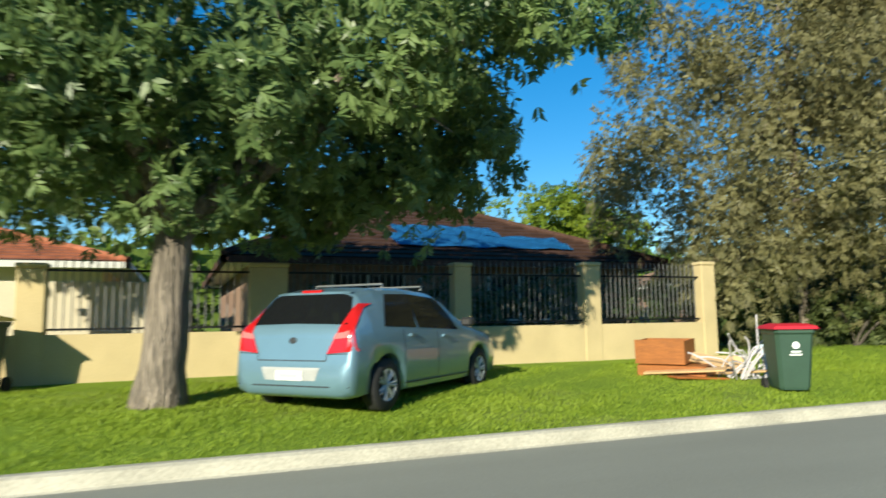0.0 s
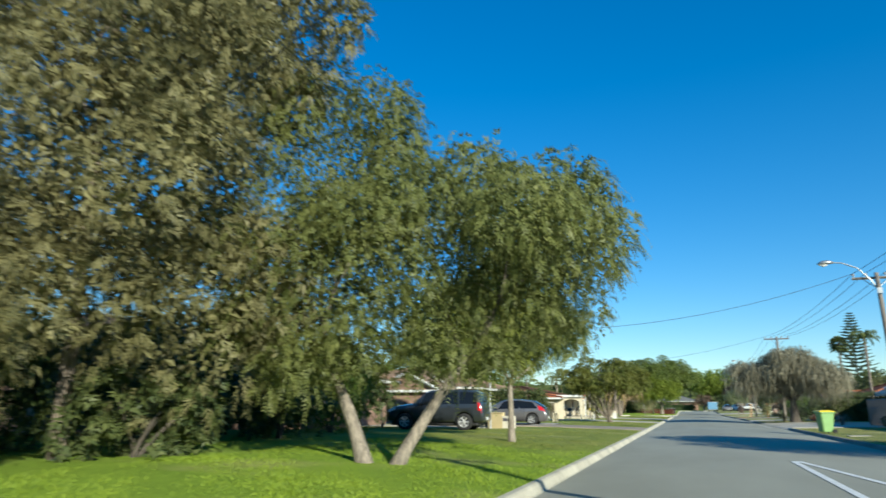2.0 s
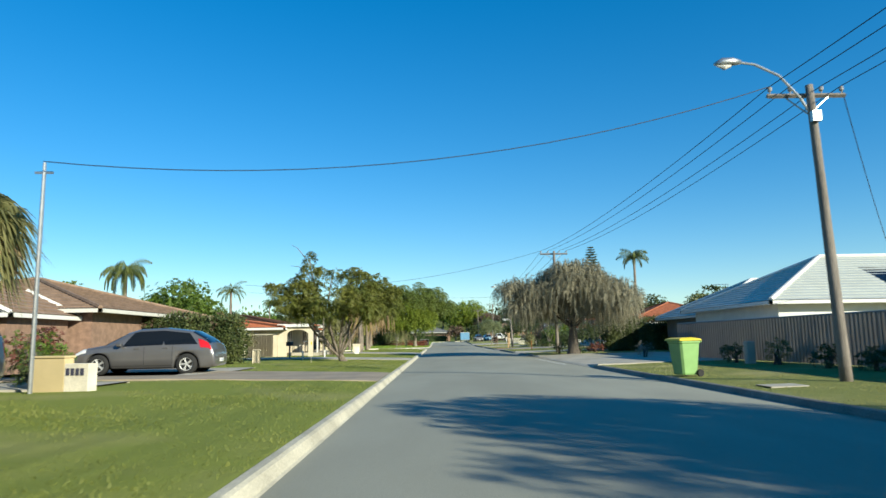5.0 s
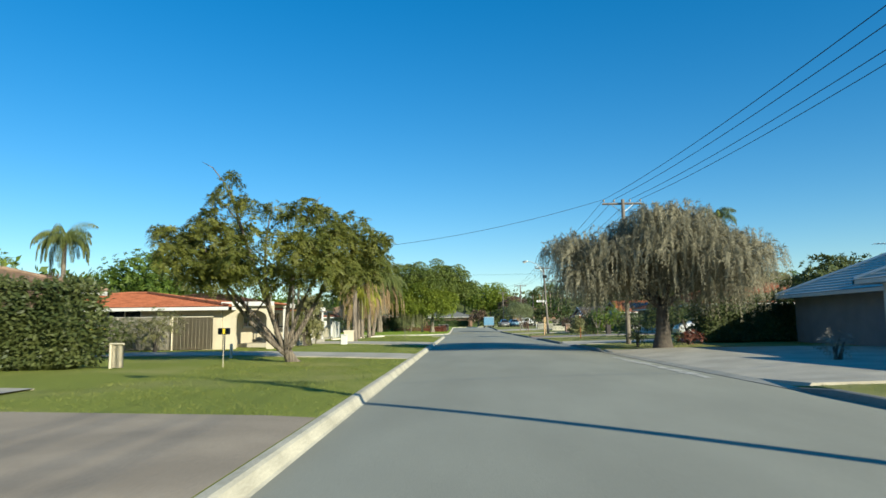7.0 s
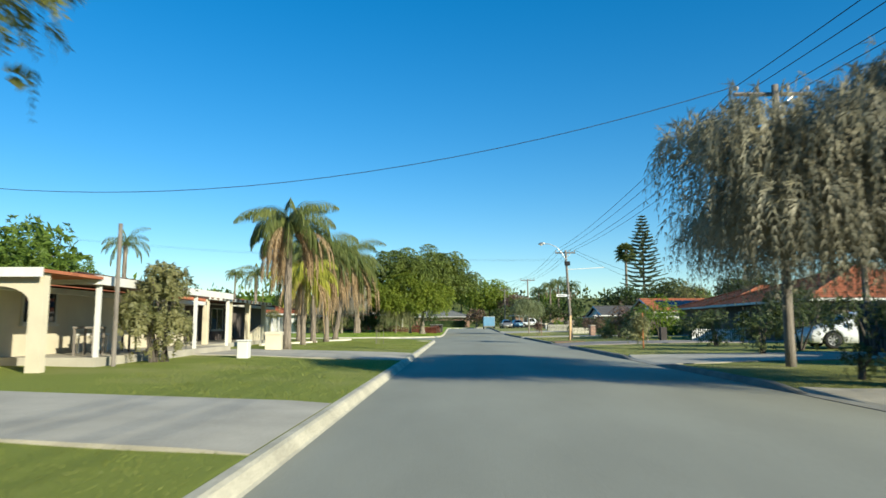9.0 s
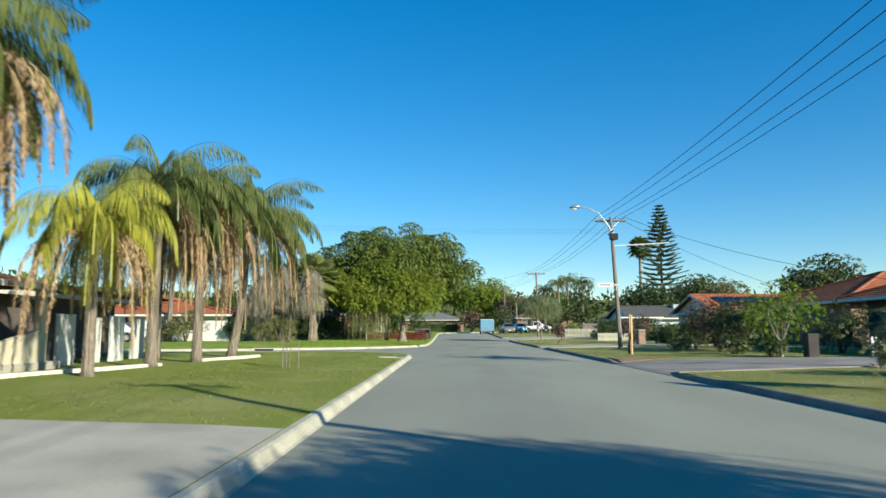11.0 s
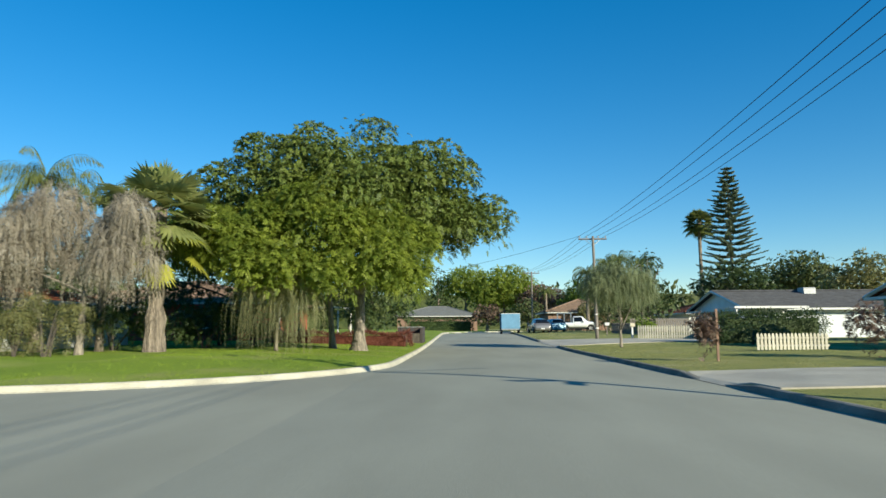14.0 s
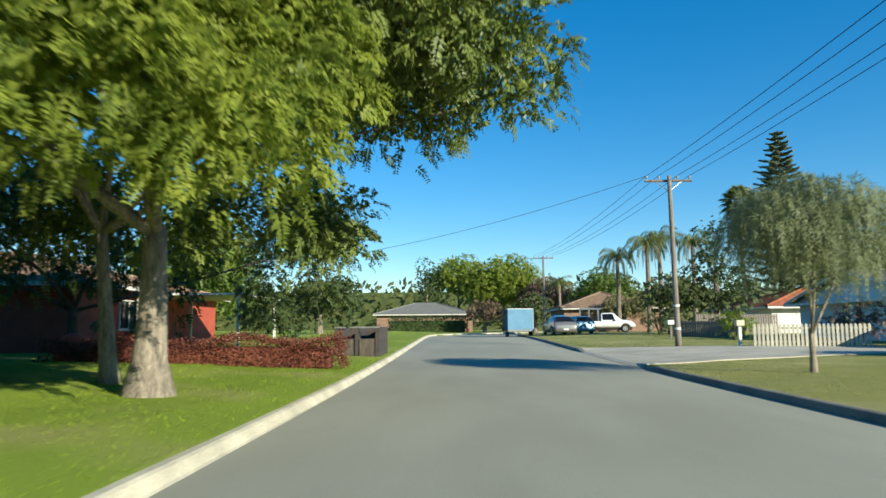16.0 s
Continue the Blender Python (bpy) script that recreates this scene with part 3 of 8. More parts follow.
def hedge(name, label, x0, x1, y0, y1, z0, z1, n, length, width, leafmat, seed, fuzz=0.12):
    """A clipped hedge: leaves on the sides and top of a block, over a dark inner block of twigs."""
    rng = np.random.default_rng(seed)
    sx, sy, sz = x1 - x0, y1 - y0, z1 - z0
    areas = np.array([sy * sz, sy * sz, sx * sz, sx * sz, sx * sy])
    k = rng.choice(5, n, p=areas / areas.sum())
    u, v = rng.uniform(0, 1, n), rng.uniform(0, 1, n)
    p = np.where((k < 2)[:, None], np.stack([np.where(k == 0, x0, x1), y0 + u * sy, z0 + v * sz], 1),
                 np.where((k < 4)[:, None], np.stack([x0 + u * sx, np.where(k == 2, y0, y1), z0 + v * sz], 1), np.stack([x0 + u * sx, y0 + v * sy, np.full(n, z1)], 1)))
    nrm = np.array([[-1, 0, 0], [1, 0, 0], [0, -1, 0], [0, 1, 0], [0, 0, 1]], float)[k]
    wave = 0.12 * np.sin(p[:, :1] * 2.1 + p[:, 1:2] * 1.7) + 0.1 * np.sin(p[:, 2:3] * 3.3 + p[:, 1:2])
    p = p + nrm * (wave + rng.normal(0, fuzz, (n, 1)))
    d = nrm * 0.7 + rng.normal(size=(n, 3)) * 0.6
    d /= np.linalg.norm(d, axis=1, keepdims=True)
    base = np.array([(x0 + x1) / 2, (y0 + y1) / 2, z0])
    ob = thing(name, label, "hedge")
    ob.location = base
    i = 0.22
    bm = boxm(x0 + i - base[0], x1 - i - base[0], y0 + i - base[1], y1 - i - base[1], -0.1, sz - i, 0.1)
    part("core", bm, leafmat, ob)
    part("foliage", quads_mesh("foliage", leaf_quads(p - base, d, length, width, rng), leafmat), None, ob)
    return ob


def frond_quads(base, az, up, length, droop, leaflet, n, rng, width=0.05, hang=0.5, loose=0.13):
    """One feather palm frond: a bowed rib with leaflets on both sides."""
    t = np.linspace(0.06, 1, n)
    dirx, diry = math.cos(az), math.sin(az)
    tf = np.linspace(0, 1, 60)
    th = np.maximum(up - 2.55 * droop * tf ** 1.15, -1.5)
    hor = np.interp(t, tf, np.cumsum(np.cos(th)) / 60 * length)
    z = np.interp(t, tf, np.cumsum(np.sin(th)) / 60 * length)
    c = np.stack([base[0] + dirx * hor, base[1] + diry * hor, base[2] + z], 1)
    tang = np.gradient(c, axis=0)
    tang /= np.linalg.norm(tang, axis=1, keepdims=True)
    side = np.array([-diry, dirx, 0.0])
    out = []
    lens = leaflet * np.sin(np.clip(t * 0.92 + 0.08, 0, 1) * math.pi) ** 0.6
    for s in (-1, 1):
        d = tang * 0.55 + side * s * 0.7 + np.array([0, 0, -hang]) + rng.normal(size=(n, 3)) * loose
        d /= np.linalg.norm(d, axis=1, keepdims=True)
        tip = c + d * lens[:, None]
        tip[:, 2] -= 0.12 * lens
        w = np.cross(d, np.array([0, 0, 1.0])) + 1e-6
        w = w / np.linalg.norm(w, axis=1, keepdims=True) * width / 2
        mid = c + d * lens[:, None] * 0.5
        out.append(np.stack([c, mid + w, tip, mid - w], 1))
    rib = np.stack([c[:-1] - side * 0.02, c[1:] - side * 0.015, c[1:] + side * 0.015, c[:-1] + side * 0.02], 1)
    return np.concatenate(out + [rib])


def feather_palm(name, label, base, height, r, fronds, length, seed, dead=8, leafmat=None, droop=0.9, leaflet=0.55, group="", bow=(0, 0), nl=42, skirt=0.75):
    rng = np.random.default_rng(seed)
    ob = thing(name, label, "palm", group=group)
    ob.location = base
    bm = bmesh.new()
    top = Vector((bow[0], bow[1], height))
    rr = random.Random(seed)
    pts = curve_pts((0, 0, -.15), top, (bow[0] * .3, bow[1] * .3, 0), 12)
    tube(bm, pts, [r * (1.35 if i == 0 else 1.05 - .35 * i / 12) * (1 + .05 * (i % 2)) for i in range(13)], 10, 0.04, rr)
    part("trunk", bm, M_BARK, ob, smooth=True)
    live, brown = [], []
    for i in range(fronds):
        az = i * 2.399 + rng.uniform(-.2, .2)
        up = radians(78 - 74 * (i / fronds) ** 0.85) + rng.uniform(-.1, .1)
        live.append(frond_quads(top, az, up, length * rng.uniform(.85, 1.1), droop * (1.02 + .16 * i / fronds) * rng.uniform(.85, 1.12), leaflet, nl, rng, width=.026, hang=1.6))
    for i in range(dead):
        az = i * 2.1 + rng.uniform(-.4, .4)
        brown.append(frond_quads(top - Vector((0, 0, .15)), az, radians(rng.uniform(-35, 5)), length * rng.uniform(.8, 1.3), skirt * rng.uniform(.9, 1.3), leaflet * .4, nl - 8, rng, width=.024, hang=.6, loose=.3))
    part("fronds", quads_mesh("fronds", np.concatenate(live), leafmat or L_PALM), None, ob)
    if brown:
        part("dead_fronds", quads_mesh("dead_fronds", np.concatenate(brown), L_DEAD), None, ob, "dead tan hanging fronds")
    return ob


def fan_quads(base, az, up, stalk, size, rng, n=22, droop=0.25, thin=1.0):
    """One fan palm leaf: a stalk and a folded fan of blades."""
    d = np.array([math.cos(az) * math.cos(up), math.sin(az) * math.cos(up), math.sin(up)])
    side = np.array([-math.sin(az), math.cos(az), 0.0])
    nrm = np.cross(side, d)
    hub = np.array(base) + d * stalk
    hub[2] -= droop * stalk
    a = np.linspace(-1.9, 1.9, n)
    blade = d * np.cos(a)[:, None] + side * np.sin(a)[:, None]
    blade[:, 2] -= droop * 0.8
    ln = size * (0.75 + 0.25 * np.cos(a))[:, None] * rng.uniform(.9, 1.1, (n, 1))
    w = np.cross(blade, nrm)
    w /= np.linalg.norm(w, axis=1, keepdims=True)
    tip = hub + blade * ln
    tip[:, 2] -= droop * 0.4 * size * rng.uniform(.5, 1.5, n)
    mid = hub + blade * ln * 0.55
    q = np.stack([np.repeat(hub[None], n, 0), mid + w * size * .07 * thin, tip, mid - w * size * .07 * thin], 1)
    b = np.array(base)
    st = np.stack([b - side * .02, hub - side * .015, hub + side * .015, b + side * .02])[None]
    return np.concatenate([q, st])


def fan_palm(name, label, base, height, r, fronds, size, seed, dead=10, leafmat=None, stalk=0.9, group="", fat=1.0, low=0, hang=0.25, thin=1.0):
    rng = np.random.default_rng(seed)
    ob = thing(name, label, "palm", group=group)
    ob.location = base
    bm = bmesh.new()
    tube(bm, [(0, 0, -.15 + (height + .15) * i / 12) for i in range(13)], [r * (1.3 * fat if i == 0 else 1.05 * (fat if i < 4 else 1)) * (1 + .08 * (i % 2)) for i in range(13)], 10, .06, random.Random(seed))
    part("trunk", bm, M_BARK, ob, "shaggy brown palm trunk")
    live = [fan_quads((0, 0, height), i * 2.399, radians(85 - (85 + low) * (i / fronds)), stalk * rng.uniform(.8, 1.1), size * rng.uniform(.85, 1.1), rng, droop=hang, thin=thin) for i in range(fronds)]
    part("fronds", quads_mesh("fronds", np.concatenate(live), leafmat or L_PALM), None, ob)
    if dead:
        br = [fan_quads((0, 0, height - .1 - .25 * rng.uniform(0, 1)), i * 2.2, radians(rng.uniform(-75, -30)), stalk * .8, size * .9, rng, droop=.5) for i in range(dead)]
        part("dead_fronds", quads_mesh("dead_fronds", np.concatenate(br), L_DEAD), None, ob, "dead tan hanging skirt")
    return ob


def norfolk_pine(base, height, spread, seed):
    rng = np.random.default_rng(seed)
    ob = thing("norfolk_pine", "tall symmetrical norfolk pine with tiered branches", "tree")
    ob.location = base
    bm = bmesh.new()
    tube(bm, [(0, 0, height * i / 10) for i in range(11)], [.4 * (1 - i / 10.3) for i in range(11)], 8)
    quads = []
    z = height * .06
    while z < height * .985:
        f = z / height
        ln = spread * (1 - f) ** 0.75 * rng.uniform(.85, 1.05) + .35
        m = 7 if f < .8 else 5
        a0 = rng.uniform(0, 6.28)
        for k in range(m):
            az = a0 + k * 6.283 / m + rng.uniform(-.12, .12)
            t = np.linspace(.12, 1, 34)
            l2 = ln * rng.uniform(.85, 1.1)
            c = np.stack([np.cos(az) * t * l2, np.sin(az) * t * l2, z + l2 * (.16 * t ** 2 - .03)], 1)
            tube(bm, [c[0], c[17], c[-1]], [.06, .04, .015], 4)
            side = np.array([-np.sin(az), np.cos(az), 0])
            for s in (-1, 1):
                d = side * s * .75 + np.array([np.cos(az), np.sin(az), .35]) * .5 + rng.normal(size=(34, 3)) * .12
                d /= np.linalg.norm(d, axis=1, keepdims=True)
                ll = (.75 * (1.15 - t) + .25)[:, None] * min(1.0, .4 + ln / 4)
                w = np.cross(d, side) * 0 + np.array([0, 0, .1])
                w2 = np.array([np.cos(az), np.sin(az), 0]) * .09
                mid = c + d * ll * .5
                quads.append(np.stack([c, mid + w, c + d * ll, mid - w], 1))
                quads.append(np.stack([c, mid + w2, c + d * ll, mid - w2], 1))
        z += height * (.047 - .022 * f)
    part("trunk", bm, M_BARK_DARK, ob)
    part("foliage", quads_mesh("foliage", np.concatenate(quads), L_PINE), None, ob)
    return ob

# ---- building parts ----
M_CREAM = mat("cream render", (0.53, 0.42, 0.225), 0.9, 0.12, 1.5, 50, 0.25)
M_CREAM2 = mat("pale cream render", (0.6, 0.53, 0.39), 0.9, 0.12, 1.5, 50, 0.25)
M_WHITE = mat("white paint", (0.66, 0.65, 0.61), 0.6, 0.1, 2, 40, 0.15)
M_BRICKW = mat("brown brick wall", (0.27, 0.17, 0.12), 0.9, 0.3, 5, 30, 0.4)
M_REDWALL = mat("red painted wall", (0.42, 0.08, 0.05), 0.8, 0.2, 2, 40, 0.2)
# wall colour holds the shade under a verandah and deep eaves
M_DARKW = mat("wall darkened for deep shade", (0.13, 0.105, 0.095), 0.9, 0.3, 5, 30, 0.4)
# grey render with the shade on its road side put into the colour
M_SHADEWALL = mat("grey rendered wall darkened for shade", (0.24, 0.25, 0.27), 0.9, 0.15, 1.5, 50, 0.2)
M_GREYWALL = mat("grey rendered wall", (0.42, 0.42, 0.41), 0.9, 0.15, 1.5, 50, 0.2)
M_ROOF_BROWN = mat("dark brown roof tiles", (0.090, 0.050, 0.038), 0.95, 0.35, 2.5, 18, 0.4, island=0.25, spec=0.1)
M_ROOF_RED = mat("orange red roof tiles", (0.36, 0.13, 0.07), 0.95, 0.3, 2.5, 18, 0.4, island=0.2, spec=0.15)
M_ROOF_TAN = mat("weathered tan roof tiles", (0.27, 0.185, 0.13), 0.95, 0.3, 2.5, 18, 0.4, island=0.2, spec=0.15)
M_ROOF_METAL = mat("pale steel roof sheeting", (0.48, 0.5, 0.46), 0.55, 0.08, 1, 30, 0.1, metal=0.1)
M_ROOF_GREY = mat("dark grey roof tiles", (0.1, 0.1, 0.105), 0.95, 0.3, 2.5, 18, 0.4, island=0.2, spec=0.15)
M_ROOF_PALE = mat("weathered grey roof sheeting", (0.17, 0.175, 0.17), 0.8, 0.2, 2, 20, 0.2)
M_SOLAR = mat("solar panel glass", (0.015, 0.018, 0.035), 0.12, 0.2, 2, 30, 0.0, spec=0.7)
M_GLASS = glass_mat("window glass")
M_FRAME = mat("window frame paint", (0.6, 0.58, 0.52), 0.5, 0.1)
M_DARKM = mat("black iron", (0.015, 0.015, 0.016), 0.5, 0.2, 8, 60, 0.2, metal=0.6)
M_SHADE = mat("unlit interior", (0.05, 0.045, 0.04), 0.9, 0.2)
M_TIMBER = mat("weathered grey timber", (0.23, 0.2, 0.17), 0.9, 0.35, 4, 25, 0.6, stretch=(3, 3, 0.3))
# bars made lighter than the black rails for the light they catch
M_BARS = mat("iron paled for caught sunlight", (0.17, 0.17, 0.165), 0.6, 0.3, 8, 60, 0.2, metal=0.2)
M_WIRE = mat("weathered aluminium wire", (0.3, 0.32, 0.35), 0.6, 0.05)
M_STEELP = mat("galvanised steel", (0.45, 0.46, 0.46), 0.4, 0.15, 8, 60, 0.1, metal=0.8)
M_CERAMIC = mat("insulator ceramic", (0.3, 0.28, 0.26), 0.3, 0.1)
M_WIRE = mat("black cable", (0.015, 0.015, 0.017), 0.7, 0.1)
M_FENCEP = mat("weathered pale fence sheet", (0.42, 0.38, 0.3), 0.7, 0.2, 2, 40, 0.1)
M_CBOND = mat("grey brown steel fence sheet", (0.3, 0.275, 0.25), 0.5, 0.1, 1, 40, 0.1)
# dark blue stands for the shade on this fence
M_CBONDB = mat("steel fence sheet darkened for shade", (0.03, 0.05, 0.065), 0.5, 0.1, 1, 40, 0.1)


def window(parent, wall, u, z, w, h, axis, sign):
    """A window on a wall plane; axis: 'x' means that the wall faces along x."""
    win = new("window")
    win.parent = parent

    def slab2(name, u0, u1, z0, z1, d0, d1, m, p):
        a, b = sorted((wall + sign * d0, wall + sign * d1))
        bm = boxm(a, b, u0, u1, z0, z1) if axis == "x" else boxm(u0, u1, a, b, z0, z1)
        return part(name, bm, m, p)

    slab2("pane", u - w / 2 + .04, u + w / 2 - .04, z + .04, z + h - .04, -.03, .012, M_GLASS, win)
    f = bmesh.new()
    for u0, u1, z0, z1 in ((u - w / 2, u + w / 2, z, z + .05), (u - w / 2, u + w / 2, z + h - .05, z + h), (u - w / 2, u - w / 2 + .05, z + .05, z + h - .05), (u + w / 2 - .05, u + w / 2, z + .05, z + h - .05), (u - .025, u + .025, z + .05, z + h - .05)):
        a, b = sorted((wall - sign * .02, wall + sign * .045))
        box(f, a, b, u0, u1, z0, z1) if axis == "x" else box(f, u0, u1, a, b, z0, z1)
    part("window_frame", f, M_FRAME, win)
    slab2("window_sill", u - w / 2 - .05, u + w / 2 + .05, z - .06, z, -.02, .09, M_FRAME, win)
    return win


def roof_face(bm, eave0, eave1, top0, top1, course=0.33, lap=0.03):
    """Stepped courses from an eave line up to a ridge line (which may be a point), each lapping the one below."""
    e0, e1, t0, t1 = map(Vector, (eave0, eave1, top0, top1))
    up = ((t0 + t1) / 2 - (e0 + e1) / 2)
    n = max(2, int(up.length / course))
    nrm = (e1 - e0).cross(up).normalized()
    if nrm.z < 0:      # run the eave the other way round, so that the faces look out
        e0, e1, t0, t1, nrm = e1, e0, t1, t0, -nrm
    m = max(2, int((e1 - e0).length / 1.2))
    rows = []
    for i in range(n):
        for f, off in ((i / n, lap + .012), ((i + 1) / n, .006)):
            a, b = e0.lerp(t0, f), e1.lerp(t1, f)
            rows.append([bm.verts.new(a.lerp(b, j / m) + nrm * (off + random.uniform(-.004, .004))) for j in range(m + 1)])
    for lo, hi in zip(rows, rows[1:]):
        for j in range(m):
            bm.faces.new((lo[j], lo[j + 1], hi[j + 1], hi[j]))
    return bm


def ridge_cap(bm, a, b, r=0.1):
    tube(bm, [a, b], [r, r], 6)


def house(name, label, x0, x1, y0, y1, z0, wall_h, rise, wallmat, roofmat, ridge="y", hip=True, over=0.6, windows=(), tiles=True, gutter=M_FRAME, cat="house", gablet=False):
    """A single-storey house: four thick walls, windows, roof with tile courses, eaves, gutter and ridge caps."""
    cx, cy = (x0 + x1) / 2, (y0 + y1) / 2
    ob = thing(name, label, cat)
    ob.location = (cx, cy, z0)
    X0, X1, Y0, Y1 = x0 - cx, x1 - cx, y0 - cy, y1 - cy
    T = 0.23
    for bm in (boxm(X0, X0 + T, Y0, Y1, -.3, wall_h), boxm(X1 - T, X1, Y0, Y1, -.3, wall_h), boxm(X0 + T, X1 - T, Y0, Y0 + T, -.3, wall_h), boxm(X0 + T, X1 - T, Y1 - T, Y1, -.3, wall_h)):
        part("wall", bm, wallmat, ob)
    o = over
    A, B, C, D = (X0 - o, Y0 - o), (X1 + o, Y0 - o), (X1 + o, Y1 + o), (X0 - o, Y1 + o)
    ze, zr = wall_h - .02, wall_h + rise
    bm = bmesh.new()
    caps = []
    if ridge == "y":
        h = (X1 - X0) / 2 + o if hip else 0
        R0, R1 = (0, Y0 - o + h, zr), (0, Y1 + o - h, zr)
        roof_face(bm, (*A, ze), (*D, ze), R0, R1), roof_face(bm, (*B, ze), (*C, ze), R0, R1)
        ends = (((*A, ze), (*B, ze), R0), ((*D, ze), (*C, ze), R1))
        if hip:
            caps = [((*A, ze), R0), ((*B, ze), R0), ((*C, ze), R1), ((*D, ze), R1)]
    else:
        h = (Y1 - Y0) / 2 + o if hip else 0
        R0, R1 = (X0 - o + h, 0, zr), (X1 + o - h, 0, zr)
        roof_face(bm, (*A, ze), (*B, ze), R0, R1), roof_face(bm, (*D, ze), (*C, ze), R0, R1)
        ends = (((*A, ze), (*D, ze), R0), ((*B, ze), (*C, ze), R1))
        if hip:
            caps = [((*A, ze), R0), ((*D, ze), R0), ((*C, ze), R1), ((*B, ze), R1)]
    for e0, e1, r in ends:
        if hip:
            roof_face(bm, e0, e1, r, r)
    part("roof", bm, roofmat, ob)
    if not hip:
        for e0, e1, r in ends:
            bm = bmesh.new()
            k = Vector((0, 0, 0)) - Vector(((e0[0] + e1[0]) / 2, (e0[1] + e1[1]) / 2, 0))
            k = k.normalized() * o * 0.9
            vs = [Vector(p) + k for p in (e0, e1, r)]
            b2 = [v + k.normalized() * .15 for v in vs]
            allv = [bm.verts.new(v) for v in vs + b2]
            bm.faces.new(allv[:3]), bm.faces.new(allv[5:2:-1])
            for i in range(3):
                bm.faces.new((allv[i], allv[(i + 1) % 3], allv[3 + (i + 1) % 3], allv[3 + i]))
            part("gable_wall", bm, wallmat, ob)
            bm = bmesh.new()
            for e in (e0, e1):
                tube(bm, [e, r], [.1, .1], 4)
            part("barge_board", bm, gutter, ob)
    bm = bmesh.new()
    for a, b in caps + [(R0, R1)]:
        if (Vector(a) - Vector(b)).length > .1:
            ridge_cap(bm, Vector(a) + Vector((0, 0, .05)), Vector(b) + Vector((0, 0, .05)))
    part("ridge_cap", bm, M_WHITE if roofmat is M_ROOF_METAL else roofmat, ob)
    bm = bmesh.new()
    for p, q in ((A, B), (B, C), (C, D), (D, A)):
        x_, X_ = sorted((p[0], q[0]))
        y_, Y_ = sorted((p[1], q[1]))
        box(bm, x_ - .06, X_ + .06, y_ - .06, Y_ + .06, ze - .14, ze + .01)
    part("gutter", bm, gutter, ob)
    part("eaves_lining", boxm(A[0], C[0], A[1], C[1], ze - .1, ze - .06), M_WHITE, ob)
    for side, u, z, w, h in windows:
        axis = "x" if side in "+x-x" and "x" in side else "y"
        sg = 1 if side[0] == "+" else -1
        wl = (X1 if sg > 0 else X0) if axis == "x" else (Y1 if sg > 0 else Y0)
        window(ob, wl, u - (cy if axis == "x" else cx), z, w, h, axis, sg)
    return ob


# ---- street furniture ----
def power_pole(x, y, h, label, lean=(0, 0), lamp=True, arm_dir=(1, 0), sign=False, wide=1.9, r=0.12):
    z = lawn(x, y)
    ob = thing("power_pole", label, "power pole", group="power poles along the street")
    ob.location = (x, y, z)
    T = Vector((lean[0], lean[1], h))
    bm = bmesh.new()
    tube(bm, [T * (i / 10) if i else Vector((0, 0, -.3)) for i in range(11)], [r * (1.12 - .38 * i / 10) for i in range(11)], 12, .03, random.Random(int(y)))
    part("pole", bm, M_TIMBER, ob, smooth=True)
    d = Vector((arm_dir[0], arm_dir[1], 0)).normalized()
    n = Vector((-d.y, d.x, 0))
    arm = T - Vector((0, 0, .2))
    bm = bmesh.new()
    tube(bm, [arm - d * wide / 2 + n * .16, arm + d * wide / 2 + n * .16], [.06, .06], 4)
    part("crossarm", bm, M_TIMBER, ob)
    for s in (-1, 1):
        bm = bmesh.new()
        tube(bm, [arm + d * s * wide * .3 + n * .16, arm - Vector((0, 0, .5)) + n * .1], [.018, .018], 5)
        part("brace", bm, M_STEELP, ob)
    pins = [arm + d * u * wide + n * .16 for u in (-.46, -.2, .2, .46)]
    for p in pins:
        bm = bmesh.new()
        tube(bm, [p, p + Vector((0, 0, .1)), p + Vector((0, 0, .13)), p + Vector((0, 0, .2)), p + Vector((0, 0, .24))], [.015, .015, .05, .055, .02], 8)
        part("insulator", bm, M_CERAMIC, ob)
    if lamp:
        bm = bmesh.new()
        q = [T + Vector((0, 0, -.75)), T + Vector((-.25, 0, -.3)), T + Vector((-.7, 0, .25)), T + Vector((-1.3, -.05, .52)), T + Vector((-1.75, -.1, .56))]
        tube(bm, q, [.03] * 5, 8)
        part("lamp_arm", bm, M_STEELP, ob)
        head = new("lamp_head", bm_mesh("lamp_head", tube(bmesh.new(), [q[-1] + Vector((.1, 0, 0)), q[-1] + Vector((-.1, 0, .02)), q[-1] + Vector((-.35, 0, 0)), q[-1] + Vector((-.55, 0, -.04))], [.05, .1, .11, .03], 10), M_STEELP, True))
        head.parent = ob
        bm = bmesh.new()
        tube(bm, [q[-1] + Vector((-.15, 0, -.08)), q[-1] + Vector((-.3, 0, -.12)), q[-1] + Vector((-.48, 0, -.07))], [.04, .07, .03], 8)
        part("lens", bm, M_FRAME, head)
        part("control_box", boxm(T.x - .1, T.x + .1, T.y - .24, T.y - .1, T.z - .95, T.z - .7), M_STEELP, ob)
    return ob, [Vector((x, y, z)) + p + Vector((0, 0, .24)) for p in pins]


def wire(a, b, sag, label="thin black overhead power line", r=0.011, n=18, group="", material=None):
    a, b = Vector(a), Vector(b)
    bm = bmesh.new()
    tube(bm, [a.lerp(b, i / n) - Vector((0, 0, 4 * sag * (i / n) * (1 - i / n))) - a for i in range(n + 1)], [r] * (n + 1), 5)
    ob = thing("power_line", label, "cable", group=group, me=bm_mesh("power_line", bm, material or M_WIRE))
    ob.location = a
    return ob


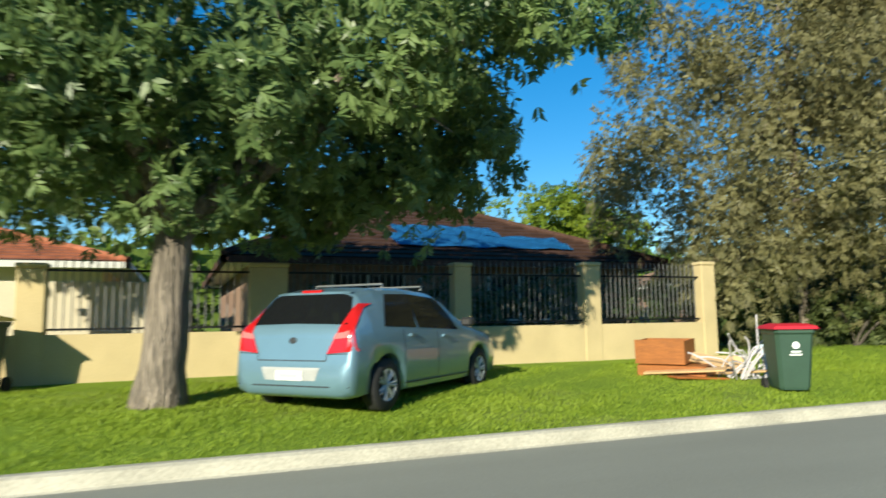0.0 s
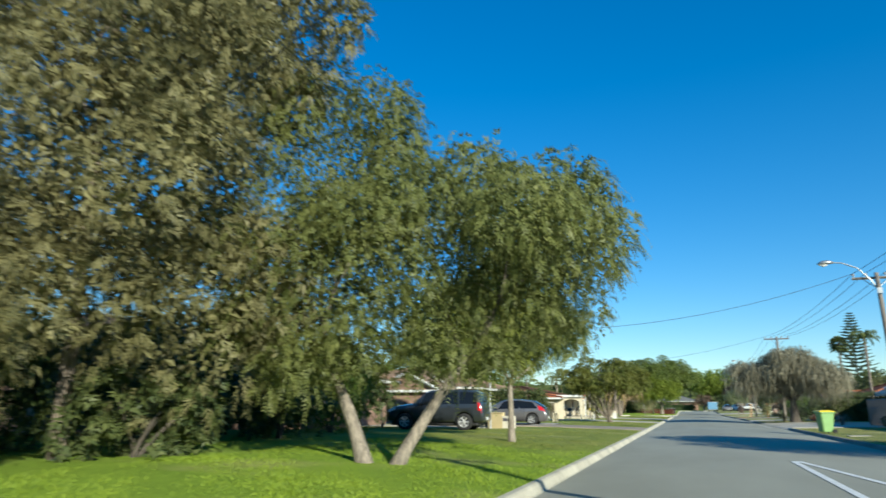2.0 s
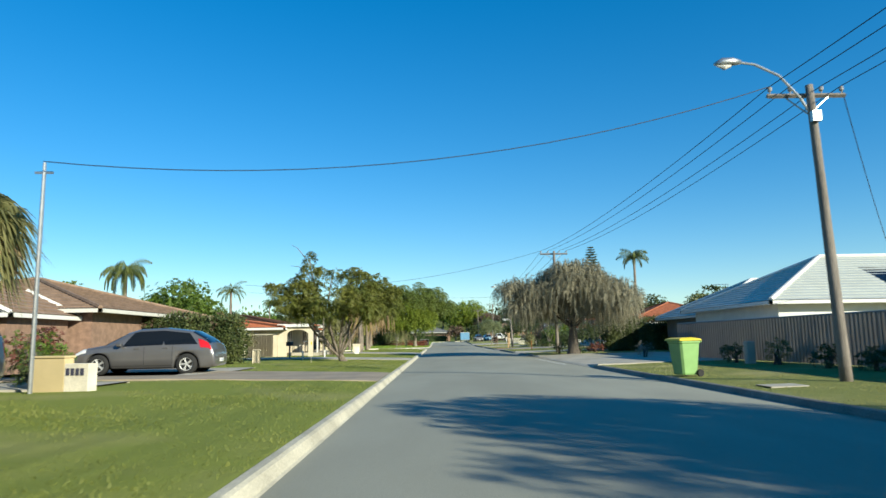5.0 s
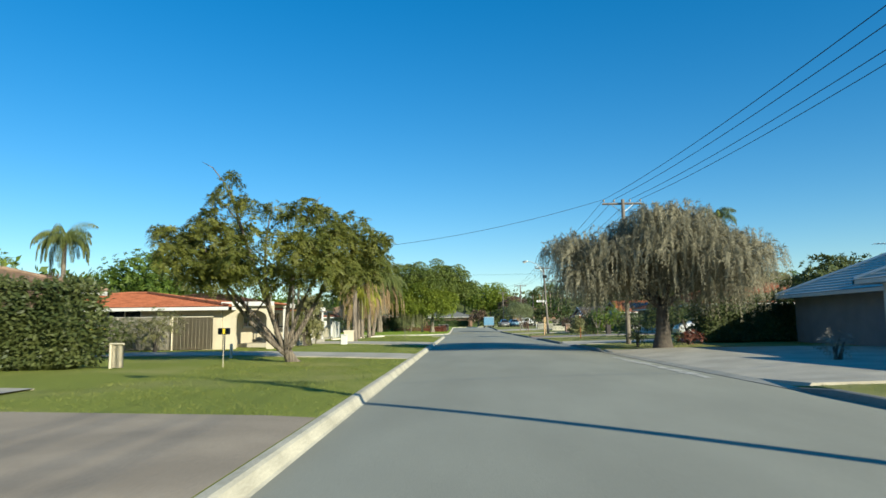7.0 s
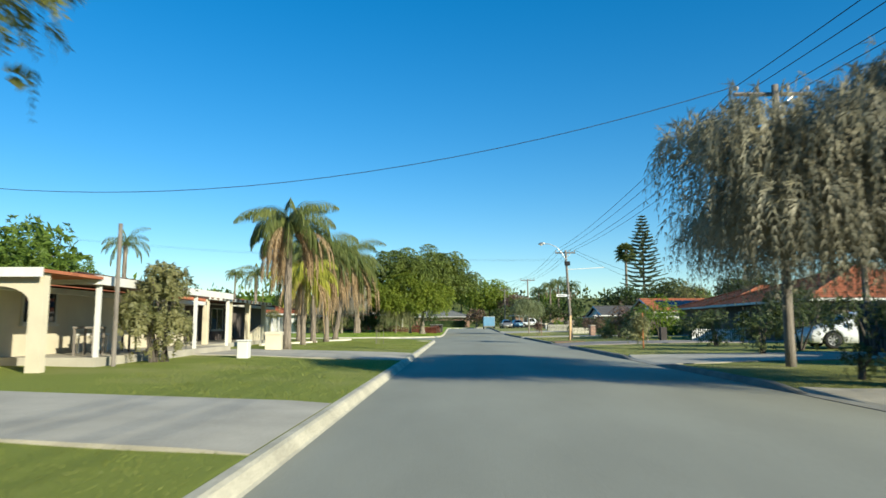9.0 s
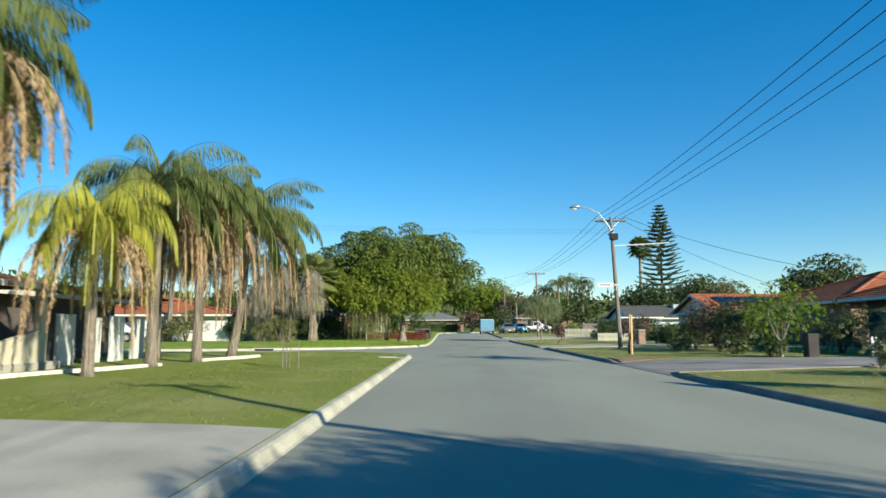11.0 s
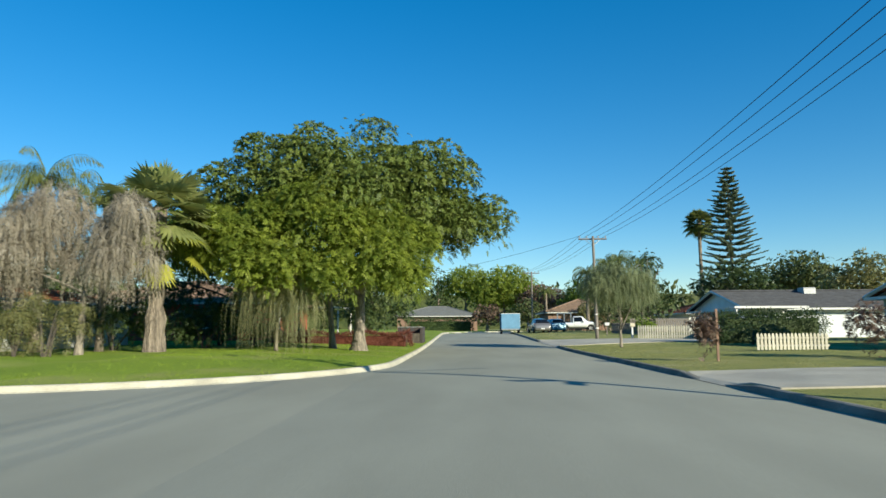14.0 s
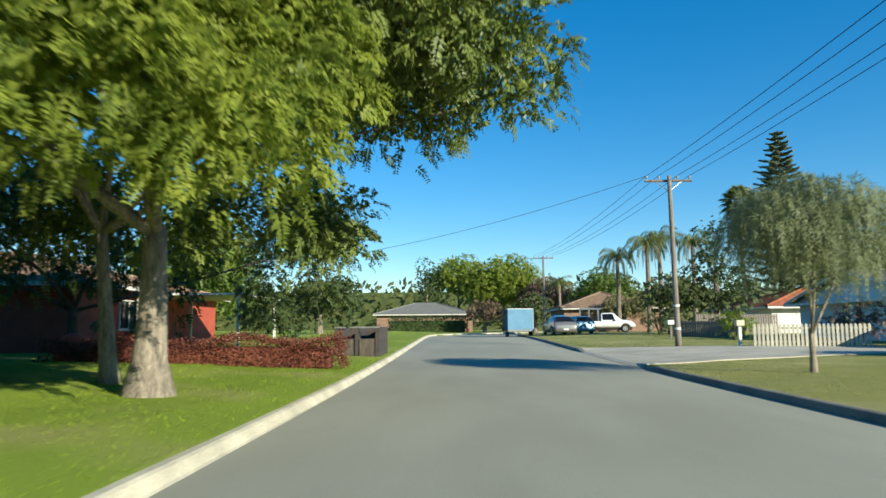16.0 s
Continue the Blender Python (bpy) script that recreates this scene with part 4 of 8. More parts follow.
def panel_fence(name, label, pts, h, material, step=0.19, depth=0.035):
    """A ribbed steel sheet fence: ribbed panels between posts, with a rail on top."""
    ob = thing(name, label, "fence")
    ob.location = (*pts[0], lawn(*pts[0]))
    o = Vector(ob.location)
    for (xa, ya), (xb, yb) in zip(pts, pts[1:]):
        A, B = Vector((xa, ya, lawn(xa, ya))) - o, Vector((xb, yb, lawn(xb, yb))) - o
        ln = (B - A).length
        d = (B - A).normalized()
        nrm = Vector((-d.y, d.x, 0))
        k = max(1, round(ln / 2.4))
        for i in range(k):
            p, q = A.lerp(B, i / k), A.lerp(B, (i + 1) / k)
            w = (q - p).length
            m = max(2, int(w / step))
            prof = []
            for j in range(m):
                u = j * w / m
                for du, dv in ((0, 0), (.35, 0), (.5, 1), (.85, 1)):
                    prof.append((u + du * w / m, dv * depth))
            prof.append((w, 0))
            bm = bmesh.new()
            lo = [bm.verts.new(p + d * u + nrm * v + Vector((0, 0, .03))) for u, v in prof]
            hi = [bm.verts.new(p + d * u + nrm * v + Vector((0, 0, h))) for u, v in prof]
            for j in range(len(prof) - 1):
                bm.faces.new((lo[j], lo[j + 1], hi[j + 1], hi[j]))
            bmesh.ops.solidify(bm, geom=bm.faces[:], thickness=.008)
            part("panel", bm, material, ob)
            bm = bmesh.new()
            tube(bm, [p + Vector((0, 0, -.2)), p + Vector((0, 0, h + .03))], [.04, .04], 4)
            part("post", bm, material, ob)
        bm = bmesh.new()
        tube(bm, [A + Vector((0, 0, h + .01)), B + Vector((0, 0, h + .01))], [.03, .03], 4)
        part("rail", bm, material, ob)
    return ob


def picket_fence(label, pts, h=0.75, w=0.07, gap=0.06, material=None, group=""):
    material = material or M_WHITE
    ob = thing("picket_fence", label, "fence", group=group)
    ob.location = (*pts[0], lawn(*pts[0]))
    o = Vector(ob.location)
    for (xa, ya), (xb, yb) in zip(pts, pts[1:]):
        A, B = Vector((xa, ya, lawn(xa, ya))) - o, Vector((xb, yb, lawn(xb, yb))) - o
        d = (B - A).normalized()
        ang = math.atan2(d.y, d.x)
        n = int((B - A).length / (w + gap))
        bm = boxm(-w / 2, w / 2, -.012, .012, .04, h - .05)
        g = bmesh.ops.create_cone(bm, cap_ends=True, segments=4, radius1=w * .68, radius2=.005, depth=.06, matrix=Matrix.Translation((0, 0, h - .02)) @ Matrix.Rotation(radians(45), 4, "Z") @ Matrix.Diagonal((1, 1, 1, 1)))
        for v in g["verts"]:
            v.co.y = max(-.012, min(.012, v.co.y))
        me = bm_mesh("picket", bm, material)
        for i in range(n + 1):
            q = new("picket", me)
            q.parent = ob
            q.matrix_local = Matrix.Translation(A + d * i * (w + gap)) @ Matrix.Rotation(ang, 4, "Z")
        for z in (.18, h - .22):
            bm = boxm(0, (B - A).length, .012, .05, z, z + .07)
            r = part("rail", bm, material, ob)
            r.matrix_local = Matrix.Translation(A) @ Matrix.Rotation(ang, 4, "Z")
    return ob

# ---- trees and palms, along the left side ----
def on(x, y, dz=0.0):
    return (x, y, lawn(x, y) + dz)


BOXT = [(-3.0, 7.2, 4.9, 2.4, 3.0, 2.2), (-3.2, 4.9, 4.5, 2.1, 1.8, 1.8), (-2.2, 9.8, 4.9, 1.8, 1.9, 1.6), (-4.4, 9.4, 3.9, 2.0, 2.0, 1.5), (-5.2, 6.2, 3.7, 2.0, 2.6, 1.4), (-4.0, 11.3, 4.4, 1.5, 1.2, 1.2), (-3.4, 7.0, 3.2, 2.0, 2.6, 0.9), (-3.0, 13.4, 6.6, 1.4, 1.3, 1.1), (-1.7, 5.6, 3.9, 1.0, 1.3, 1.0), (-1.5, 7.7, 3.9, 1.0, 1.3, 1.0), (-2.0, 11.6, 5.4, 1.3, 1.4, 1.2), (-3.6, 3.0, 4.0, 1.5, 1.2, 1.1), (-4.8, 10.8, 3.2, 1.5, 1.6, .9), (-4.8, 12.3, 4.0, .9, .9, .8), (-5.0, 8.4, 2.95, 1.3, 1.6, .7)]
f = np.concatenate([foliage(BOXT, 9800, 5, 0.15, 0.2, 0.062, 0.5, 11, angle=55, size=(0.24, 0.48), each=11, wild=0.7, broad=True, lift=0.1, up=0.05, fill=0.15), lobe_core(BOXT, 6000, 0.17, 11, 11, (0.24, 0.48), broad=True)])
tree("tree", "large spreading tree with broad glossy green leaves and rough grey trunk", on(-2.95, 7.15), (-2.9, 7.3, 2.5), 0.3, [(-2.0, 10, 5), (-3.4, 4.4, 5), (-1.8, 6.2, 4.8), (-4.3, 9.4, 4.4), (-3, 7.4, 5.6), (-5, 6.2, 4), (-2.8, 12.6, 6.2)], M_BARK, f, L_BOX, 1, r_end=0.7)

OAK = [(-7.6, 23.6, 9.0, 3.0, 3.0, 5.0), (-6.6, 22.3, 4.8, 2.8, 2.8, 3.2), (-8.4, 25.4, 5.4, 2.8, 2.8, 3.4), (-5.9, 24.6, 3.0, 2.2, 2.2, 2.2), (-7.4, 21.0, 3.4, 2.0, 2.0, 2.4), (-7.8, 23.8, 13.0, 2.0, 2.0, 3.0), (-5.4, 22.9, 7.4, 1.8, 1.8, 1.6), (-6.2, 26.0, 8.2, 1.8, 1.8, 1.8), (-8.4, 19.2, 5.0, 1.6, 1.9, 3.4), (-8.6, 20.0, 8.6, 1.5, 1.6, 2.4), (-6.2, 19.9, 2.2, 1.3, 1.4, 1.8), (-6.4, 25.4, 11.0, 1.8, 1.8, 2.6), (-4.9, 25.8, 9.6, 1.5, 1.5, 2.2)]
f = np.concatenate([foliage(OAK, 14000, 6, 0.3, 0.18, 0.033, 0.3, 12, angle=34, size=(0.18, 0.36), each=18, wild=0.42, inner=0.6, up=0.2, fill=0.35), lobe_core(OAK, 22000, 0.2, 12, 18, (0.18, 0.36), reach=.9)])
tree("tree", "tall dense olive brown she-oak tree with fine drooping needles", on(-7.6, 23.6), (-7.7, 23.7, 9), 0.13, [(-6.6, 22.4, 6), (-8.4, 25, 7), (-7.8, 23.8, 13), (-6, 24.5, 5), (-7.4, 21.2, 5)], M_BARK, f, L_OLIVE, 2)

BRUSH = [(-0.6, 26.6, 4.2, 2.2, 2.6, 1.9), (-2.6, 27.4, 4.8, 2.6, 2.6, 2.2), (-4.8, 27.6, 6.6, 2.0, 2.2, 2.7), (-5.6, 26.0, 4.4, 2.0, 2.0, 2.0), (-3.0, 25.2, 3.6, 2.0, 1.8, 1.5), (0.2, 28.2, 4.4, 1.4, 1.8, 1.6), (0.0, 28.2, 3.0, 1.1, 1.6, 1.0), (-2.6, 26.8, 3.0, 1.8, 1.5, 0.9), (-5.2, 26.2, 2.8, 1.4, 1.4, 1.0), (-3.6, 25.9, 2.1, 1.5, 1.2, .6), (-1.7, 26.6, 2.1, 1.3, 1.2, .6), (-4.6, 26.0, 1.9, 1.0, 1.0, .6)]
f = np.concatenate([foliage(BRUSH, 10000, 8, 0.38, 0.125, 0.03, 0.5, 13, angle=40, size=(0.24, 0.45), each=14, wild=0.45), lobe_core(BRUSH, 20000, 0.12, 13, 14, (0.24, 0.45), reach=.9)])
tree("bottlebrush_tree", "spreading bottlebrush tree with two leaning pale trunks", on(-3.2, 26.3), (-4.3, 26.5, 2.3), 0.145, [(-5.5, 26.2, 4.5), (-4.8, 27.4, 6.5), (-3.2, 25.4, 3.8)], M_BARK_PALE, f, L_BRUSH, 3, lean=(.1, 0, 0), extra=[((-2.75, 26.5, 0.1), (-1.5, 27.0, 2.2), 0.13, [(-.6, 26.6, 4.2), (-2.4, 27.5, 4.8), (.2, 28, 4.2)], (-.1, 0, -.1))])

SMALL = [(-3.3, 36.0, 3.9, 2.3, 2.4, 1.5), (-2.1, 36.2, 3.4, 1.3, 1.4, 1.0), (-4.8, 35.6, 3.9, 1.8, 2.0, 1.5), (-3.0, 35.4, 4.9, 1.6, 1.6, 1.1), (-1.5, 36.0, 3.7, 1.1, 1.2, 0.8), (-3.4, 35.8, 2.7, 1.6, 1.5, 0.6), (-4.3, 35.0, 2.8, 1.6, 1.4, 0.6), (-5.4, 35.4, 3.2, 1.4, 1.5, 0.8)]
f = np.concatenate([foliage(SMALL, 7800, 6, 0.3, 0.13, 0.034, 0.5, 14, angle=45, fill=0.35), lobe_core(SMALL, 6500, 0.13, 14, reach=.88)])
tree("tree", "small upright street tree with fine green leaves and pale trunk", on(-2.75, 35.4), (-2.8, 35.5, 2.1), 0.115, [(-1.6, 36.8, 3.4), (-4.5, 35.6, 4), (-2.9, 36, 4.8), (-3, 37.4, 3.8)], M_BARK_PALE, f, L_STREET, 4)

JACA = [(-3.6, 67.8, 3.7, 2.4, 2.4, 1.3), (-3.2, 67.4, 2.8, 2.7, 2.2, .6), (-5.6, 67.6, 3.0, 1.3, 1.4, .6), (-1.9, 69.0, 3.5, 1.5, 2.0, 1.0), (-5.4, 67.2, 3.3, 1.5, 1.8, 0.9), (-4.6, 66.8, 4.7, 0.6, 0.6, 0.4), (-5.3, 67.2, 4.3, 0.5, 0.5, 0.35), (-2.8, 68.4, 4.5, 0.8, 0.8, 0.4), (-3.7, 68.0, 4.7, 0.5, 0.5, 0.35), (-1.2, 68.6, 3.0, 1.0, 1.2, 0.6), (-1.6, 68.8, 4.3, .7, .7, .4), (-0.9, 68.4, 3.7, .7, .8, .5), (-6.6, 67.8, 4.0, .6, .6, .3), (-4.9, 67.6, 5.5, .4, .4, .25), (-2.2, 68.0, 2.6, 1.7, 1.5, .5), (-4.9, 67.2, 2.6, 1.5, 1.3, .45), (-3.4, 66.8, 3.2, 1.6, 1.2, .7)]
f = np.concatenate([foliage(JACA, 5600, 8, 0.34, 0.12, 0.042, 0.45, 15, inner=0.6, up=0.8, angle=62, size=(0.2, 0.36), each=11, fill=0.08), inner_leaves(JACA, 500, .2, 415, .75)])
tree("jacaranda_tree", "open feathery jacaranda with several leaning grey stems", on(-3.35, 69.4), (-3.55, 69.1, .6), 0.22, [(-5.4, 67.2, 3.5), (-4.9, 67.6, 5.4), (-2.8, 68.4, 4.6), (-1.8, 69, 3.8), (-3.7, 67.9, 4.8), (-6.5, 67.8, 4.0), (-1.5, 68.7, 3.8)], M_BARK, f, L_JACA2, 5, r_end=0.6)

REAR = [(-4.6, 143.2, 8.9, 1.9, 1.9, 1.3), (0.9, 145.4, 8.5, 2.2, 2.4, 1.5), (-2.6, 144.6, 6.9, 4.6, 4.0, 3.0), (-2.2, 143.6, 8.6, 3.0, 2.8, 2.0), (-5.6, 143.6, 8.4, 2.4, 2.4, 1.6), (-6.2, 144.4, 6.6, 2.6, 2.8, 1.8), (0.2, 145.6, 7.6, 2.8, 3.0, 2.1), (1.7, 147.0, 6.8, 2.4, 3.0, 2.2), (3.2, 147.4, 6.1, 2.0, 2.4, 1.4), (-0.8, 148.8, 6.6, 3.8, 3.2, 2.3), (-8.2, 145.6, 5.4, 3.0, 3.2, 2.2), (-0.6, 150.2, 4.0, 1.3, 1.6, 1.4), (-1.6, 152.2, 3.7, 2.0, 1.8, 1.7), (-4.8, 150.6, 3.9, 3.2, 2.0, 1.9), (-8.0, 149.8, 4.0, 2.4, 2.2, 2.0), (2.4, 147.0, 6.5, 2.4, 2.4, 1.5), (-9.8, 145.4, 6.4, 2.6, 2.6, 1.8), (-7.6, 144.4, 7.5, 2.2, 2.2, 1.5)]
f = np.concatenate([foliage(REAR, 19500, 8, 0.38, 0.14, 0.062, 0.42, 16, inner=0.84, up=0.75, angle=58, size=(0.26, 0.4), each=12, fill=0.1, wild=0.26), lobe_core(REAR, 27000, 0.22, 16, 12, (0.26, 0.4))])
tree("jacaranda_tree", "huge domed jacaranda with dense green feathery foliage", on(-3.85, 146.9), (-4.05, 146.7, 3.2), 0.17, [(1.4, 146.6, 6.0), (-6.6, 144.6, 5.6), (-3.4, 143.4, 7), (-0.6, 148.4, 6.4), (-2.6, 144, 8), (2.6, 147.4, 5.6)], M_BARK_PALE, f, L_JACA3, 6)
FRONT = [(-10.6, 144.0, 5.0, 1.7, 1.7, 1.4), (-9.3, 143.6, 5.3, 1.8, 1.8, 1.4), (-0.9, 141.4, 3.9, 1.9, 1.8, 1.3), (-3.4, 140.9, 4.7, 2.3, 1.9, 1.6), (-6.4, 141.3, 4.8, 2.3, 2.0, 1.6), (-2.0, 140.3, 3.4, 1.5, 1.3, 0.9), (-5.0, 140.1, 3.6, 1.7, 1.3, 1.0), (-7.9, 142.6, 5.0, 1.6, 1.8, 1.4), (-0.1, 143.2, 4.5, 1.6, 1.8, 1.3), (-4.0, 142.3, 6.2, 2.4, 2.0, 1.5), (-1.4, 142.4, 5.4, 1.8, 1.7, 1.2), (0.2, 141.6, 3.1, 1.0, 1.2, 0.8)]
f = np.concatenate([foliage(FRONT, 14500, 8, 0.38, 0.14, 0.064, 0.32, 17, inner=0.84, up=0.75, angle=58, size=(0.3, 0.46), each=11, fill=0.1, wild=0.26, lift=0.15), lobe_core(FRONT, 14000, 0.19, 17, 11, (0.3, 0.46))])
tree("jacaranda_tree", "broad low jacaranda with bright yellow green feathery foliage", on(-2.35, 145.2), (-2.2, 144.9, 2.9), 0.3, [(-0.6, 141.6, 4.4), (-6.4, 141.6, 4.8), (-3.4, 141.0, 4.8), (-4.2, 142.4, 6), (-.2, 143.2, 4.6)], M_BARK_PALE, f, L_JACA, 9, flare=1.7)

f = foliage([(-11.7, 136.5, 5.0, 1.35, 1.3, 1.15), (-8.85, 136.4, 4.7, 1.1, 1.2, 1.05), (-13.2, 136.6, 3.2, 1.1, 1.1, .5), (-10.4, 136.8, 3.8, .9, 1.0, .6), (-12.3, 136.2, 4.0, 1.1, 1.1, .8), (-8.7, 136.2, 3.6, 1.0, 1.0, .7)], 4200, 9, 0.95, 0.24, 0.022, 0.9, 17, angle=16, fill=0.12, up=0.2, size=(.28, .5))
tree("weeping_tree", "pale grey weeping tree with trailing bare twigs", on(-10.4, 136.6), (-10.3, 136.6, 2.6), 0.14, [(-11.6, 136.4, 5.2), (-8.9, 136.4, 4.9), (-12.9, 136.6, 3.4)], M_BARK_PALE, f, L_GREYWILLOW, 7)
bush("bush", "wispy olive shrub at the foot of the weeping tree", [(-10.9, 135.7, 1.45, 1.5, .9, 1.15), (-12.2, 136.0, 1.1, .9, .8, .8)], 420, 24, .2, .2, .03, L_WEEP, 236, droop=.9)
f = foliage([(-4.7, 141.0, 3.0, 1.0, 0.9, 0.8), (-5.6, 141.2, 2.9, 0.7, 0.8, 0.8), (-4.0, 140.7, 2.6, 0.5, 0.6, 0.6)], 520, 22, 2.0, 0.3, 0.011, 1.0, 18, angle=9, fill=0.1)
tree("weeping_tree", "small weeping tree with hanging green brown branches", on(-5.1, 141.4), (-5.0, 141.3, 2.3), 0.08, [(-4.4, 140.8, 3.3), (-5.6, 141.2, 3.3)], M_BARK, f, L_STRAND, 8)
cp = fan_palm("fan_palm", "cotton palm with green and yellow fan fronds and thick shaggy trunk", on(-9.2, 139.5), 5.5, 0.26, 46, 1.25, 21, dead=0, stalk=1.3, fat=1.35, low=40, leafmat=L_FAN)
crng = np.random.default_rng(77)
part("yellow_fronds", quads_mesh("yellow_fronds", np.concatenate([fan_quads((0, 0, 5.2), a, radians(e), 1.7, .85, crng, droop=.35) for a, e in ((.1, -38), (-.5, -10), (-1.1, -55), (-1.9, -42))]), L_PALMY), None, cp, "yellow dying fan fronds")

# filler foliage in dark leaves, added for the shade beneath the jacaranda
f = foliage([(-18.0, 151.0, 3.2, 4.0, 2.6, 3.0), (-12.4, 153.0, 3.4, 3.4, 2.2, 3.0), (-7.4, 155.4, 3.3, 2.8, 1.8, 2.9), (-3.2, 158.4, 3.0, 2.4, 1.8, 2.6), (-9.6, 152.0, 5.0, 3.0, 2.0, 1.8), (-2.6, 157.6, 4.6, 1.8, 1.6, 1.3)], 6500, 5, 0.3, 0.18, 0.08, 0.5, 23, angle=50, size=(.25, .45), fill=.15)
tree("tree", "dark leafy fill for the shade behind the jacaranda", on(-9.0, 154.5), (-9.0, 154.5, 2.0), .2, [(-17, 151, 4), (-12, 153, 4.4), (-7, 155, 4.4), (-3.2, 158, 4)], M_BARK_DARK, f, L_DARK, 24)

PG = "feather palms on the corner lawn"
feather_palm("feather_palm", "tall queen palm with arching fronds and brown hanging dead fronds", on(-5.4, 94.2), 5.35, 0.17, 30, 2.65, 31, dead=52, group=PG, droop=.8, nl=84, leaflet=.72)
feather_palm("feather_palm", "short yellowing queen palm with drooping fronds", on(-6.0, 99.8), 3.5, 0.13, 24, 2.6, 32, dead=16, leafmat=L_PALMY, group=PG, droop=1.05, nl=70, leaflet=.65)
feather_palm("feather_palm", "queen palm with drooping fronds and tan dead skirt", on(-6.3, 103.6), 5.0, 0.15, 34, 3.1, 33, dead=46, group=PG, droop=0.95, nl=80, leaflet=.72)
feather_palm("feather_palm", "queen palm with drooping fronds and tan dead skirt", on(-6.1, 106.4), 5.4, 0.15, 34, 3.1, 34, dead=46, group=PG, droop=0.95, nl=80, leaflet=.72)
feather_palm("feather_palm", "queen palm with drooping fronds and tan dead skirt", on(-8.2, 108.2), 5.2, 0.15, 28, 2.9, 35, dead=28, group=PG, droop=1.0, nl=70, leaflet=.68)
feather_palm("feather_palm", "queen palm with wide arching fronds and long dead fronds", on(-6.4, 110.6), 5.2, 0.16, 44, 3.7, 36, dead=46, group=PG, droop=0.85, bow=(.5, 0), nl=90, leaflet=.75)
feather_palm("feather_palm", "grey green palm arching above a weeping tree", on(-11.9, 140.6), 6.1, 0.14, 18, 2.4, 37, dead=3, droop=0.9)

# ---- right side trees ----
# the two lobes beyond y 81 are added to lengthen the crown's shadow
WILLOW = [(10.3, 76.8, 4.2, 3.0, 3.2, 1.6), (8.0, 77.2, 4.2, 1.9, 2.2, 1.2), (12.4, 75.4, 3.7, 2.0, 2.4, 1.1), (10.4, 75.6, 5.1, 1.7, 1.8, 1.1), (6.8, 77.0, 4.1, 1.3, 1.8, 1.0), (13.2, 76.6, 3.6, 1.5, 2.2, .8), (10.2, 78.6, 3.9, 3.2, 2.4, 1.0), (11.2, 81.4, 4.1, 2.4, 2.2, 1.5), (9.4, 82.4, 3.7, 2.0, 1.8, 1.2), (10.2, 77.4, 3.05, 3.9, 2.7, .5), (13.0, 77.2, 3.0, 1.7, 2.2, .5), (7.1, 77.0, 3.2, 1.4, 1.8, .5)]
f = np.concatenate([foliage(WILLOW, 10800, 9, 1.0, 0.22, 0.03, 0.85, 19, inner=0.6, up=0.75, angle=18, fill=0.1), lobe_core(WILLOW, 13000, .2, 19)])
tree("willow_tree", "broad weeping willow with thinning olive grey trailing branches", on(10.5, 77.8), (10.5, 77.6, 2.0), 0.4, [(8, 77.2, 4.2), (12.4, 75.5, 4), (10.4, 75.6, 5.4), (10, 79, 4.4), (11, 81.4, 4.6), (9.5, 82.2, 4.2)], M_BARK_DARK, f, L_WILLOW, 9)
f = foliage([(12.2, 35.8, 3.6, 2.8, 3.0, 1.9), (13.6, 34.6, 4.2, 2.2, 2.4, 1.8), (12.6, 36.2, 2.4, 2.3, 2.2, 1.0)], 4600, 7, 0.42, 0.15, 0.045, 0.6, 20, angle=40, fill=0.3)
tree("weeping_tree", "dense dark green tree beside the road", on(13.0, 35.4), (12.9, 35.4, 2.4), 0.25, [(11.6, 36, 4.2), (14, 34.6, 4.6)], M_BARK_DARK, f, L_DARK, 10)
# never in view; added to throw its shadow across road and verge
f = foliage([(15.6, 28.4, 5.4, 2.4, 2.6, 1.6), (14.2, 30.4, 4.4, 1.6, 1.6, 1.1)], 2200, 6, 0.42, 0.16, 0.05, 0.6, 29, angle=40, fill=0.2)
tree("tree", "unseen dark green tree whose shadow crosses the road", on(15.2, 29.2), (15.2, 29.0, 3.0), 0.2, [(15.8, 28.2, 5.8), (14.2, 30.4, 4.6), (16.6, 28.6, 5.4)], M_BARK_DARK, f, L_DARK, 30)
f = foliage([(10.5, 149.6, 3.45, 1.9, 1.8, 1.1), (9.6, 149.0, 3.2, 1.1, 1.2, 0.85), (11.6, 150, 3.15, 1.1, 1.1, 0.9)], 3000, 8, 0.7, 0.17, 0.024, 0.9, 22, angle=25, up=0.6)
tree("weeping_tree", "young weeping peppermint tree with forked trunk on the verge", on(10.78, 150.25), (10.75, 150.2, 1.2), 0.09, [(9.95, 149.2, 3.3), (11.8, 150, 3.4), (10.65, 149.8, 4.0)], M_BARK_PALE, f, L_PEPPER, 11)
norfolk_pine(on(45.0, 221.0), 26.3, 7.0, 41)
fan_palm("fan_palm", "tall slender cotton palm far behind the houses", on(43.0, 229.0, 0), 18.6, 0.25, 46, 1.7, 42, dead=0, stalk=1.6, low=45, hang=.35)
feather_palm("feather_palm", "tall palm rising behind the willow", on(20.4, 96.7), 8.6, 0.14, 18, 1.9, 43, dead=0, droop=0.7)

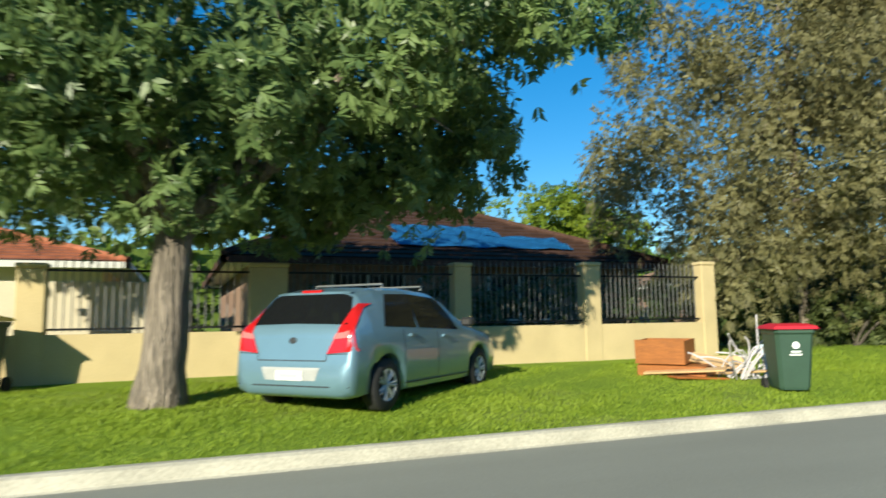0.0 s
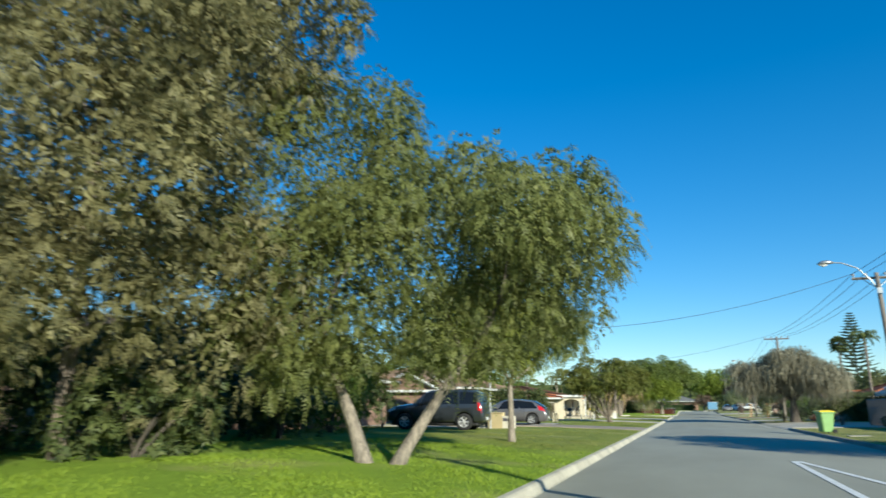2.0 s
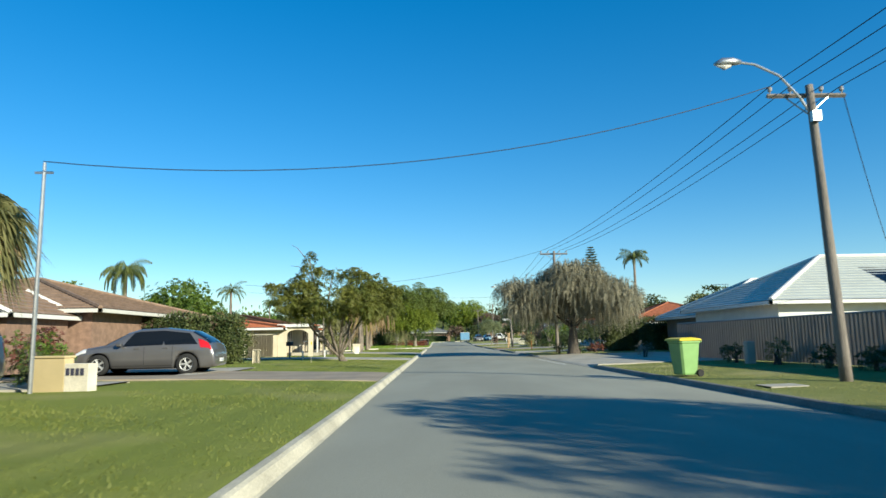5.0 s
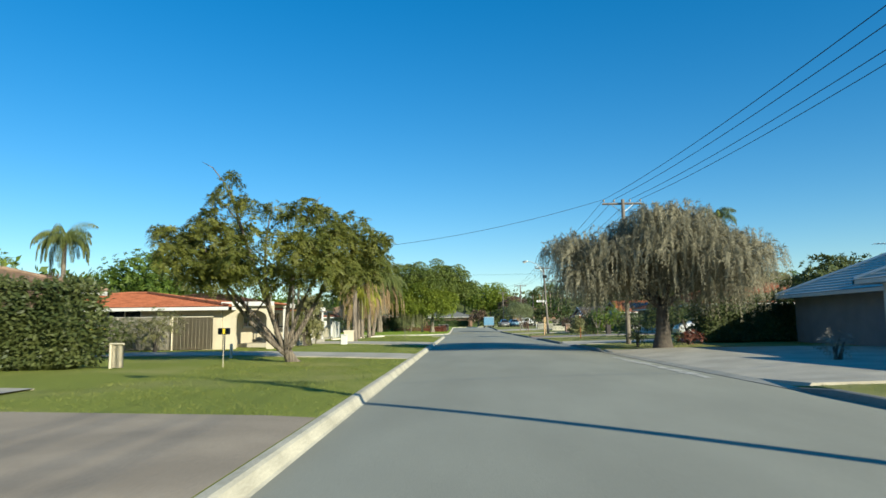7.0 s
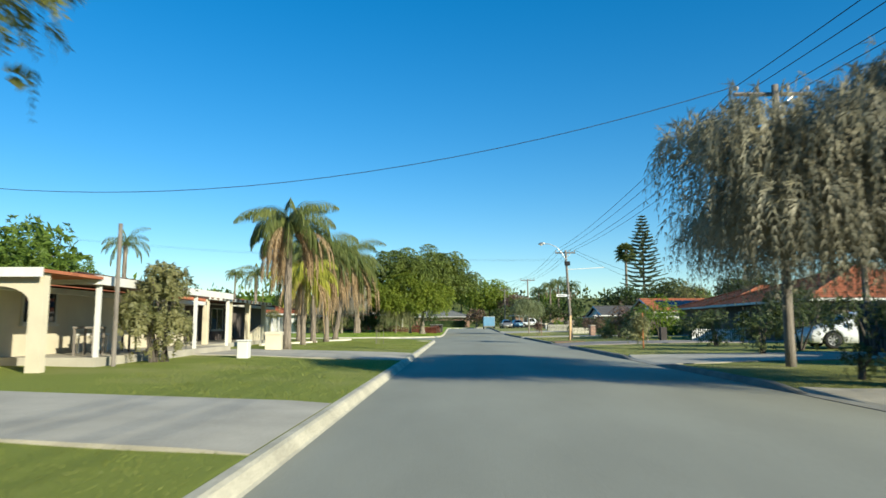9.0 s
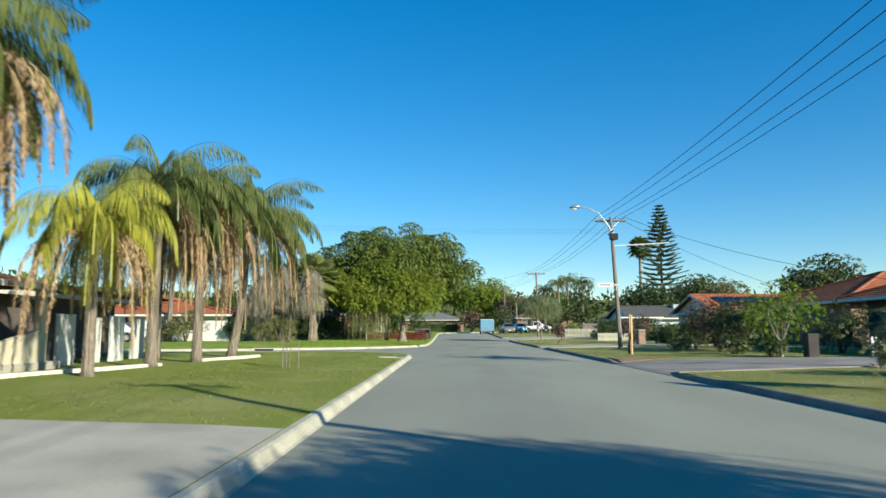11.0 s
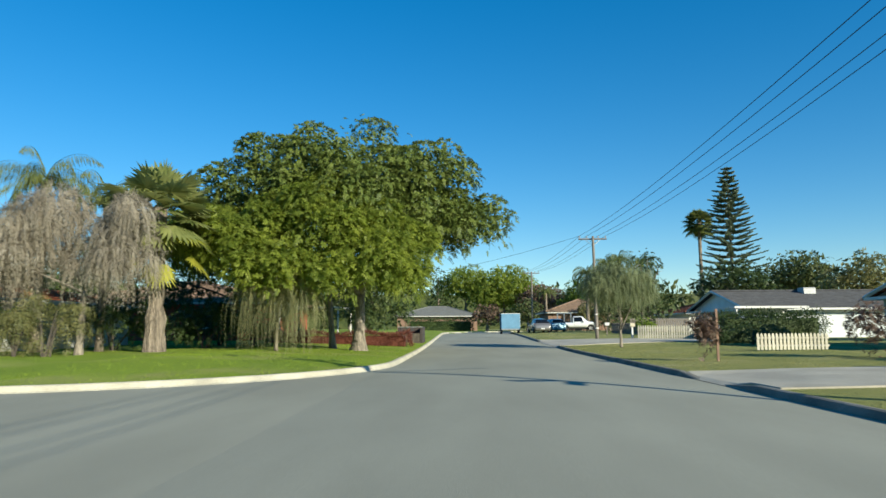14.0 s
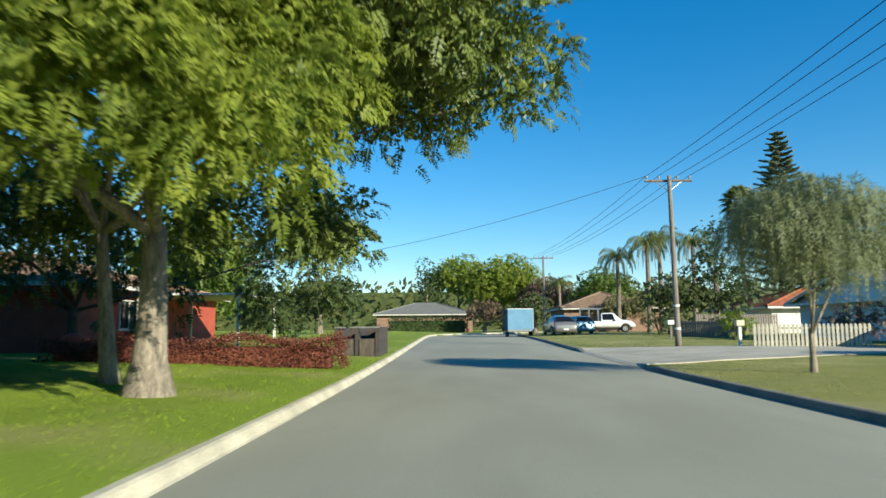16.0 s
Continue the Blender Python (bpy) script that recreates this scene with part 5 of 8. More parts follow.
# ---- poles and wires ----
GW = "overhead lines along the street"
_, p0 = power_pole(11.0, 14.4, 7.3, "weathered timber power pole with street lamp")
_, p1 = power_pole(10.85, 48.7, 7.0, "leaning timber power pole with crossarm and curved street lamp", lean=(-.15, .15))
_, p2 = power_pole(10.5, 83.7, 7.6, "timber power pole with long crossarm behind the willow", lamp=False, wide=2.1)
pole3, p3 = power_pole(11.38, 122.5, 7.35, "leaning timber power pole with street lamp and street name sign", lean=(-.4, -.25), wide=1.7)
bm = bmesh.new()
tube(bm, [(-.3, -.18, 5.72), (1.2, -.2, 5.8), (2.85, -.2, 5.9)], [.03, .035, .03], 6)
part("service_arm", bm, M_WHITE, pole3, "white horizontal service arm")
pole4, p4 = power_pole(12.3, 164.3, 7.6, "upright timber power pole with crossarm", lamp=False, lean=(-.15, -.25), wide=2.1)
for z in (.75, 1.75):
    bm = bmesh.new()
    tube(bm, [(-.02 * z, -.03 * z, z), (-.02 * z, -.03 * z, z + .09)], [.142, .141], 12)
    part("band", bm, M_WHITE, pole4, "white painted band")
_, p5 = power_pole(11.6, 203.5, 7.9, "distant timber power pole", lamp=False, wide=2.1)
for a, b in ((p0, p1), (p1, p2), (p2, p3), (p3, p4), (p4, p5)):
    for q, r in zip(a, b):
        wire(q, r, 0.45, group=GW)
wire(p1[0], (-6.8, 47.6, 5.2), 0.9, "thin black service cable to a house")
wire(p2[0], (-14.0, 88.0, 5.9), 1.1, "thin black service cable to a house")
wire(p3[3], (22.0, 112.0, 3.0), .6, "thin service cable to a house")
wire(p3[2], (24.4, 125.0, 2.9), .45, "thin service cable to a house")
wire(p1[3], (20.0, 60.0, 4.0), .3, "thin service cable to a house")
bm = bmesh.new()
tube(bm, [(-.42, -.95, 6.5), (-.3, .85, 6.5)], [.055, .055], 4)
part("lower_crossarm", bm, M_TIMBER, pole3)
part("switch_box", boxm(-.5, -.05, -.45, -.2, 6.05, 6.4, .03), M_DARKM, pole3, "dark switch box")
for k in range(4):
    a = Vector((11.0, 121.65 + .55 * k, 6.75))
    wire(a, (-34, 117.0 + .6 * k, 8.6), .7, "thin bright overhead line along the side street", r=.0026, group="overhead lines along the side street", material=M_WIRE)
wire(p4[0], (-12, 176, 5.0), 0.8, "thin black service cable to a house")
wire(p0[0], (-10.0, 25.9, 6.4), 1.1, "thin black service cable to a house")


# ---- vehicles ----
from mathutils.bvhtree import BVHTree

def paint(name, col, metal=0.4):
    m = mat(name, col, 0.32, 0.08, 1.5, 90, 0.0, metal=metal, coat=0.8)
    return m


M_TYRE = mat("tyre rubber", (0.018, 0.018, 0.018), 0.85, 0.3, 10, 60, 0.3)
M_RIM = mat("alloy rim", (0.42, 0.42, 0.41), 0.5, 0.1, 8, 60, 0.05, metal=0.25)
M_TRIM = mat("black plastic trim", (0.02, 0.02, 0.021), 0.6, 0.2, 10, 60, 0.1)
M_TAIL = mat("red tail lamp", (0.5, 0.012, 0.015), 0.15, 0.1, 6, 40, 0.0, coat=0.6)
M_LAMP = mat("clear headlamp", (0.7, 0.7, 0.68), 0.12, 0.1, 6, 40, 0.0, coat=0.6)
M_PLATE = mat("number plate white", (0.75, 0.75, 0.72), 0.4, 0.1, 8, 50, 0.0)
M_PLATEINK = mat("grey plate print", (0.4, 0.42, 0.46), 0.6, 0.1)
M_CARGLASS = glass_mat("dark car glass", (0.008, 0.009, 0.01), 0.08)
M_INK = mat("dark print", (0.05, 0.05, 0.08), 0.6, 0.1)


class Loft:
    """A car's skin: stations along its length, each with sill, belt and top heights and half widths."""

    def __init__(self, stations, axles, r, W):
        st = np.array(stations, float)
        xs = np.unique(np.round(np.concatenate([np.arange(st[0, 0], st[-1, 0], 0.06), st[:, 0], [st[-1, 0]]]), 4))
        self.x = xs
        zl, zb, zt, wb, wt = (np.interp(xs, st[:, 0], st[:, k]) for k in range(1, 6))
        rows = []
        for i, x in enumerate(xs):
            lo, b, t, w, w2 = zl[i], zb[i], zt[i], wb[i] * W / 2, wt[i] * W / 2
            b = min(b, t - 0.03)
            p = [(0, lo), (w * .8, lo), (w * .96, lo + .05), (w, lo + .5 * (b - lo)), (w * .995, lo + .8 * (b - lo)), (w * .965, b),
                 (w * .965 + (w2 - w * .965) * .5, b + (t - b) * .52), (w2, t - min(.06, (t - b) * .4)), (w2 * .78, t - .006), (0, t + .012 * min(1, (t - b) * 6))]
            q = []
            for k, (y, z) in enumerate(p):
                for a in axles:
                    d = (r + .055) ** 2 - (x - a) ** 2
                    if d > 0 and 1 <= k <= 4:
                        z = max(z, r + math.sqrt(d) + .002 * k)
                q.append((x, y, z))
            rows.append(q)
        self.p = np.array(rows)

    def at(self, x, v, off=0.0):
        i = np.clip(np.searchsorted(self.x, x) - 1, 0, len(self.x) - 2)
        f = (x - self.x[i]) / (self.x[i + 1] - self.x[i])
        row = self.p[i] * (1 - f) + self.p[i + 1] * f
        k = min(int(v), 8)
        g = v - k
        return row[k] * (1 - g) + row[k + 1] * g

    def patch(self, x0, x1, v0, v1, side=1, off=0.006, nx=5, nv=4, skew=0.0, taper=0.0):
        """A piece of the skin, lifted a little; skew slides its top along x, taper shortens it."""
        bm = bmesh.new()
        rows = []
        for j in range(nv + 1):
            g = j / nv
            v = v0 + (v1 - v0) * g
            a, b = x0 + skew * g + taper * g, x1 + skew * g - taper * g
            row = []
            for i in range(nx + 1):
                x = a + (b - a) * i / nx
                q = self.at(x, v)
                e = 0.01
                du, dv = self.at(x + e, v) - self.at(x - e, v), self.at(x, min(v + .05, 9)) - self.at(x, v - .05)
                n = np.cross(du, dv)
                n = n / (np.linalg.norm(n) + 1e-9)
                if n[1] < 0 and abs(n[1]) > abs(n[2]) or (n[2] < 0 and abs(n[2]) >= abs(n[1])):
                    n = -n
                q = q + n * off
                row.append(bm.verts.new((q[0], q[1] * side, q[2])))
            rows.append(row)
        for r0, r1 in zip(rows, rows[1:]):
            for i in range(nx):
                bm.faces.new((r0[i], r0[i + 1], r1[i + 1], r1[i]))
        bmesh.ops.recalc_face_normals(bm, faces=bm.faces[:])
        return bm

    def top(self, x0, x1, narrow0, narrow1, off=0.006, n=6):
        """A pane across the car, over its sloping top: windscreen or rear window."""
        bm = bmesh.new()
        rows = []
        for i in range(n + 1):
            x = x0 + (x1 - x0) * i / n
            nar = narrow0 + (narrow1 - narrow0) * i / n
            du = self.at(x + .02, 9) - self.at(x - .02, 9)
            nn = np.array([-du[2], 0, du[0]])
            nn = nn / (np.linalg.norm(nn) + 1e-9)
            row = []
            for k in range(9):
                s = -1 + 2 * k / 8
                v = 9 - abs(s) * nar
                q = self.at(x, v)
                row.append(bm.verts.new((q[0] + nn[0] * off, q[1] * (1 if s >= 0 else -1), q[2] + nn[2] * off + .002)))
            rows.append(row)
        for r0, r1 in zip(rows, rows[1:]):
            for k in range(8):
                bm.faces.new((r0[k], r0[k + 1], r1[k + 1], r1[k]))
        bmesh.ops.recalc_face_normals(bm, faces=bm.faces[:])
        return bm

    def skin(self):
        n, m = self.p.shape[:2]
        bm = bmesh.new()
        L = [[bm.verts.new(q) for q in row] for row in self.p]
        R = [[L[i][k] if k in (0, 9) else bm.verts.new((q[0], -q[1], q[2])) for k, q in enumerate(row)] for i, row in enumerate(self.p)]
        for i in range(n - 1):
            for k in range(m - 1):
                bm.faces.new((L[i][k], L[i + 1][k], L[i + 1][k + 1], L[i][k + 1]))
                bm.faces.new((R[i][k + 1], R[i + 1][k + 1], R[i + 1][k], R[i][k]))
        for i in (0, n - 1):
            bm.faces.new(L[i] + R[i][-2:0:-1])
        bmesh.ops.recalc_face_normals(bm, faces=bm.faces[:])
        return bm


def wheel(parent, x, y, r, width=0.2, spokes=5):
    w = new("wheel")
    w.parent = parent
    w.location = (x, y, r)
    s = 1 if y > 0 else -1
    bm = bmesh.new()
    prof = [(.62, -.5), (.66, -.5), (.93, -.48), (1, -.36), (1, .36), (.93, .48), (.66, .5), (.62, .5)]
    rings = [[bm.verts.new((r * a * math.cos(t), width * b, r * a * math.sin(t))) for a, b in prof] for t in (2 * math.pi * i / 28 for i in range(28))]
    for i in range(28):
        for k in range(len(prof)):
            a, b = rings[i], rings[(i + 1) % 28]
            bm.faces.new((a[k], b[k], b[(k + 1) % len(prof)], a[(k + 1) % len(prof)]))
    bmesh.ops.recalc_face_normals(bm, faces=bm.faces[:])
    part("tyre", bm, M_TYRE, w, smooth=True)
    bm = bmesh.new()
    tube(bm, [(0, s * width * .2, 0), (0, s * width * .42, 0)], [r * .16, r * .12], 12)
    for k in range(spokes):
        a = 2 * math.pi * k / spokes
        for da in (-.13, .13):
            tube(bm, [(0, s * width * .36, 0), (r * .6 * math.cos(a + da), s * width * .44, r * .6 * math.sin(a + da))], [r * .06, r * .05], 4)
    for i in range(24):
        a0, a1 = 2 * math.pi * i / 24, 2 * math.pi * (i + 1) / 24
        q = [bm.verts.new((r * k * math.cos(a), s * width * d, r * k * math.sin(a))) for a, k, d in ((a0, .55, .4), (a1, .55, .4), (a1, .64, .5), (a0, .64, .5))]
        bm.faces.new(q)
    part("rim", bm, M_RIM, w)
    bm = bmesh.new()
    tube(bm, [(0, -s * width * .1, 0), (0, s * width * .12, 0)], [r * .6, r * .6], 20)
    part("brake_disc", bm, M_TRIM, w)
    return w


HATCH = [(-2.06, .34, .5, .52, .8, .7), (-2.03, .25, .6, .66, .93, .86), (-1.985, .22, .9, .96, .955, .88), (-1.93, .2, .96, 1.03, .965, .86), (-1.62, .19, .98, 1.41, .985, .69), (-1.3, .19, .96, 1.47, 1, .69), (-.5, .18, .93, 1.49, 1, .7), (.2, .18, .9, 1.455, 1, .69), (.55, .18, .89, 1.36, 1, .69), (1.2, .18, .88, .985, .99, .8), (1.75, .19, .8, .87, .96, .8), (2.05, .2, .68, .74, .9, .76), (2.17, .24, .55, .6, .78, .66), (2.2, .3, .45, .47, .66, .55)]
SUV = [(-2.3, .42, .6, .62, .85, .8), (-2.27, .4, .75, .85, .95, .9), (-2.2, .38, 1.1, 1.2, .97, .9), (-2.05, .37, 1.14, 1.7, .98, .78), (-1.85, .36, 1.14, 1.78, 1, .78), (-.6, .36, 1.12, 1.83, 1, .78), (.25, .36, 1.1, 1.79, 1, .77), (.5, .36, 1.08, 1.7, 1, .77), (1.1, .36, 1.06, 1.2, .99, .86), (1.9, .38, 1.0, 1.1, .98, .84), (2.25, .4, .85, .95, .94, .8), (2.38, .44, .7, .74, .8, .7), (2.4, .5, .6, .62, .7, .6)]
WAGON = [(-2.3, .34, .55, .58, .8, .7), (-2.26, .27, .7, .78, .93, .86), (-2.15, .24, .92, 1.0, .95, .88), (-1.95, .22, .96, 1.18, .97, .76), (-1.5, .2, .95, 1.42, .99, .7), (-.6, .2, .93, 1.53, 1, .7), (.2, .2, .91, 1.5, 1, .7), (.6, .2, .9, 1.38, 1, .7), (1.3, .2, .89, 1.0, .99, .8), (1.9, .2, .8, .9, .96, .8), (2.2, .22, .66, .74, .9, .74), (2.32, .28, .5, .55, .75, .6)]
SEDAN = [(-2.4, .34, .55, .58, .8, .7), (-2.36, .27, .75, .86, .93, .84), (-2.2, .24, .9, .98, .95, .86), (-1.65, .2, .93, 1.02, .98, .82), (-1.1, .2, .92, 1.34, 1, .68), (-.4, .19, .91, 1.43, 1, .69), (.3, .19, .9, 1.4, 1, .69), (.6, .19, .89, 1.3, 1, .69), (1.3, .19, .86, .95, .99, .82), (1.95, .2, .78, .86, .96, .8), (2.3, .22, .62, .7, .9, .74), (2.4, .3, .48, .52, .75, .6)]


def car(name, label, m, stations, axles, r, W, body, side_windows, rear, front, lamps, category="car", rack=False, spokes=7, tail_skew=0.12, tails=True):
    lf = Loft(stations, axles, r, W)
    ob = thing(name, label, category, m)
    part("body", lf.skin(), body, ob, smooth=True)
    for s in (1, -1):
        for x0, x1, sk, tp in side_windows:
            part("side_window", lf.patch(x0, x1, 5.12, 6.85, s, .006, 6, 4, sk, tp), M_CARGLASS, ob, smooth=True)
        (a, b, v0, v1), (c, d, w0, w1) = lamps
        if tails:
            part("tail_lamp", lf.patch(a, b, v0, v1, s, .012, 4, 5, tail_skew), M_TAIL, ob, "red tail lamp", smooth=True)
        part("headlamp", lf.patch(c, d, w0, w1, s, .01, 4, 4), M_LAMP, ob, smooth=True)
        part("side_mirror", boxm(.62, .78, s * W * .5 if s > 0 else -W * .5 - .17, s * W * .5 + (.17 if s > 0 else 0), stations[5][2] + .0, stations[5][2] + .13, .03), M_TRIM if rack else body, ob)
        bm = lf.patch(axles[0] + r + .1, axles[1] - r - .1, 1.2, 2.2, s, .008, 6, 2)
        part("sill", bm, M_TRIM, ob)
        for x in ((-.45, .45) if len(side_windows) > 1 else (.1,)):
            q = lf.at(x - .28, 4.6)
            part("door_handle", boxm(x - .36, x - .2, s * q[1] - .012, s * q[1] + .03 * s if s > 0 else s * q[1] + .012, q[2] - .012, q[2] + .018) if s > 0 else boxm(x - .36, x - .2, -q[1] - .03, -q[1] + .012, q[2] - .012, q[2] + .018), body, ob)
            g = lf.patch(x - .5 - .006, x - .5 + .006, 2.3, 5.0, s, .003, 1, 8)
            part("door_seam", g, M_TRIM, ob)
    part("rear_window", lf.top(rear[0], rear[1], rear[2], rear[3]), M_CARGLASS, ob, smooth=True)
    part("windscreen", lf.top(front[0], front[1], front[2], front[3]), M_CARGLASS, ob, smooth=True)
    xr = stations[0][0]
    zp = stations[0][1] + .06
    part("rear_plate", boxm(xr - .02, xr + .04, -.19, .19, zp, zp + .11), M_PLATE, ob, "white number plate")
    part("plate_print", boxm(xr - .025, xr - .021, -.14, .14, zp + .035, zp + .075), M_PLATEINK, ob)
    for x in axles:
        for s in (1, -1):
            wheel(ob, x, s * (W / 2 - .12), r, .2, spokes)
    part("underbody", boxm(stations[1][0] + .25, stations[-2][0] - .2, -W * .38, W * .38, .2, .5, .05), M_TRIM, ob)
    if rack:
        for x in (-.9, .1):
            bm = bmesh.new()
            tube(bm, [(x, -.52, 1.47), (x, -.52, 1.525), (x, .52, 1.525), (x, .52, 1.47)], [.014] * 4, 6)
            part("roof_bar", bm, M_STEELP, ob)
    return ob


def shell(lf, corners, axis, off=0.008, n=6):
    """A thin piece laid on a car's skin: four corners seen along an axis ('x' from behind: y, z; 'y' from the side: x, z)."""
    bm = lf.skin()
    tree_ = BVHTree.FromBMesh(bm)
    bm.free()
    (a, b, c, d) = [Vector((*q, 0)) for q in corners]
    out = bmesh.new()
    rows = []
    for i in range(n + 1):
        row = []
        for j in range(n + 1):
            u, v = i / n, j / n
            q = (a * (1 - u) + b * u) * (1 - v) + (d * (1 - u) + c * u) * v
            if axis == "x":
                hit, nrm, _, _ = tree_.ray_cast(Vector((-4, q.x, q.y)), Vector((1, 0, 0)))
            else:
                s = 1 if axis == "y" else -1
                hit, nrm, _, _ = tree_.ray_cast(Vector((q.x, 3 * s, q.y)), Vector((0, -s, 0)))
            row.append(None if hit is None else out.verts.new(hit + nrm * off))
        rows.append(row)
    for r0, r1 in zip(rows, rows[1:]):
        for j in range(n):
            q = (r0[j], r0[j + 1], r1[j + 1], r1[j])
            if None not in q:
                out.faces.new(q)
    bmesh.ops.recalc_face_normals(out, faces=out.faces[:])
    return out


def stand(x, y, heading):
    """A car's pose on the verge: heading in degrees from +y, anticlockwise."""
    return pose(x, y, lawn(x, y) - .01, 0, 0, 90 + heading)


P_BLUE = paint("ice blue metallic paint", (0.17, 0.29, 0.37), 0.35)
P_DARK = paint("charcoal metallic paint", (0.035, 0.04, 0.045), 0.3)
P_SILVER = paint("grey silver metallic paint", (0.17, 0.165, 0.165), 0.5)
P_LIGHT = paint("pale silver paint", (0.5, 0.52, 0.54), 0.4)
P_WHITE = paint("white vehicle paint", (0.75, 0.76, 0.76), 0.0)
ax = (-1.325, 1.325)
i_dir = math.degrees(math.atan2(1.9, 2.15))
hat = car("hatchback_car", "ice blue metallic hatchback with roof bars parked on the lawn", pose(-3.08, 10.1, .2, 0, 0, 90 + i_dir), HATCH, ax, .31, 1.775, P_BLUE, [(-1.36, -.6, .2, .1), (-.53, .62, -.14, .1)], (-1.93, -1.64, 1.9, 1.75), (.58, 1.17, 1.7, 2.0), ((-2.0, -1.66, 4.25, 6.3), (1.7, 2.05, 4.4, 6.5)), rack=True, tails=False)
hl = Loft(HATCH, ax, .31, 1.775)
M_SEAM = mat("dark panel gap", (0.03, 0.035, 0.04), 0.8, 0.1)
M_REVERSE = mat("pale pink lamp lens", (0.55, 0.16, 0.14), 0.2, 0.1, 6, 40, 0.0, coat=0.6)
for s in (1, -1):
    lamp = part("tail_lamp", shell(hl, ((s * .5, .7), (s * .855, .73), (s * .815, .96), (s * .62, .93)), "x", .012), M_TAIL, hat, "red triangular tail lamp", smooth=True)
    part("upper_lens", shell(hl, ((s * .62, .925), (s * .815, .955), (s * .7, 1.26), (s * .665, 1.26)), "x", .012), M_TAIL, lamp, smooth=True)
    part("reversing_lens", shell(hl, ((s * .57, .86), (s * .78, .88), (s * .78, .95), (s * .61, .925)), "x", .016), M_REVERSE, lamp, smooth=True)
    part("hatch_seam", shell(hl, ((s * .485, .62), (s * .497, .62), (s * .51, .7), (s * .498, .7)), "x", .003), M_SEAM, hat)
    part("bumper_seam", shell(hl, ((s * .5, .69), (s * .85, .7), (s * .85, .71), (s * .5, .7)), "x", .003), M_SEAM, hat)
part("hatch_seam", shell(hl, ((-.49, .615), (.49, .615), (.49, .627), (-.49, .627)), "x", .003), M_SEAM, hat)
part("bumper_crease", shell(hl, ((-.8, .33), (.8, .33), (.8, .345), (-.8, .345)), "x", .003), M_SEAM, hat)
part("plate_recess", shell(hl, ((-.36, .4), (.36, .4), (.42, .545), (-.42, .545)), "x", .004), M_RIM, hat)
part("high_stop_lamp", boxm(-1.66, -1.6, -.14, .14, 1.405, 1.435), M_TAIL, hat)
part("spoiler_lip", shell(hl, ((-.55, 1.37), (.55, 1.37), (.52, 1.4), (-.52, 1.4)), "x", .02), P_BLUE, hat)
bm = bmesh.new()
bmesh.ops.create_uvsphere(bm, u_segments=16, v_segments=8, radius=1, matrix=Matrix.Translation((-2.0, 0, .84)) @ Matrix.Diagonal((.012, .062, .045, 1)))
part("badge", bm, M_SEAM, hat, "plain dark oval badge", smooth=True)
car("four_wheel_drive", "charcoal four-wheel drive wagon parked in front of a house", stand(-8.7, 45.3, 93), SUV, (-1.42, 1.43), .38, 1.85, P_DARK, [(-2.0, -1.2, .03, .02), (-1.12, -.3, .0, .02), (-.22, .75, -.16, .12)], (-2.19, -2.06, 2.0, 1.8), (.53, 1.07, 1.7, 2.0), ((-2.24, -2.08, 3.6, 5.6), (1.9, 2.25, 4.3, 6.4)), tail_skew=.02, spokes=6)
car("wagon_car", "grey silver crossover wagon parked beside a hedge", stand(-8.0, 56.4, 93), WAGON, (-1.4, 1.4), .34, 1.83, P_SILVER, [(-1.75, -.7, .28, .05), (-.62, .65, -.2, .1)], (-2.12, -1.52, 1.9, 1.75), (.63, 1.27, 1.7, 2.0), ((-2.2, -1.85, 4.4, 6.2), (1.8, 2.15, 4.4, 6.4)), spokes=5)
car("sedan_car", "pale silver sedan parked on the verge", stand(10.75, 36.7, 0), SEDAN, (-1.35, 1.4), .32, 1.8, P_LIGHT, [(-1.15, -.45, .25, .05), (-.38, .62, -.16, .1)], (-1.6, -1.12, 1.9, 1.7), (.63, 1.27, 1.7, 2.0), ((-2.3, -2.0, 4.3, 6.4), (1.95, 2.25, 4.3, 6.5)))

# ---- left side: walled house ----
M_TARP = mat("blue tarpaulin", (0.025, 0.19, 0.46), 0.55, 0.15, 3, 20, 0.5, dist=0.05)
M_BINGREEN = mat("dark green bin plastic", (0.035, 0.075, 0.05), 0.5, 0.1, 4, 60, 0.1)
M_BINLIME = mat("light green bin plastic", (0.2, 0.36, 0.12), 0.5, 0.1, 4, 60, 0.1)
M_RED = mat("red lid plastic", (0.55, 0.015, 0.03), 0.45, 0.1, 4, 60, 0.1)
M_YELLOW = mat("yellow lid plastic", (0.65, 0.5, 0.03), 0.45, 0.1, 4, 60, 0.1)
M_ORANGEW = mat("orange stained wood", (0.34, 0.115, 0.025), 0.5, 0.25, 5, 25, 0.2, stretch=(1, 1, 6))
M_PLY = mat("raw plywood", (0.62, 0.4, 0.2), 0.7, 0.2, 4, 30, 0.2, stretch=(1, 6, 1))
M_CHROME = mat("bent white wire", (0.62, 0.58, 0.6), 0.45, 0.1, 8, 40, 0.0)
M_PALEBLUE = mat("pale blue board", (0.45, 0.55, 0.6), 0.6, 0.15)
M_LIME = mat("pale limestone", (0.68, 0.62, 0.5), 0.9, 0.2, 3, 40, 0.4)
M_BRICKP = mat("faded pink brown bricks", (0.36, 0.23, 0.17), 0.9, 0.3, 4, 40, 0.4, piece=0.2)
M_BRICK = mat("red brown bricks", (0.33, 0.16, 0.1), 0.9, 0.3, 4, 40, 0.4, piece=0.2)
M_GREYBR = mat("grey brown blockwork", (0.06, 0.05, 0.046), 0.9, 0.25, 3, 30, 0.4)
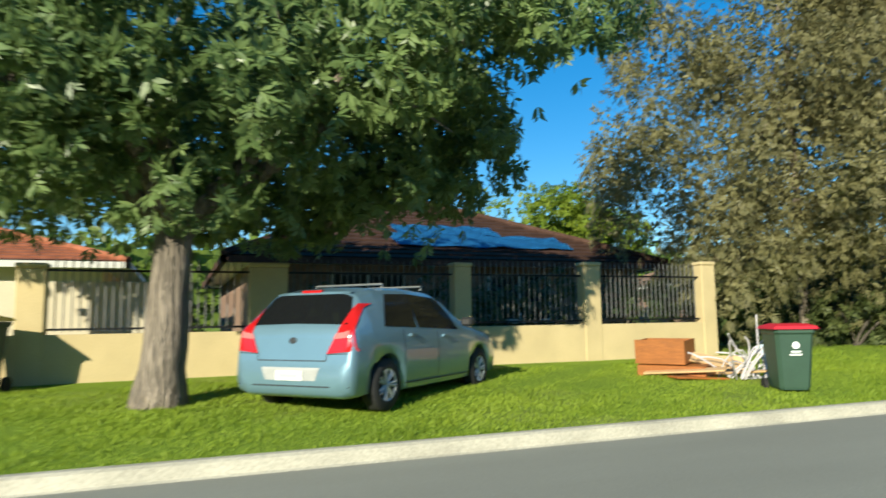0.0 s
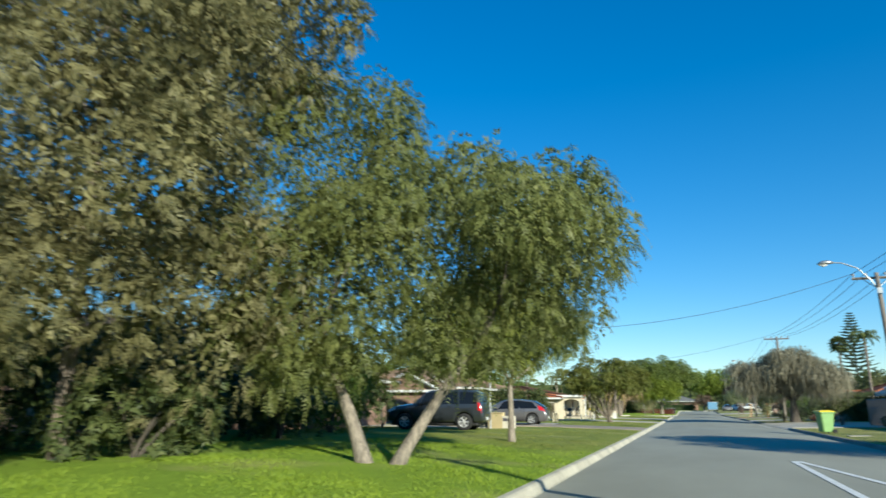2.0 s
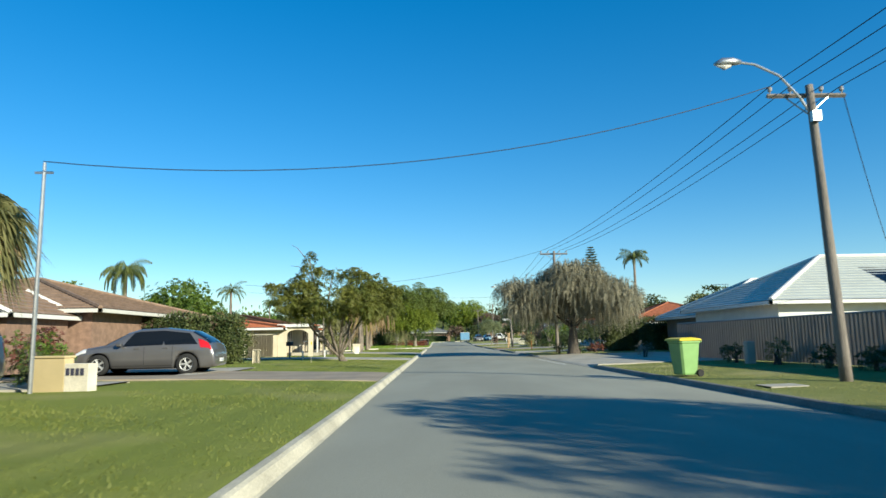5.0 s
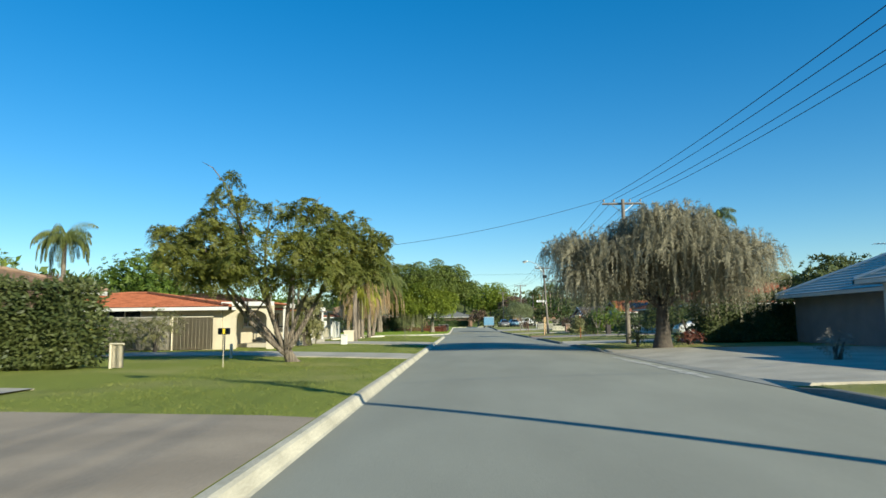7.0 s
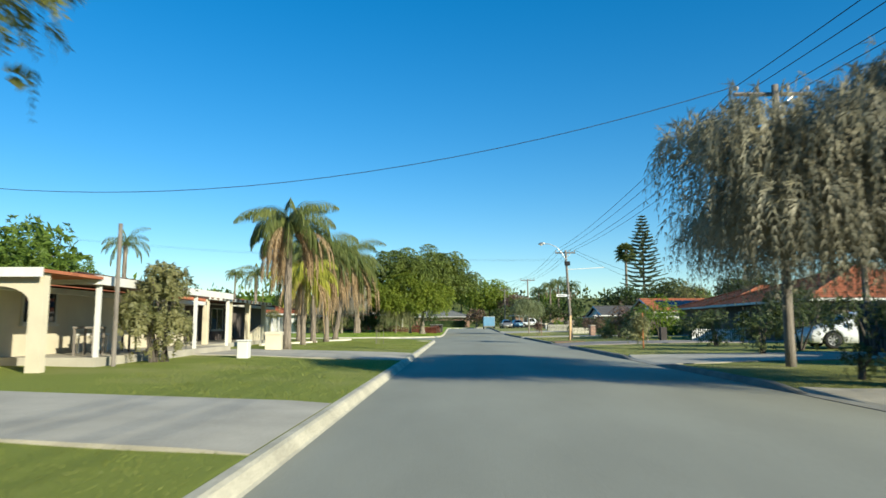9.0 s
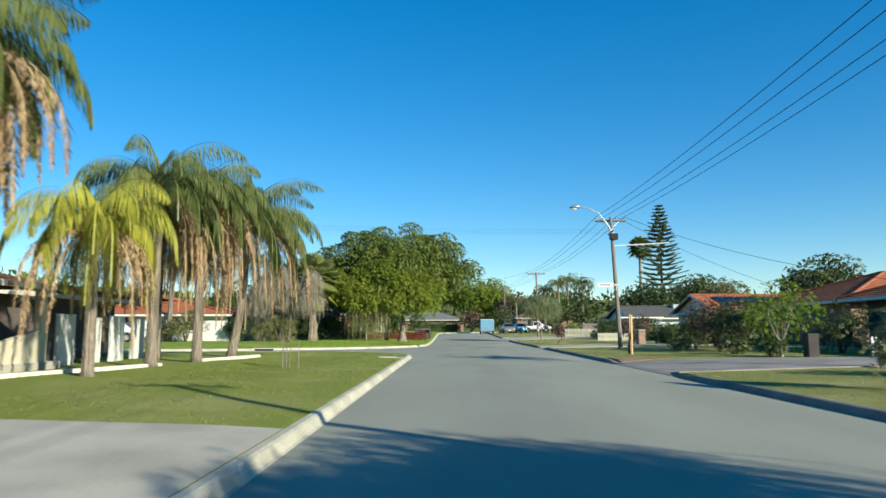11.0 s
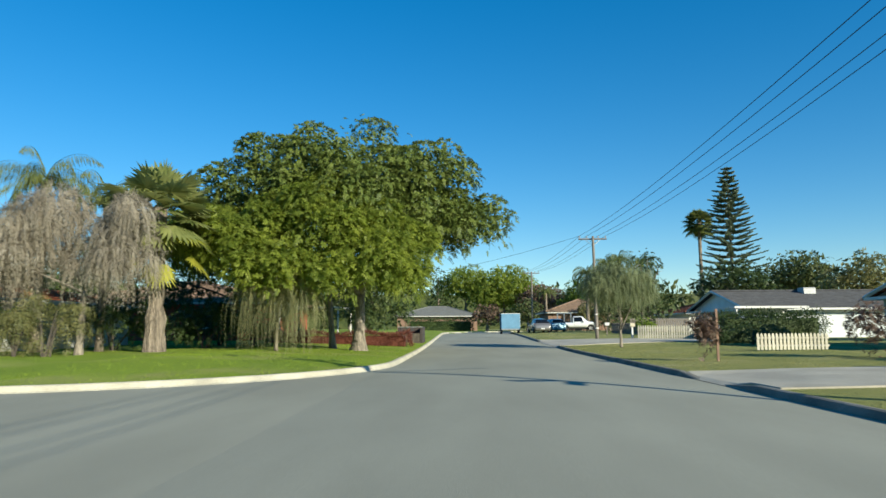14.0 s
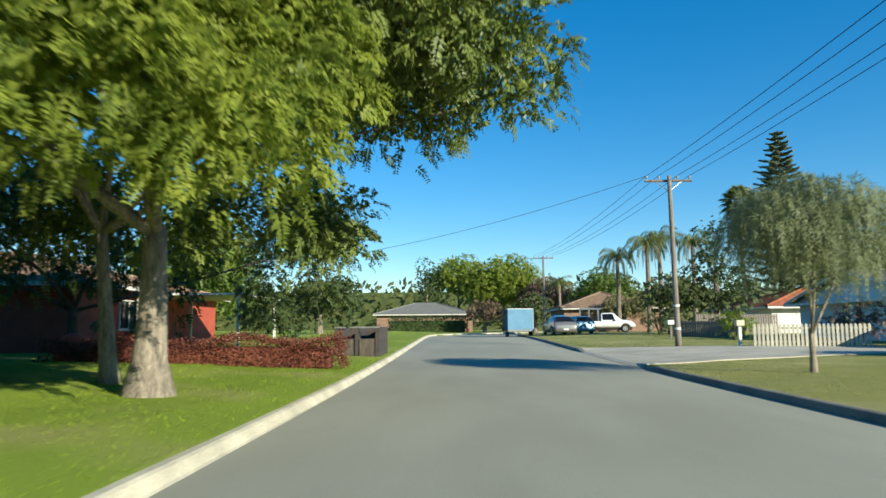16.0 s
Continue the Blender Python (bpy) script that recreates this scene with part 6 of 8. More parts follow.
M_SIGN = mat("white enamel sign", (0.8, 0.8, 0.78), 0.4, 0.05)

WX, WZ = -5.7, 0.37
wall = thing("boundary_wall", "cream rendered boundary wall with tall pillars and iron infill panels", "wall", Matrix.Translation((WX, 11.4, WZ)))
PIL = [(5.06, 5.46), (8.46, 9.1), (12.2, 12.55), (15.08, 15.48), (18.14, 18.52)]
part("plinth_wall", boxm(-.12, .12, 4.8 - 11.4, 18.52 - 11.4, -.35, .74, .01), M_CREAM, wall)
for i, (a, b) in enumerate(PIL):
    part("pillar", boxm(-.14, .14, a - 11.4, b - 11.4, -.35, 1.76 + .06 * i, .015), M_CREAM, wall)
    part("pillar_cap", boxm(-.16, .16, a - 11.42, b - 11.38, 1.76 + .06 * i, 1.84 + .06 * i, .02), M_CREAM, wall)
bar = bmesh.new()
tube(bar, [(0, 0, .78), (0, 0, 1.86), (0, 0, 1.96)], [.011, .011, .002], 5)
bar_me = bm_mesh("iron_bar", bar, M_BARS)
for (a0, a), (b, b1) in zip(PIL, PIL[1:]):
    n = int((b - a) / .115)
    for k in range(1, n):
        o = new("iron_bar", bar_me)
        o.parent = wall
        o.location = (0, a + (b - a) * k / n - 11.4, .03 * PIL.index((a0, a)))
    for z in (.8, 1.72):
        part("iron_rail", boxm(-.02, .02, a - 11.4, b - 11.4, z, z + .035), M_DARKM, wall)
# sheet fence and garden behind the first panel
thing("garden_wall", "pale cream rendered garden wall behind the iron panels", "wall", pose(-6.75, 5.0, lawn(-6.7, 5)), me=bm_mesh("garden_wall", boxm(-.06, .06, -3.2, 2.6, -.3, 1.6, .01), M_CREAM2))
for k, (x, y, h) in enumerate(((-6.9, 10.0, 1.5), (-6.8, 12.6, 1.9), (-7.0, 15.0, 1.9), (-6.9, 17.0, 1.8), (-7.2, 13.8, 1.7))):
    bush("bush", "dark garden shrub behind the iron panels", [(x, y, lawn(x, y) + h * .5, .7, 1.1, h * .55)], 150, 26, .14, .14, .06, L_DARK if k % 2 else L_HEDGE, 50 + k)
bush("bush", "dark creeper on the fence behind the wall", [(-6.5, 7.6, 1.4, .3, .7, .8)], 60, 26, .14, .13, .06, L_DARK, 58)

h1 = house("house", "brown tiled house behind the cream wall", -20.5, -9.2, 8.8, 19.2, .38, 2.3, 2.7, M_BRICKW, M_ROOF_BROWN, gutter=M_ROOF_BROWN, windows=(("+x", 11.5, .8, 1.8, 1.2), ("+x", 15.5, .8, 1.8, 1.2)))


def on_roof(x, y, lift):
    return (x, y, .38 + 2.28 + (-8.6 - x) * .432 + lift)


def tarp(x0, x1, y0, y1, seed):
    rng = random.Random(seed)
    bm = bmesh.new()
    n, m = 8, 14
    rows = [[bm.verts.new(on_roof(x0 + (x1 - x0) * i / n + rng.uniform(-.03, .03) * (i in (0, n)), y0 + (y1 - y0) * j / m, .085 + .02 * math.sin(j * 1.7 + i) + rng.uniform(0, .02))) for j in range(m + 1)] for i in range(n + 1)]
    for r0, r1 in zip(rows, rows[1:]):
        for j in range(m):
            bm.faces.new((r0[j], r0[j + 1], r1[j + 1], r1[j]))
    bmesh.ops.solidify(bm, geom=bm.faces[:], thickness=.012)
    return bm


tp = thing("tarpaulin", "bright blue tarpaulin sheets laid over a damaged tiled roof", "tarpaulin")
part("sheet", tarp(-9.35, -10.35, 12.3, 17.3, 1), M_TARP, tp)
part("sheet", tarp(-10.3, -11.15, 12.6, 15.6, 2), M_TARP, tp)

house("house", "white walled house with orange tiled roof", -24, -12, -9, 5.6, .38, 2.35, 2.0, M_CREAM2, M_ROOF_RED)


def wheelie_bin(label, m, body, lid, logo=True, group=""):
    ob = thing("wheelie_bin", label, "bin", m, group=group)
    bm = bmesh.new()
    rings = []
    for z, a, b in ((.06, .21, .24), (.1, .225, .25), (.9, .28, .33), (.93, .3, .36), (.98, .3, .36)):
        c = .05
        pts = [(a - c, -b), (a, -b + c), (a, b - c), (a - c, b), (-a + c, b), (-a, b - c), (-a, -b + c), (-a + c, -b)]
        rings.append([bm.verts.new((x, y, z)) for x, y in pts])
    for r0, r1 in zip(rings, rings[1:]):
        for k in range(8):
            bm.faces.new((r0[k], r0[(k + 1) % 8], r1[(k + 1) % 8], r1[k]))
    bm.faces.new(rings[0][::-1]), bm.faces.new(rings[-1])
    part("tub", bm, body, ob)
    bm = bmesh.new()
    top = [[bm.verts.new((x, y, z)) for x, y, z in ((s * .33, -.4, .985), (s * .33, .36, .985), (s * .3, .33, 1.03), (s * .22, .1, 1.07), (s * .22, -.25, 1.065), (s * .3, -.38, 1.03))] for s in (1, -1)]
    bm.faces.new(top[0]), bm.faces.new(top[1][::-1])
    for k in range(6):
        bm.faces.new((top[0][k], top[1][k], top[1][(k + 1) % 6], top[0][(k + 1) % 6]))
    bmesh.ops.recalc_face_normals(bm, faces=bm.faces[:])
    part("lid", bm, lid, ob)
    bm = bmesh.new()
    tube(bm, [(-.24, .4, .95), (.24, .4, .95)], [.018, .018], 6)
    part("handle", bm, body, ob)
    for s in (1, -1):
        bm = bmesh.new()
        tube(bm, [(s * .25, .27, .1), (s * .31, .27, .1)], [.1, .1], 14)
        part("wheel", bm, M_TYRE, ob)
    if logo:
        bm = bmesh.new()
        bmesh.ops.create_circle(bm, cap_ends=True, radius=.055, segments=16, matrix=Matrix.Translation((0, -.337, .74)) @ Matrix.Rotation(radians(86), 4, "X"))
        part("emblem", bm, M_SIGN, ob, "plain white round emblem")
        for k, w in enumerate((.07, .09)):
            part("print_bar", boxm(-w, w, -.335 + .012 * k, -.318 + .01 * k, .63 - .045 * k, .655 - .045 * k), M_SIGN, ob)
        part("lid_tag", boxm(-.262, -.255, -.12, -.03, .83, .85), M_SIGN, ob)
    return ob


wheelie_bin("dark green wheelie bin with bright red lid on the verge", pose(-1.12, 15.55, lawn(-1.12, 15.55) - .02, 0, 0, 62) @ Matrix.Scale(.92, 4), M_BINGREEN, M_RED)
wheelie_bin("dark wheelie bin with yellow lid near the cream wall", pose(-4.9, 4.75, lawn(-4.9, 4.8), 0, 0, 70), M_BINGREEN, M_YELLOW, False)

# discarded furniture beside the bin
JX, JY = -3.15, 15.1
jz = lawn(JX, JY)
ob = thing("drawer_box", "orange stained wooden drawer box discarded on the lawn", "box", pose(JX, JY, jz, 0, 3, -58))
part("front_board", boxm(.27, .3, -.45, .38, .22, .62, .005), M_ORANGEW, ob)
part("back_board", boxm(-.3, -.27, -.45, .38, .22, .6, .005), M_ORANGEW, ob)
part("side_board", boxm(-.27, .27, -.45, -.42, .22, .6, .005), M_ORANGEW, ob)
part("side_board", boxm(-.27, .27, .35, .38, .22, .6, .005), M_ORANGEW, ob)
part("base_board", boxm(-.27, .27, -.42, .35, .22, .24), M_PLY, ob)
part("plinth", boxm(-.28, .32, -.42, .7, -.03, .2, .005), M_ORANGEW, ob)
for k, (x, y, z, ln, w, rx, ry, rz, mt) in enumerate(((-4.0, 16.2, .4, 1.3, .2, 10, -4, 62, M_PLY), (-4.1, 16.8, .55, 1.0, .25, 35, 12, 95, M_PLY), (-3.7, 17.0, .36, 1.2, .16, 4, -6, 40, M_PLY), (-3.8, 16.3, .3, .9, .3, 0, 3, 110, M_ORANGEW), (-4.5, 17.4, .4, .8, .4, 60, 0, 80, M_PLY), (-3.4, 17.3, .3, 1.1, .05, 2, -8, 75, M_CHROME))):
    thing("timber_offcut" if mt is not M_CHROME else "metal_strip", "pale broken furniture board lying in the rubbish pile" if mt is M_PLY else "broken stained board lying in the rubbish pile" if mt is M_ORANGEW else "white metal strip lying in the rubbish pile", "board", pose(x + 1.35, y - 1.2, jz + z - .3, rx, ry, rz - 30), group="rubbish pile boards", me=bm_mesh("board", boxm(-ln / 2, ln / 2, -w / 2, w / 2, 0, .03, .004), mt))
thing("blue_board", "pale blue board leaning in the rubbish pile", "board", pose(-2.3, 16.75, jz - .03, 70, 0, 60), me=bm_mesh("blue_board", boxm(-.3, .3, 0, .55, 0, .03, .004), M_PALEBLUE))
rng = random.Random(5)
ob = thing("wire_rack", "tangled bent white wire clothes rack in a rubbish pile", "rack", pose(-2.2, 15.95, jz))
for k in range(26):
    a = Vector((rng.uniform(-.35, .35), rng.uniform(-.5, .5), .0))
    b = a + Vector((rng.uniform(-.5, .5), rng.uniform(-.6, .6), rng.uniform(.25, .75)))
    bm = bmesh.new()
    tube(bm, curve_pts(a, b, (rng.uniform(-.15, .15), rng.uniform(-.15, .15), .1), 5), [.013] * 6, 5)
    part("wire", bm, M_CHROME, ob)
bm = bmesh.new()
tube(bm, [(-.4, .6, 0), (-.42, .62, 1.0)], [.012, .012], 5)
part("wire", bm, M_CHROME, ob)

# dense shrubs below and behind the she-oak
for k, (x, y, z, rx, ry, rz, lm) in enumerate(((-8.0, 20.6, 1.5, 1.5, 1.6, 1.5, L_DARK), (-10.5, 23.5, 2.0, 2.4, 2.6, 2.2, L_DARK), (-10.2, 28.0, 1.7, 2.6, 2.2, 1.9, L_DARK), (-8.4, 31.5, 1.3, 1.7, 2.0, 1.3, L_DARK), (-6.9, 24.6, 1.0, 1.3, 1.6, 1.0, L_HEDGE), (-11.5, 33.0, 2.2, 2.6, 3, 2.2, L_HEDGE), (-9.6, 36.5, 1.4, 1.6, 1.8, 1.5, L_GREEN), (-14, 37.5, 2.2, 2.4, 3, 2.3, L_HEDGE), (-12.5, 41.5, 1.3, 1.6, 1.6, 1.3, L_GREEN), (-13.4, 45.2, 1.9, 1.2, 1.4, 1.8, L_DARK), (-12.4, 46.8, 1.3, .9, 1.0, 1.1, L_HEDGE), (-12.6, 43.8, 2.4, 1.2, 1.3, 1.2, L_HEDGE))):
    bush("bush", "dense shaded shrub under the trees" if lm is L_DARK else "green shrub beside the trees", [(x, y, z, rx, ry, rz)], int(130 * rx * ry), 26, .2, .22, .09, lm, 70 + k)
f = clumps([(-16.2, 19.8, 4.4, 2.8, 3.0, 1.9), (-16.8, 22.6, 4.0, 2.6, 2.6, 1.8)], 900, 26, .3, .3, .13, .3, 81)
tree("tree", "bright green leafy tree behind the roof", on(-16.4, 20.8), (-16.4, 20.8, 2.6), .16, [(-16, 19.8, 4.6), (-16.8, 22.4, 4.2)], M_BARK, f, L_BRIGHT, 82)

# ---- left side: house with parked vehicles ----
house("house", "tan tiled brick house behind parked cars", -24, -12.2, 60.5, 73, .38, 2.3, 1.8, M_BRICKW, M_ROOF_TAN, windows=(("-y", -15, .8, 1.6, 1.2),))
house("porch", "brick porch with white gable boards", -17.0, -13.0, 56.4, 60.2, .38, 2.0, 1.1, M_BRICKW, M_ROOF_TAN, hip=False, over=.35, gutter=M_WHITE, cat="porch")
house("house", "brick house with tiled roof half hidden by shrubs", -25, -14.5, 30, 52, .38, 2.4, 2.0, M_BRICKW, M_ROOF_TAN)
fan_palm("fan_palm", "low fan palm with hanging olive and tan skirt", on(-9.6, 49.6), 4.7, .26, 60, 1.05, 83, dead=14, stalk=.7, leafmat=L_WEEP, low=55, hang=.9, thin=.45)
fan_palm("fan_palm", "low fan palm with tan dead skirt", on(-11.2, 39.6), 2.6, .28, 22, 1.0, 84, dead=18, stalk=.9)
ob = thing("service_pole", "slim grey steel service pole beside a letterbox", "pole", pose(-6.95, 47.9, lawn(-7, 48)))
bm = bmesh.new()
tube(bm, [(0, 0, -.2), (0, 0, 4.0), (0, 0, 5.0)], [.05, .045, .035], 8)
part("post", bm, M_STEELP, ob)
part("bracket", boxm(-.2, .2, -.02, .02, 4.75, 4.8), M_STEELP, ob)
ob = thing("letterbox_wall", "cream block letterbox wall with stepped end", "letterbox", pose(-6.55, 48.4, lawn(-6.5, 48.4), 0, 0, -12))
part("wall_block", boxm(-.65, .15, -.14, .14, -.1, .72, .01), M_CREAM, ob)
part("wall_block", boxm(.15, .75, -.14, .14, -.1, .6, .01), M_LIME, ob)
part("cap", boxm(-.68, .17, -.17, .17, .72, .77, .01), M_CREAM, ob)
for k in range(4):
    part("number_bar", boxm(.2 + .12 * k, .28 + .12 * k, -.155, -.14, .35, .5), M_INK, ob)
for k, (x, y, r, h, lm) in enumerate(((-8.4, 50.6, .7, 1.3, L_GREEN), (-9.4, 52.0, .8, 1.5, L_RED), (-7.7, 49.6, .45, .7, L_HEDGE), (-10.2, 53.2, .9, 1.4, L_GREEN))):
    bush("bush", "leafy garden shrub between driveways" if lm is not L_RED else "reddish leaved garden shrub", [(x, y, lawn(x, y) + h * .5, r, r, h * .55)], int(160 * r), 24, .12, .13, .05, lm, 90 + k)
hedge("hedge", "tall clipped dark hedge with reddish tips", -15.5, -7.9, 65.1, 66.3, .35, 2.45, 16000, .17, .08, L_HEDGE, 95, .13)
bush("bush", "reddish new growth along the hedge top", [(-9.4, 65.5, 2.2, 1.4, .6, .5), (-12.5, 65.5, 2.2, 2.2, .6, .55)], 260, 24, .14, .16, .05, L_PURPLE, 96)
panel_fence("sheet_fence", "short end of pale ribbed fence beside the hedge", [(-7.15, 65.6), (-6.75, 65.5)], .62, M_CREAM2, step=.14)

# ---- left side: cream house with red roof ----
hc = house("house", "cream house with red tiled roof and side verandah", -24, -9.4, 79.8, 93.2, .38, 1.85, 1.0, M_CREAM2, M_ROOF_RED, ridge="x", gutter=M_WHITE, windows=(("+x", 83.6, .9, 1.5, 1.0), ("+x", 89, .9, 1.5, 1.0), ("-y", -14, .9, 1.6, 1.0)))
ob = thing("verandah", "shaded verandah with white posts and flat roof", "verandah", pose(-8.2, 86.5, .38))
part("roof_sheet", boxm(-1.2, 1.2, -4.4, 5.4, 1.98, 2.06), M_ROOF_TAN, ob)
part("fascia", boxm(1.2, 1.24, -4.4, 5.4, 1.86, 2.08), M_WHITE, ob)
part("fascia", boxm(-1.2, 1.2, -4.44, -4.4, 1.86, 2.08), M_WHITE, ob)
for y in (-4.2, -1.2, 2.0, 5.2):
    part("post", boxm(1.05, 1.15, y - .05, y + .05, -.2, 1.98), M_WHITE, ob)
part("deck", boxm(-1.2, 1.2, -4.4, 5.4, -.2, .08), M_CONC, ob)
for k, (x, y, w, d, h, mt) in enumerate(((-8.0, 83.6, .6, .6, .75, M_TIMBER), (-8.6, 84.9, .5, .9, .55, M_WHITE), (-8.3, 86.2, .5, .5, .85, M_TRIM))):
    ob = thing("outdoor_table" if k == 0 else "outdoor_bench" if k == 1 else "storage_tub", "small timber table on the verandah" if k == 0 else "white bench on the verandah" if k == 1 else "dark storage tub on the verandah", "furniture", pose(x, y, .46))
    part("top", boxm(-w / 2, w / 2, -d / 2, d / 2, h - .06, h, .01), mt, ob)
    for sx in (-1, 1):
        for sy in (-1, 1):
            part("leg", boxm(sx * w * .42 - .025, sx * w * .42 + .025, sy * d * .42 - .025, sy * d * .42 + .025, 0, h - .06), mt, ob)
bush("climber", "green climbing plant covering a trellis", [(-6.4, 83.9, 1.5, .9, 1.1, 1.25), (-6.2, 84.2, 2.3, .7, .9, .8)], 520, 26, .13, .17, .07, L_WEEP, 97, droop=.9)
ob = thing("service_pole", "slim grey timber service pole beside a climber", "pole", pose(-6.7, 82.4, .4))
bm = bmesh.new()
tube(bm, [(0, 0, -.2), (0, 0, 3.4)], [.06, .05], 8)
part("post", bm, M_TIMBER, ob)
panel_fence("sheet_fence", "cream ribbed sheet fence beside the house", [(-11.4, 79.0), (-9.5, 79.0)], 1.5, M_CREAM2, step=.16, depth=.005)
panel_fence("sheet_fence", "long pale ribbed sheet fence beside the house", [(-21.0, 78.6), (-11.5, 79.0)], 1.5, M_FENCEP, step=.2, depth=.006)
bush("bush", "sparse grey green shrub in front of the house", [(-11.3, 77.2, 1.25, 1.2, .9, 1.0)], 260, 24, .14, .12, .04, L_WEEP, 98)
bush("bush", "sparse garden shrub in front of the house", [(-13.4, 77.2, 1.05, 1.5, .9, .85)], 420, 24, .14, .12, .04, L_HEDGE, 99)
for x, y in ((-5.85, 70.9), (-5.45, 75.7)):
    thing("bollard", "short white timber bollard beside the driveway", "bollard", pose(x, y, lawn(x, y) - .02), group="white driveway bollards", me=bm_mesh("bollard", boxm(-.04, .04, -.04, .04, -.1, .5, .01), M_WHITE))
ob = thing("marker_stake", "thin yellow topped marker stake in the lawn", "stake", pose(-4.55, 66.5, lawn(-4.55, 66.5)))
part("stake", boxm(-.007, .007, -.007, .007, -.1, 1.35), M_CREAM2, ob)
part("marker", boxm(-.03, .03, -.012, .012, .88, 1.02), M_YELLOW, ob)
for x in (-15.1, -14.35):
    wheelie_bin("dark green wheelie bin with yellow lid beside a sheet fence", pose(x, 77.9, lawn(x, 77.9), 0, 0, 10), M_BINGREEN, M_YELLOW, False, "bins beside the sheet fence")
ARCH = [(-9.38, -.3), (-8.8, -.3), (-8.8, 1.35)] + [(-8.05 - .75 * math.cos(math.pi * k / 10), 1.35 + .35 * math.sin(math.pi * k / 10)) for k in range(1, 10)] + [(-7.3, 1.35), (-7.3, -.3), (-7.0, -.3), (-7.0, 1.98), (-9.38, 1.98)]
bm = bmesh.new()
front = [bm.verts.new((x, 0, z)) for x, z in ARCH]
back = [bm.verts.new((x, .22, z)) for x, z in ARCH]
bm.faces.new(front), bm.faces.new(back[::-1])
for k in range(len(ARCH)):
    bm.faces.new((front[k - 1], front[k], back[k], back[k - 1]))
bmesh.ops.recalc_face_normals(bm, faces=bm.faces[:])
bmesh.ops.triangulate(bm, faces=[f for f in bm.faces if len(f.verts) > 4])
arcade = thing("porch_arcade", "cream rendered porch wall with an arched opening", "porch", pose(0, 79.9, .38))
part("arch_wall", bm, M_CREAM2, arcade)
part("roof_sheet", boxm(-9.38, -6.9, -.2, 2.2, 1.98, 2.05), M_ROOF_RED, arcade)
part("fascia", boxm(-9.38, -6.9, -.24, -.2, 1.88, 2.08), M_WHITE, arcade)
ob = thing("letterbox", "white letterbox block on the lawn", "letterbox", pose(-4.8, 86.6, lawn(-4.8, 86.6)))
part("box", boxm(-.17, .17, -.17, .17, -.05, .52, .02), M_WHITE, ob)
part("lid", boxm(-.2, .2, -.2, .2, .52, .57, .02), M_WHITE, ob)
ob = thing("letterbox", "dark metal letterbox on a post", "letterbox", pose(-7.35, 74.4, lawn(-7.35, 74.4)))
part("post", boxm(-.04, .04, -.04, .04, -.1, .75), M_TIMBER, ob)
part("box", boxm(-.2, .2, -.14, .14, .75, 1.0, .02), M_TRIM, ob)

# ---- left side: verandah house among the palms ----
house("house", "house with shade-darkened walls and low brown roof among palms", -24, -11.6, 93.8, 112, .38, 2.1, 1.4, M_DARKW, M_ROOF_BROWN, windows=(("+x", 97.5, .6, 1.8, 1.2), ("+x", 103, .6, 1.8, 1.2)))
ob = thing("verandah", "front verandah with cream posts and white striped fascia", "verandah", pose(-10.2, 98.4, .38))
part("roof_sheet", boxm(-1.6, 1.5, -4.4, 5.0, 2.0, 2.07), M_ROOF_BROWN, ob)
part("fascia", boxm(1.5, 1.55, -4.4, 5.0, 1.95, 2.1), M_WHITE, ob)
for y in (-4.2, -1.25, 1.5, 4.3):
    part("post", boxm(1.2, 1.42, y - .12, y + .12, -.3, 2.0, .015), M_CREAM2, ob)
part("deck", boxm(-1.6, 1.5, -4.4, 5.0, -.3, .06), M_CONC, ob)
for k in range(14):
    part("fascia_block", boxm(1.55, 1.57, -4.3 + .68 * k, -4.05 + .68 * k, 1.97, 2.09), M_BRICKW, ob)
bm = bmesh.new()
v = [bm.verts.new(p) for p in ((1.2, 1.5, -.2), (1.2, 4.5, -.2), (1.2, 4.5, .95), (1.2, 1.5, .35), (1.4, 1.5, -.2), (1.4, 4.5, -.2), (1.4, 4.5, .95), (1.4, 1.5, .35))]
for q in ((0, 1, 2, 3), (7, 6, 5, 4), (0, 4, 5, 1), (1, 5, 6, 2), (2, 6, 7, 3), (3, 7, 4, 0)):
    bm.faces.new([v[i] for i in q])
part("sloping_wall", bm, M_CREAM2, ob)
ob = thing("letterbox_pillar", "cream rendered letterbox pillar beside the driveway", "letterbox", pose(-5.6, 92.95, lawn(-5.6, 93), 0, 0, 8))
part("pillar", boxm(-.32, .32, -.28, .28, -.1, .62, .01), M_CREAM2, ob)
part("cap", boxm(-.35, .35, -.31, .31, .62, .74, .01), M_CREAM2, ob)
part("slot", boxm(.3, .355, -.12, .12, .66, .69), M_TRIM, ob)
fen = thing("slab_fence", "row of white rendered fence panels behind palms", "fence", pose(-9.2, 104, .38))
for k in range(4):
    part("panel", boxm(-.06, .06, k * 1.5, k * 1.5 + .85, -.2, 1.35 - .08 * (k % 2), .01), M_WHITE, fen)
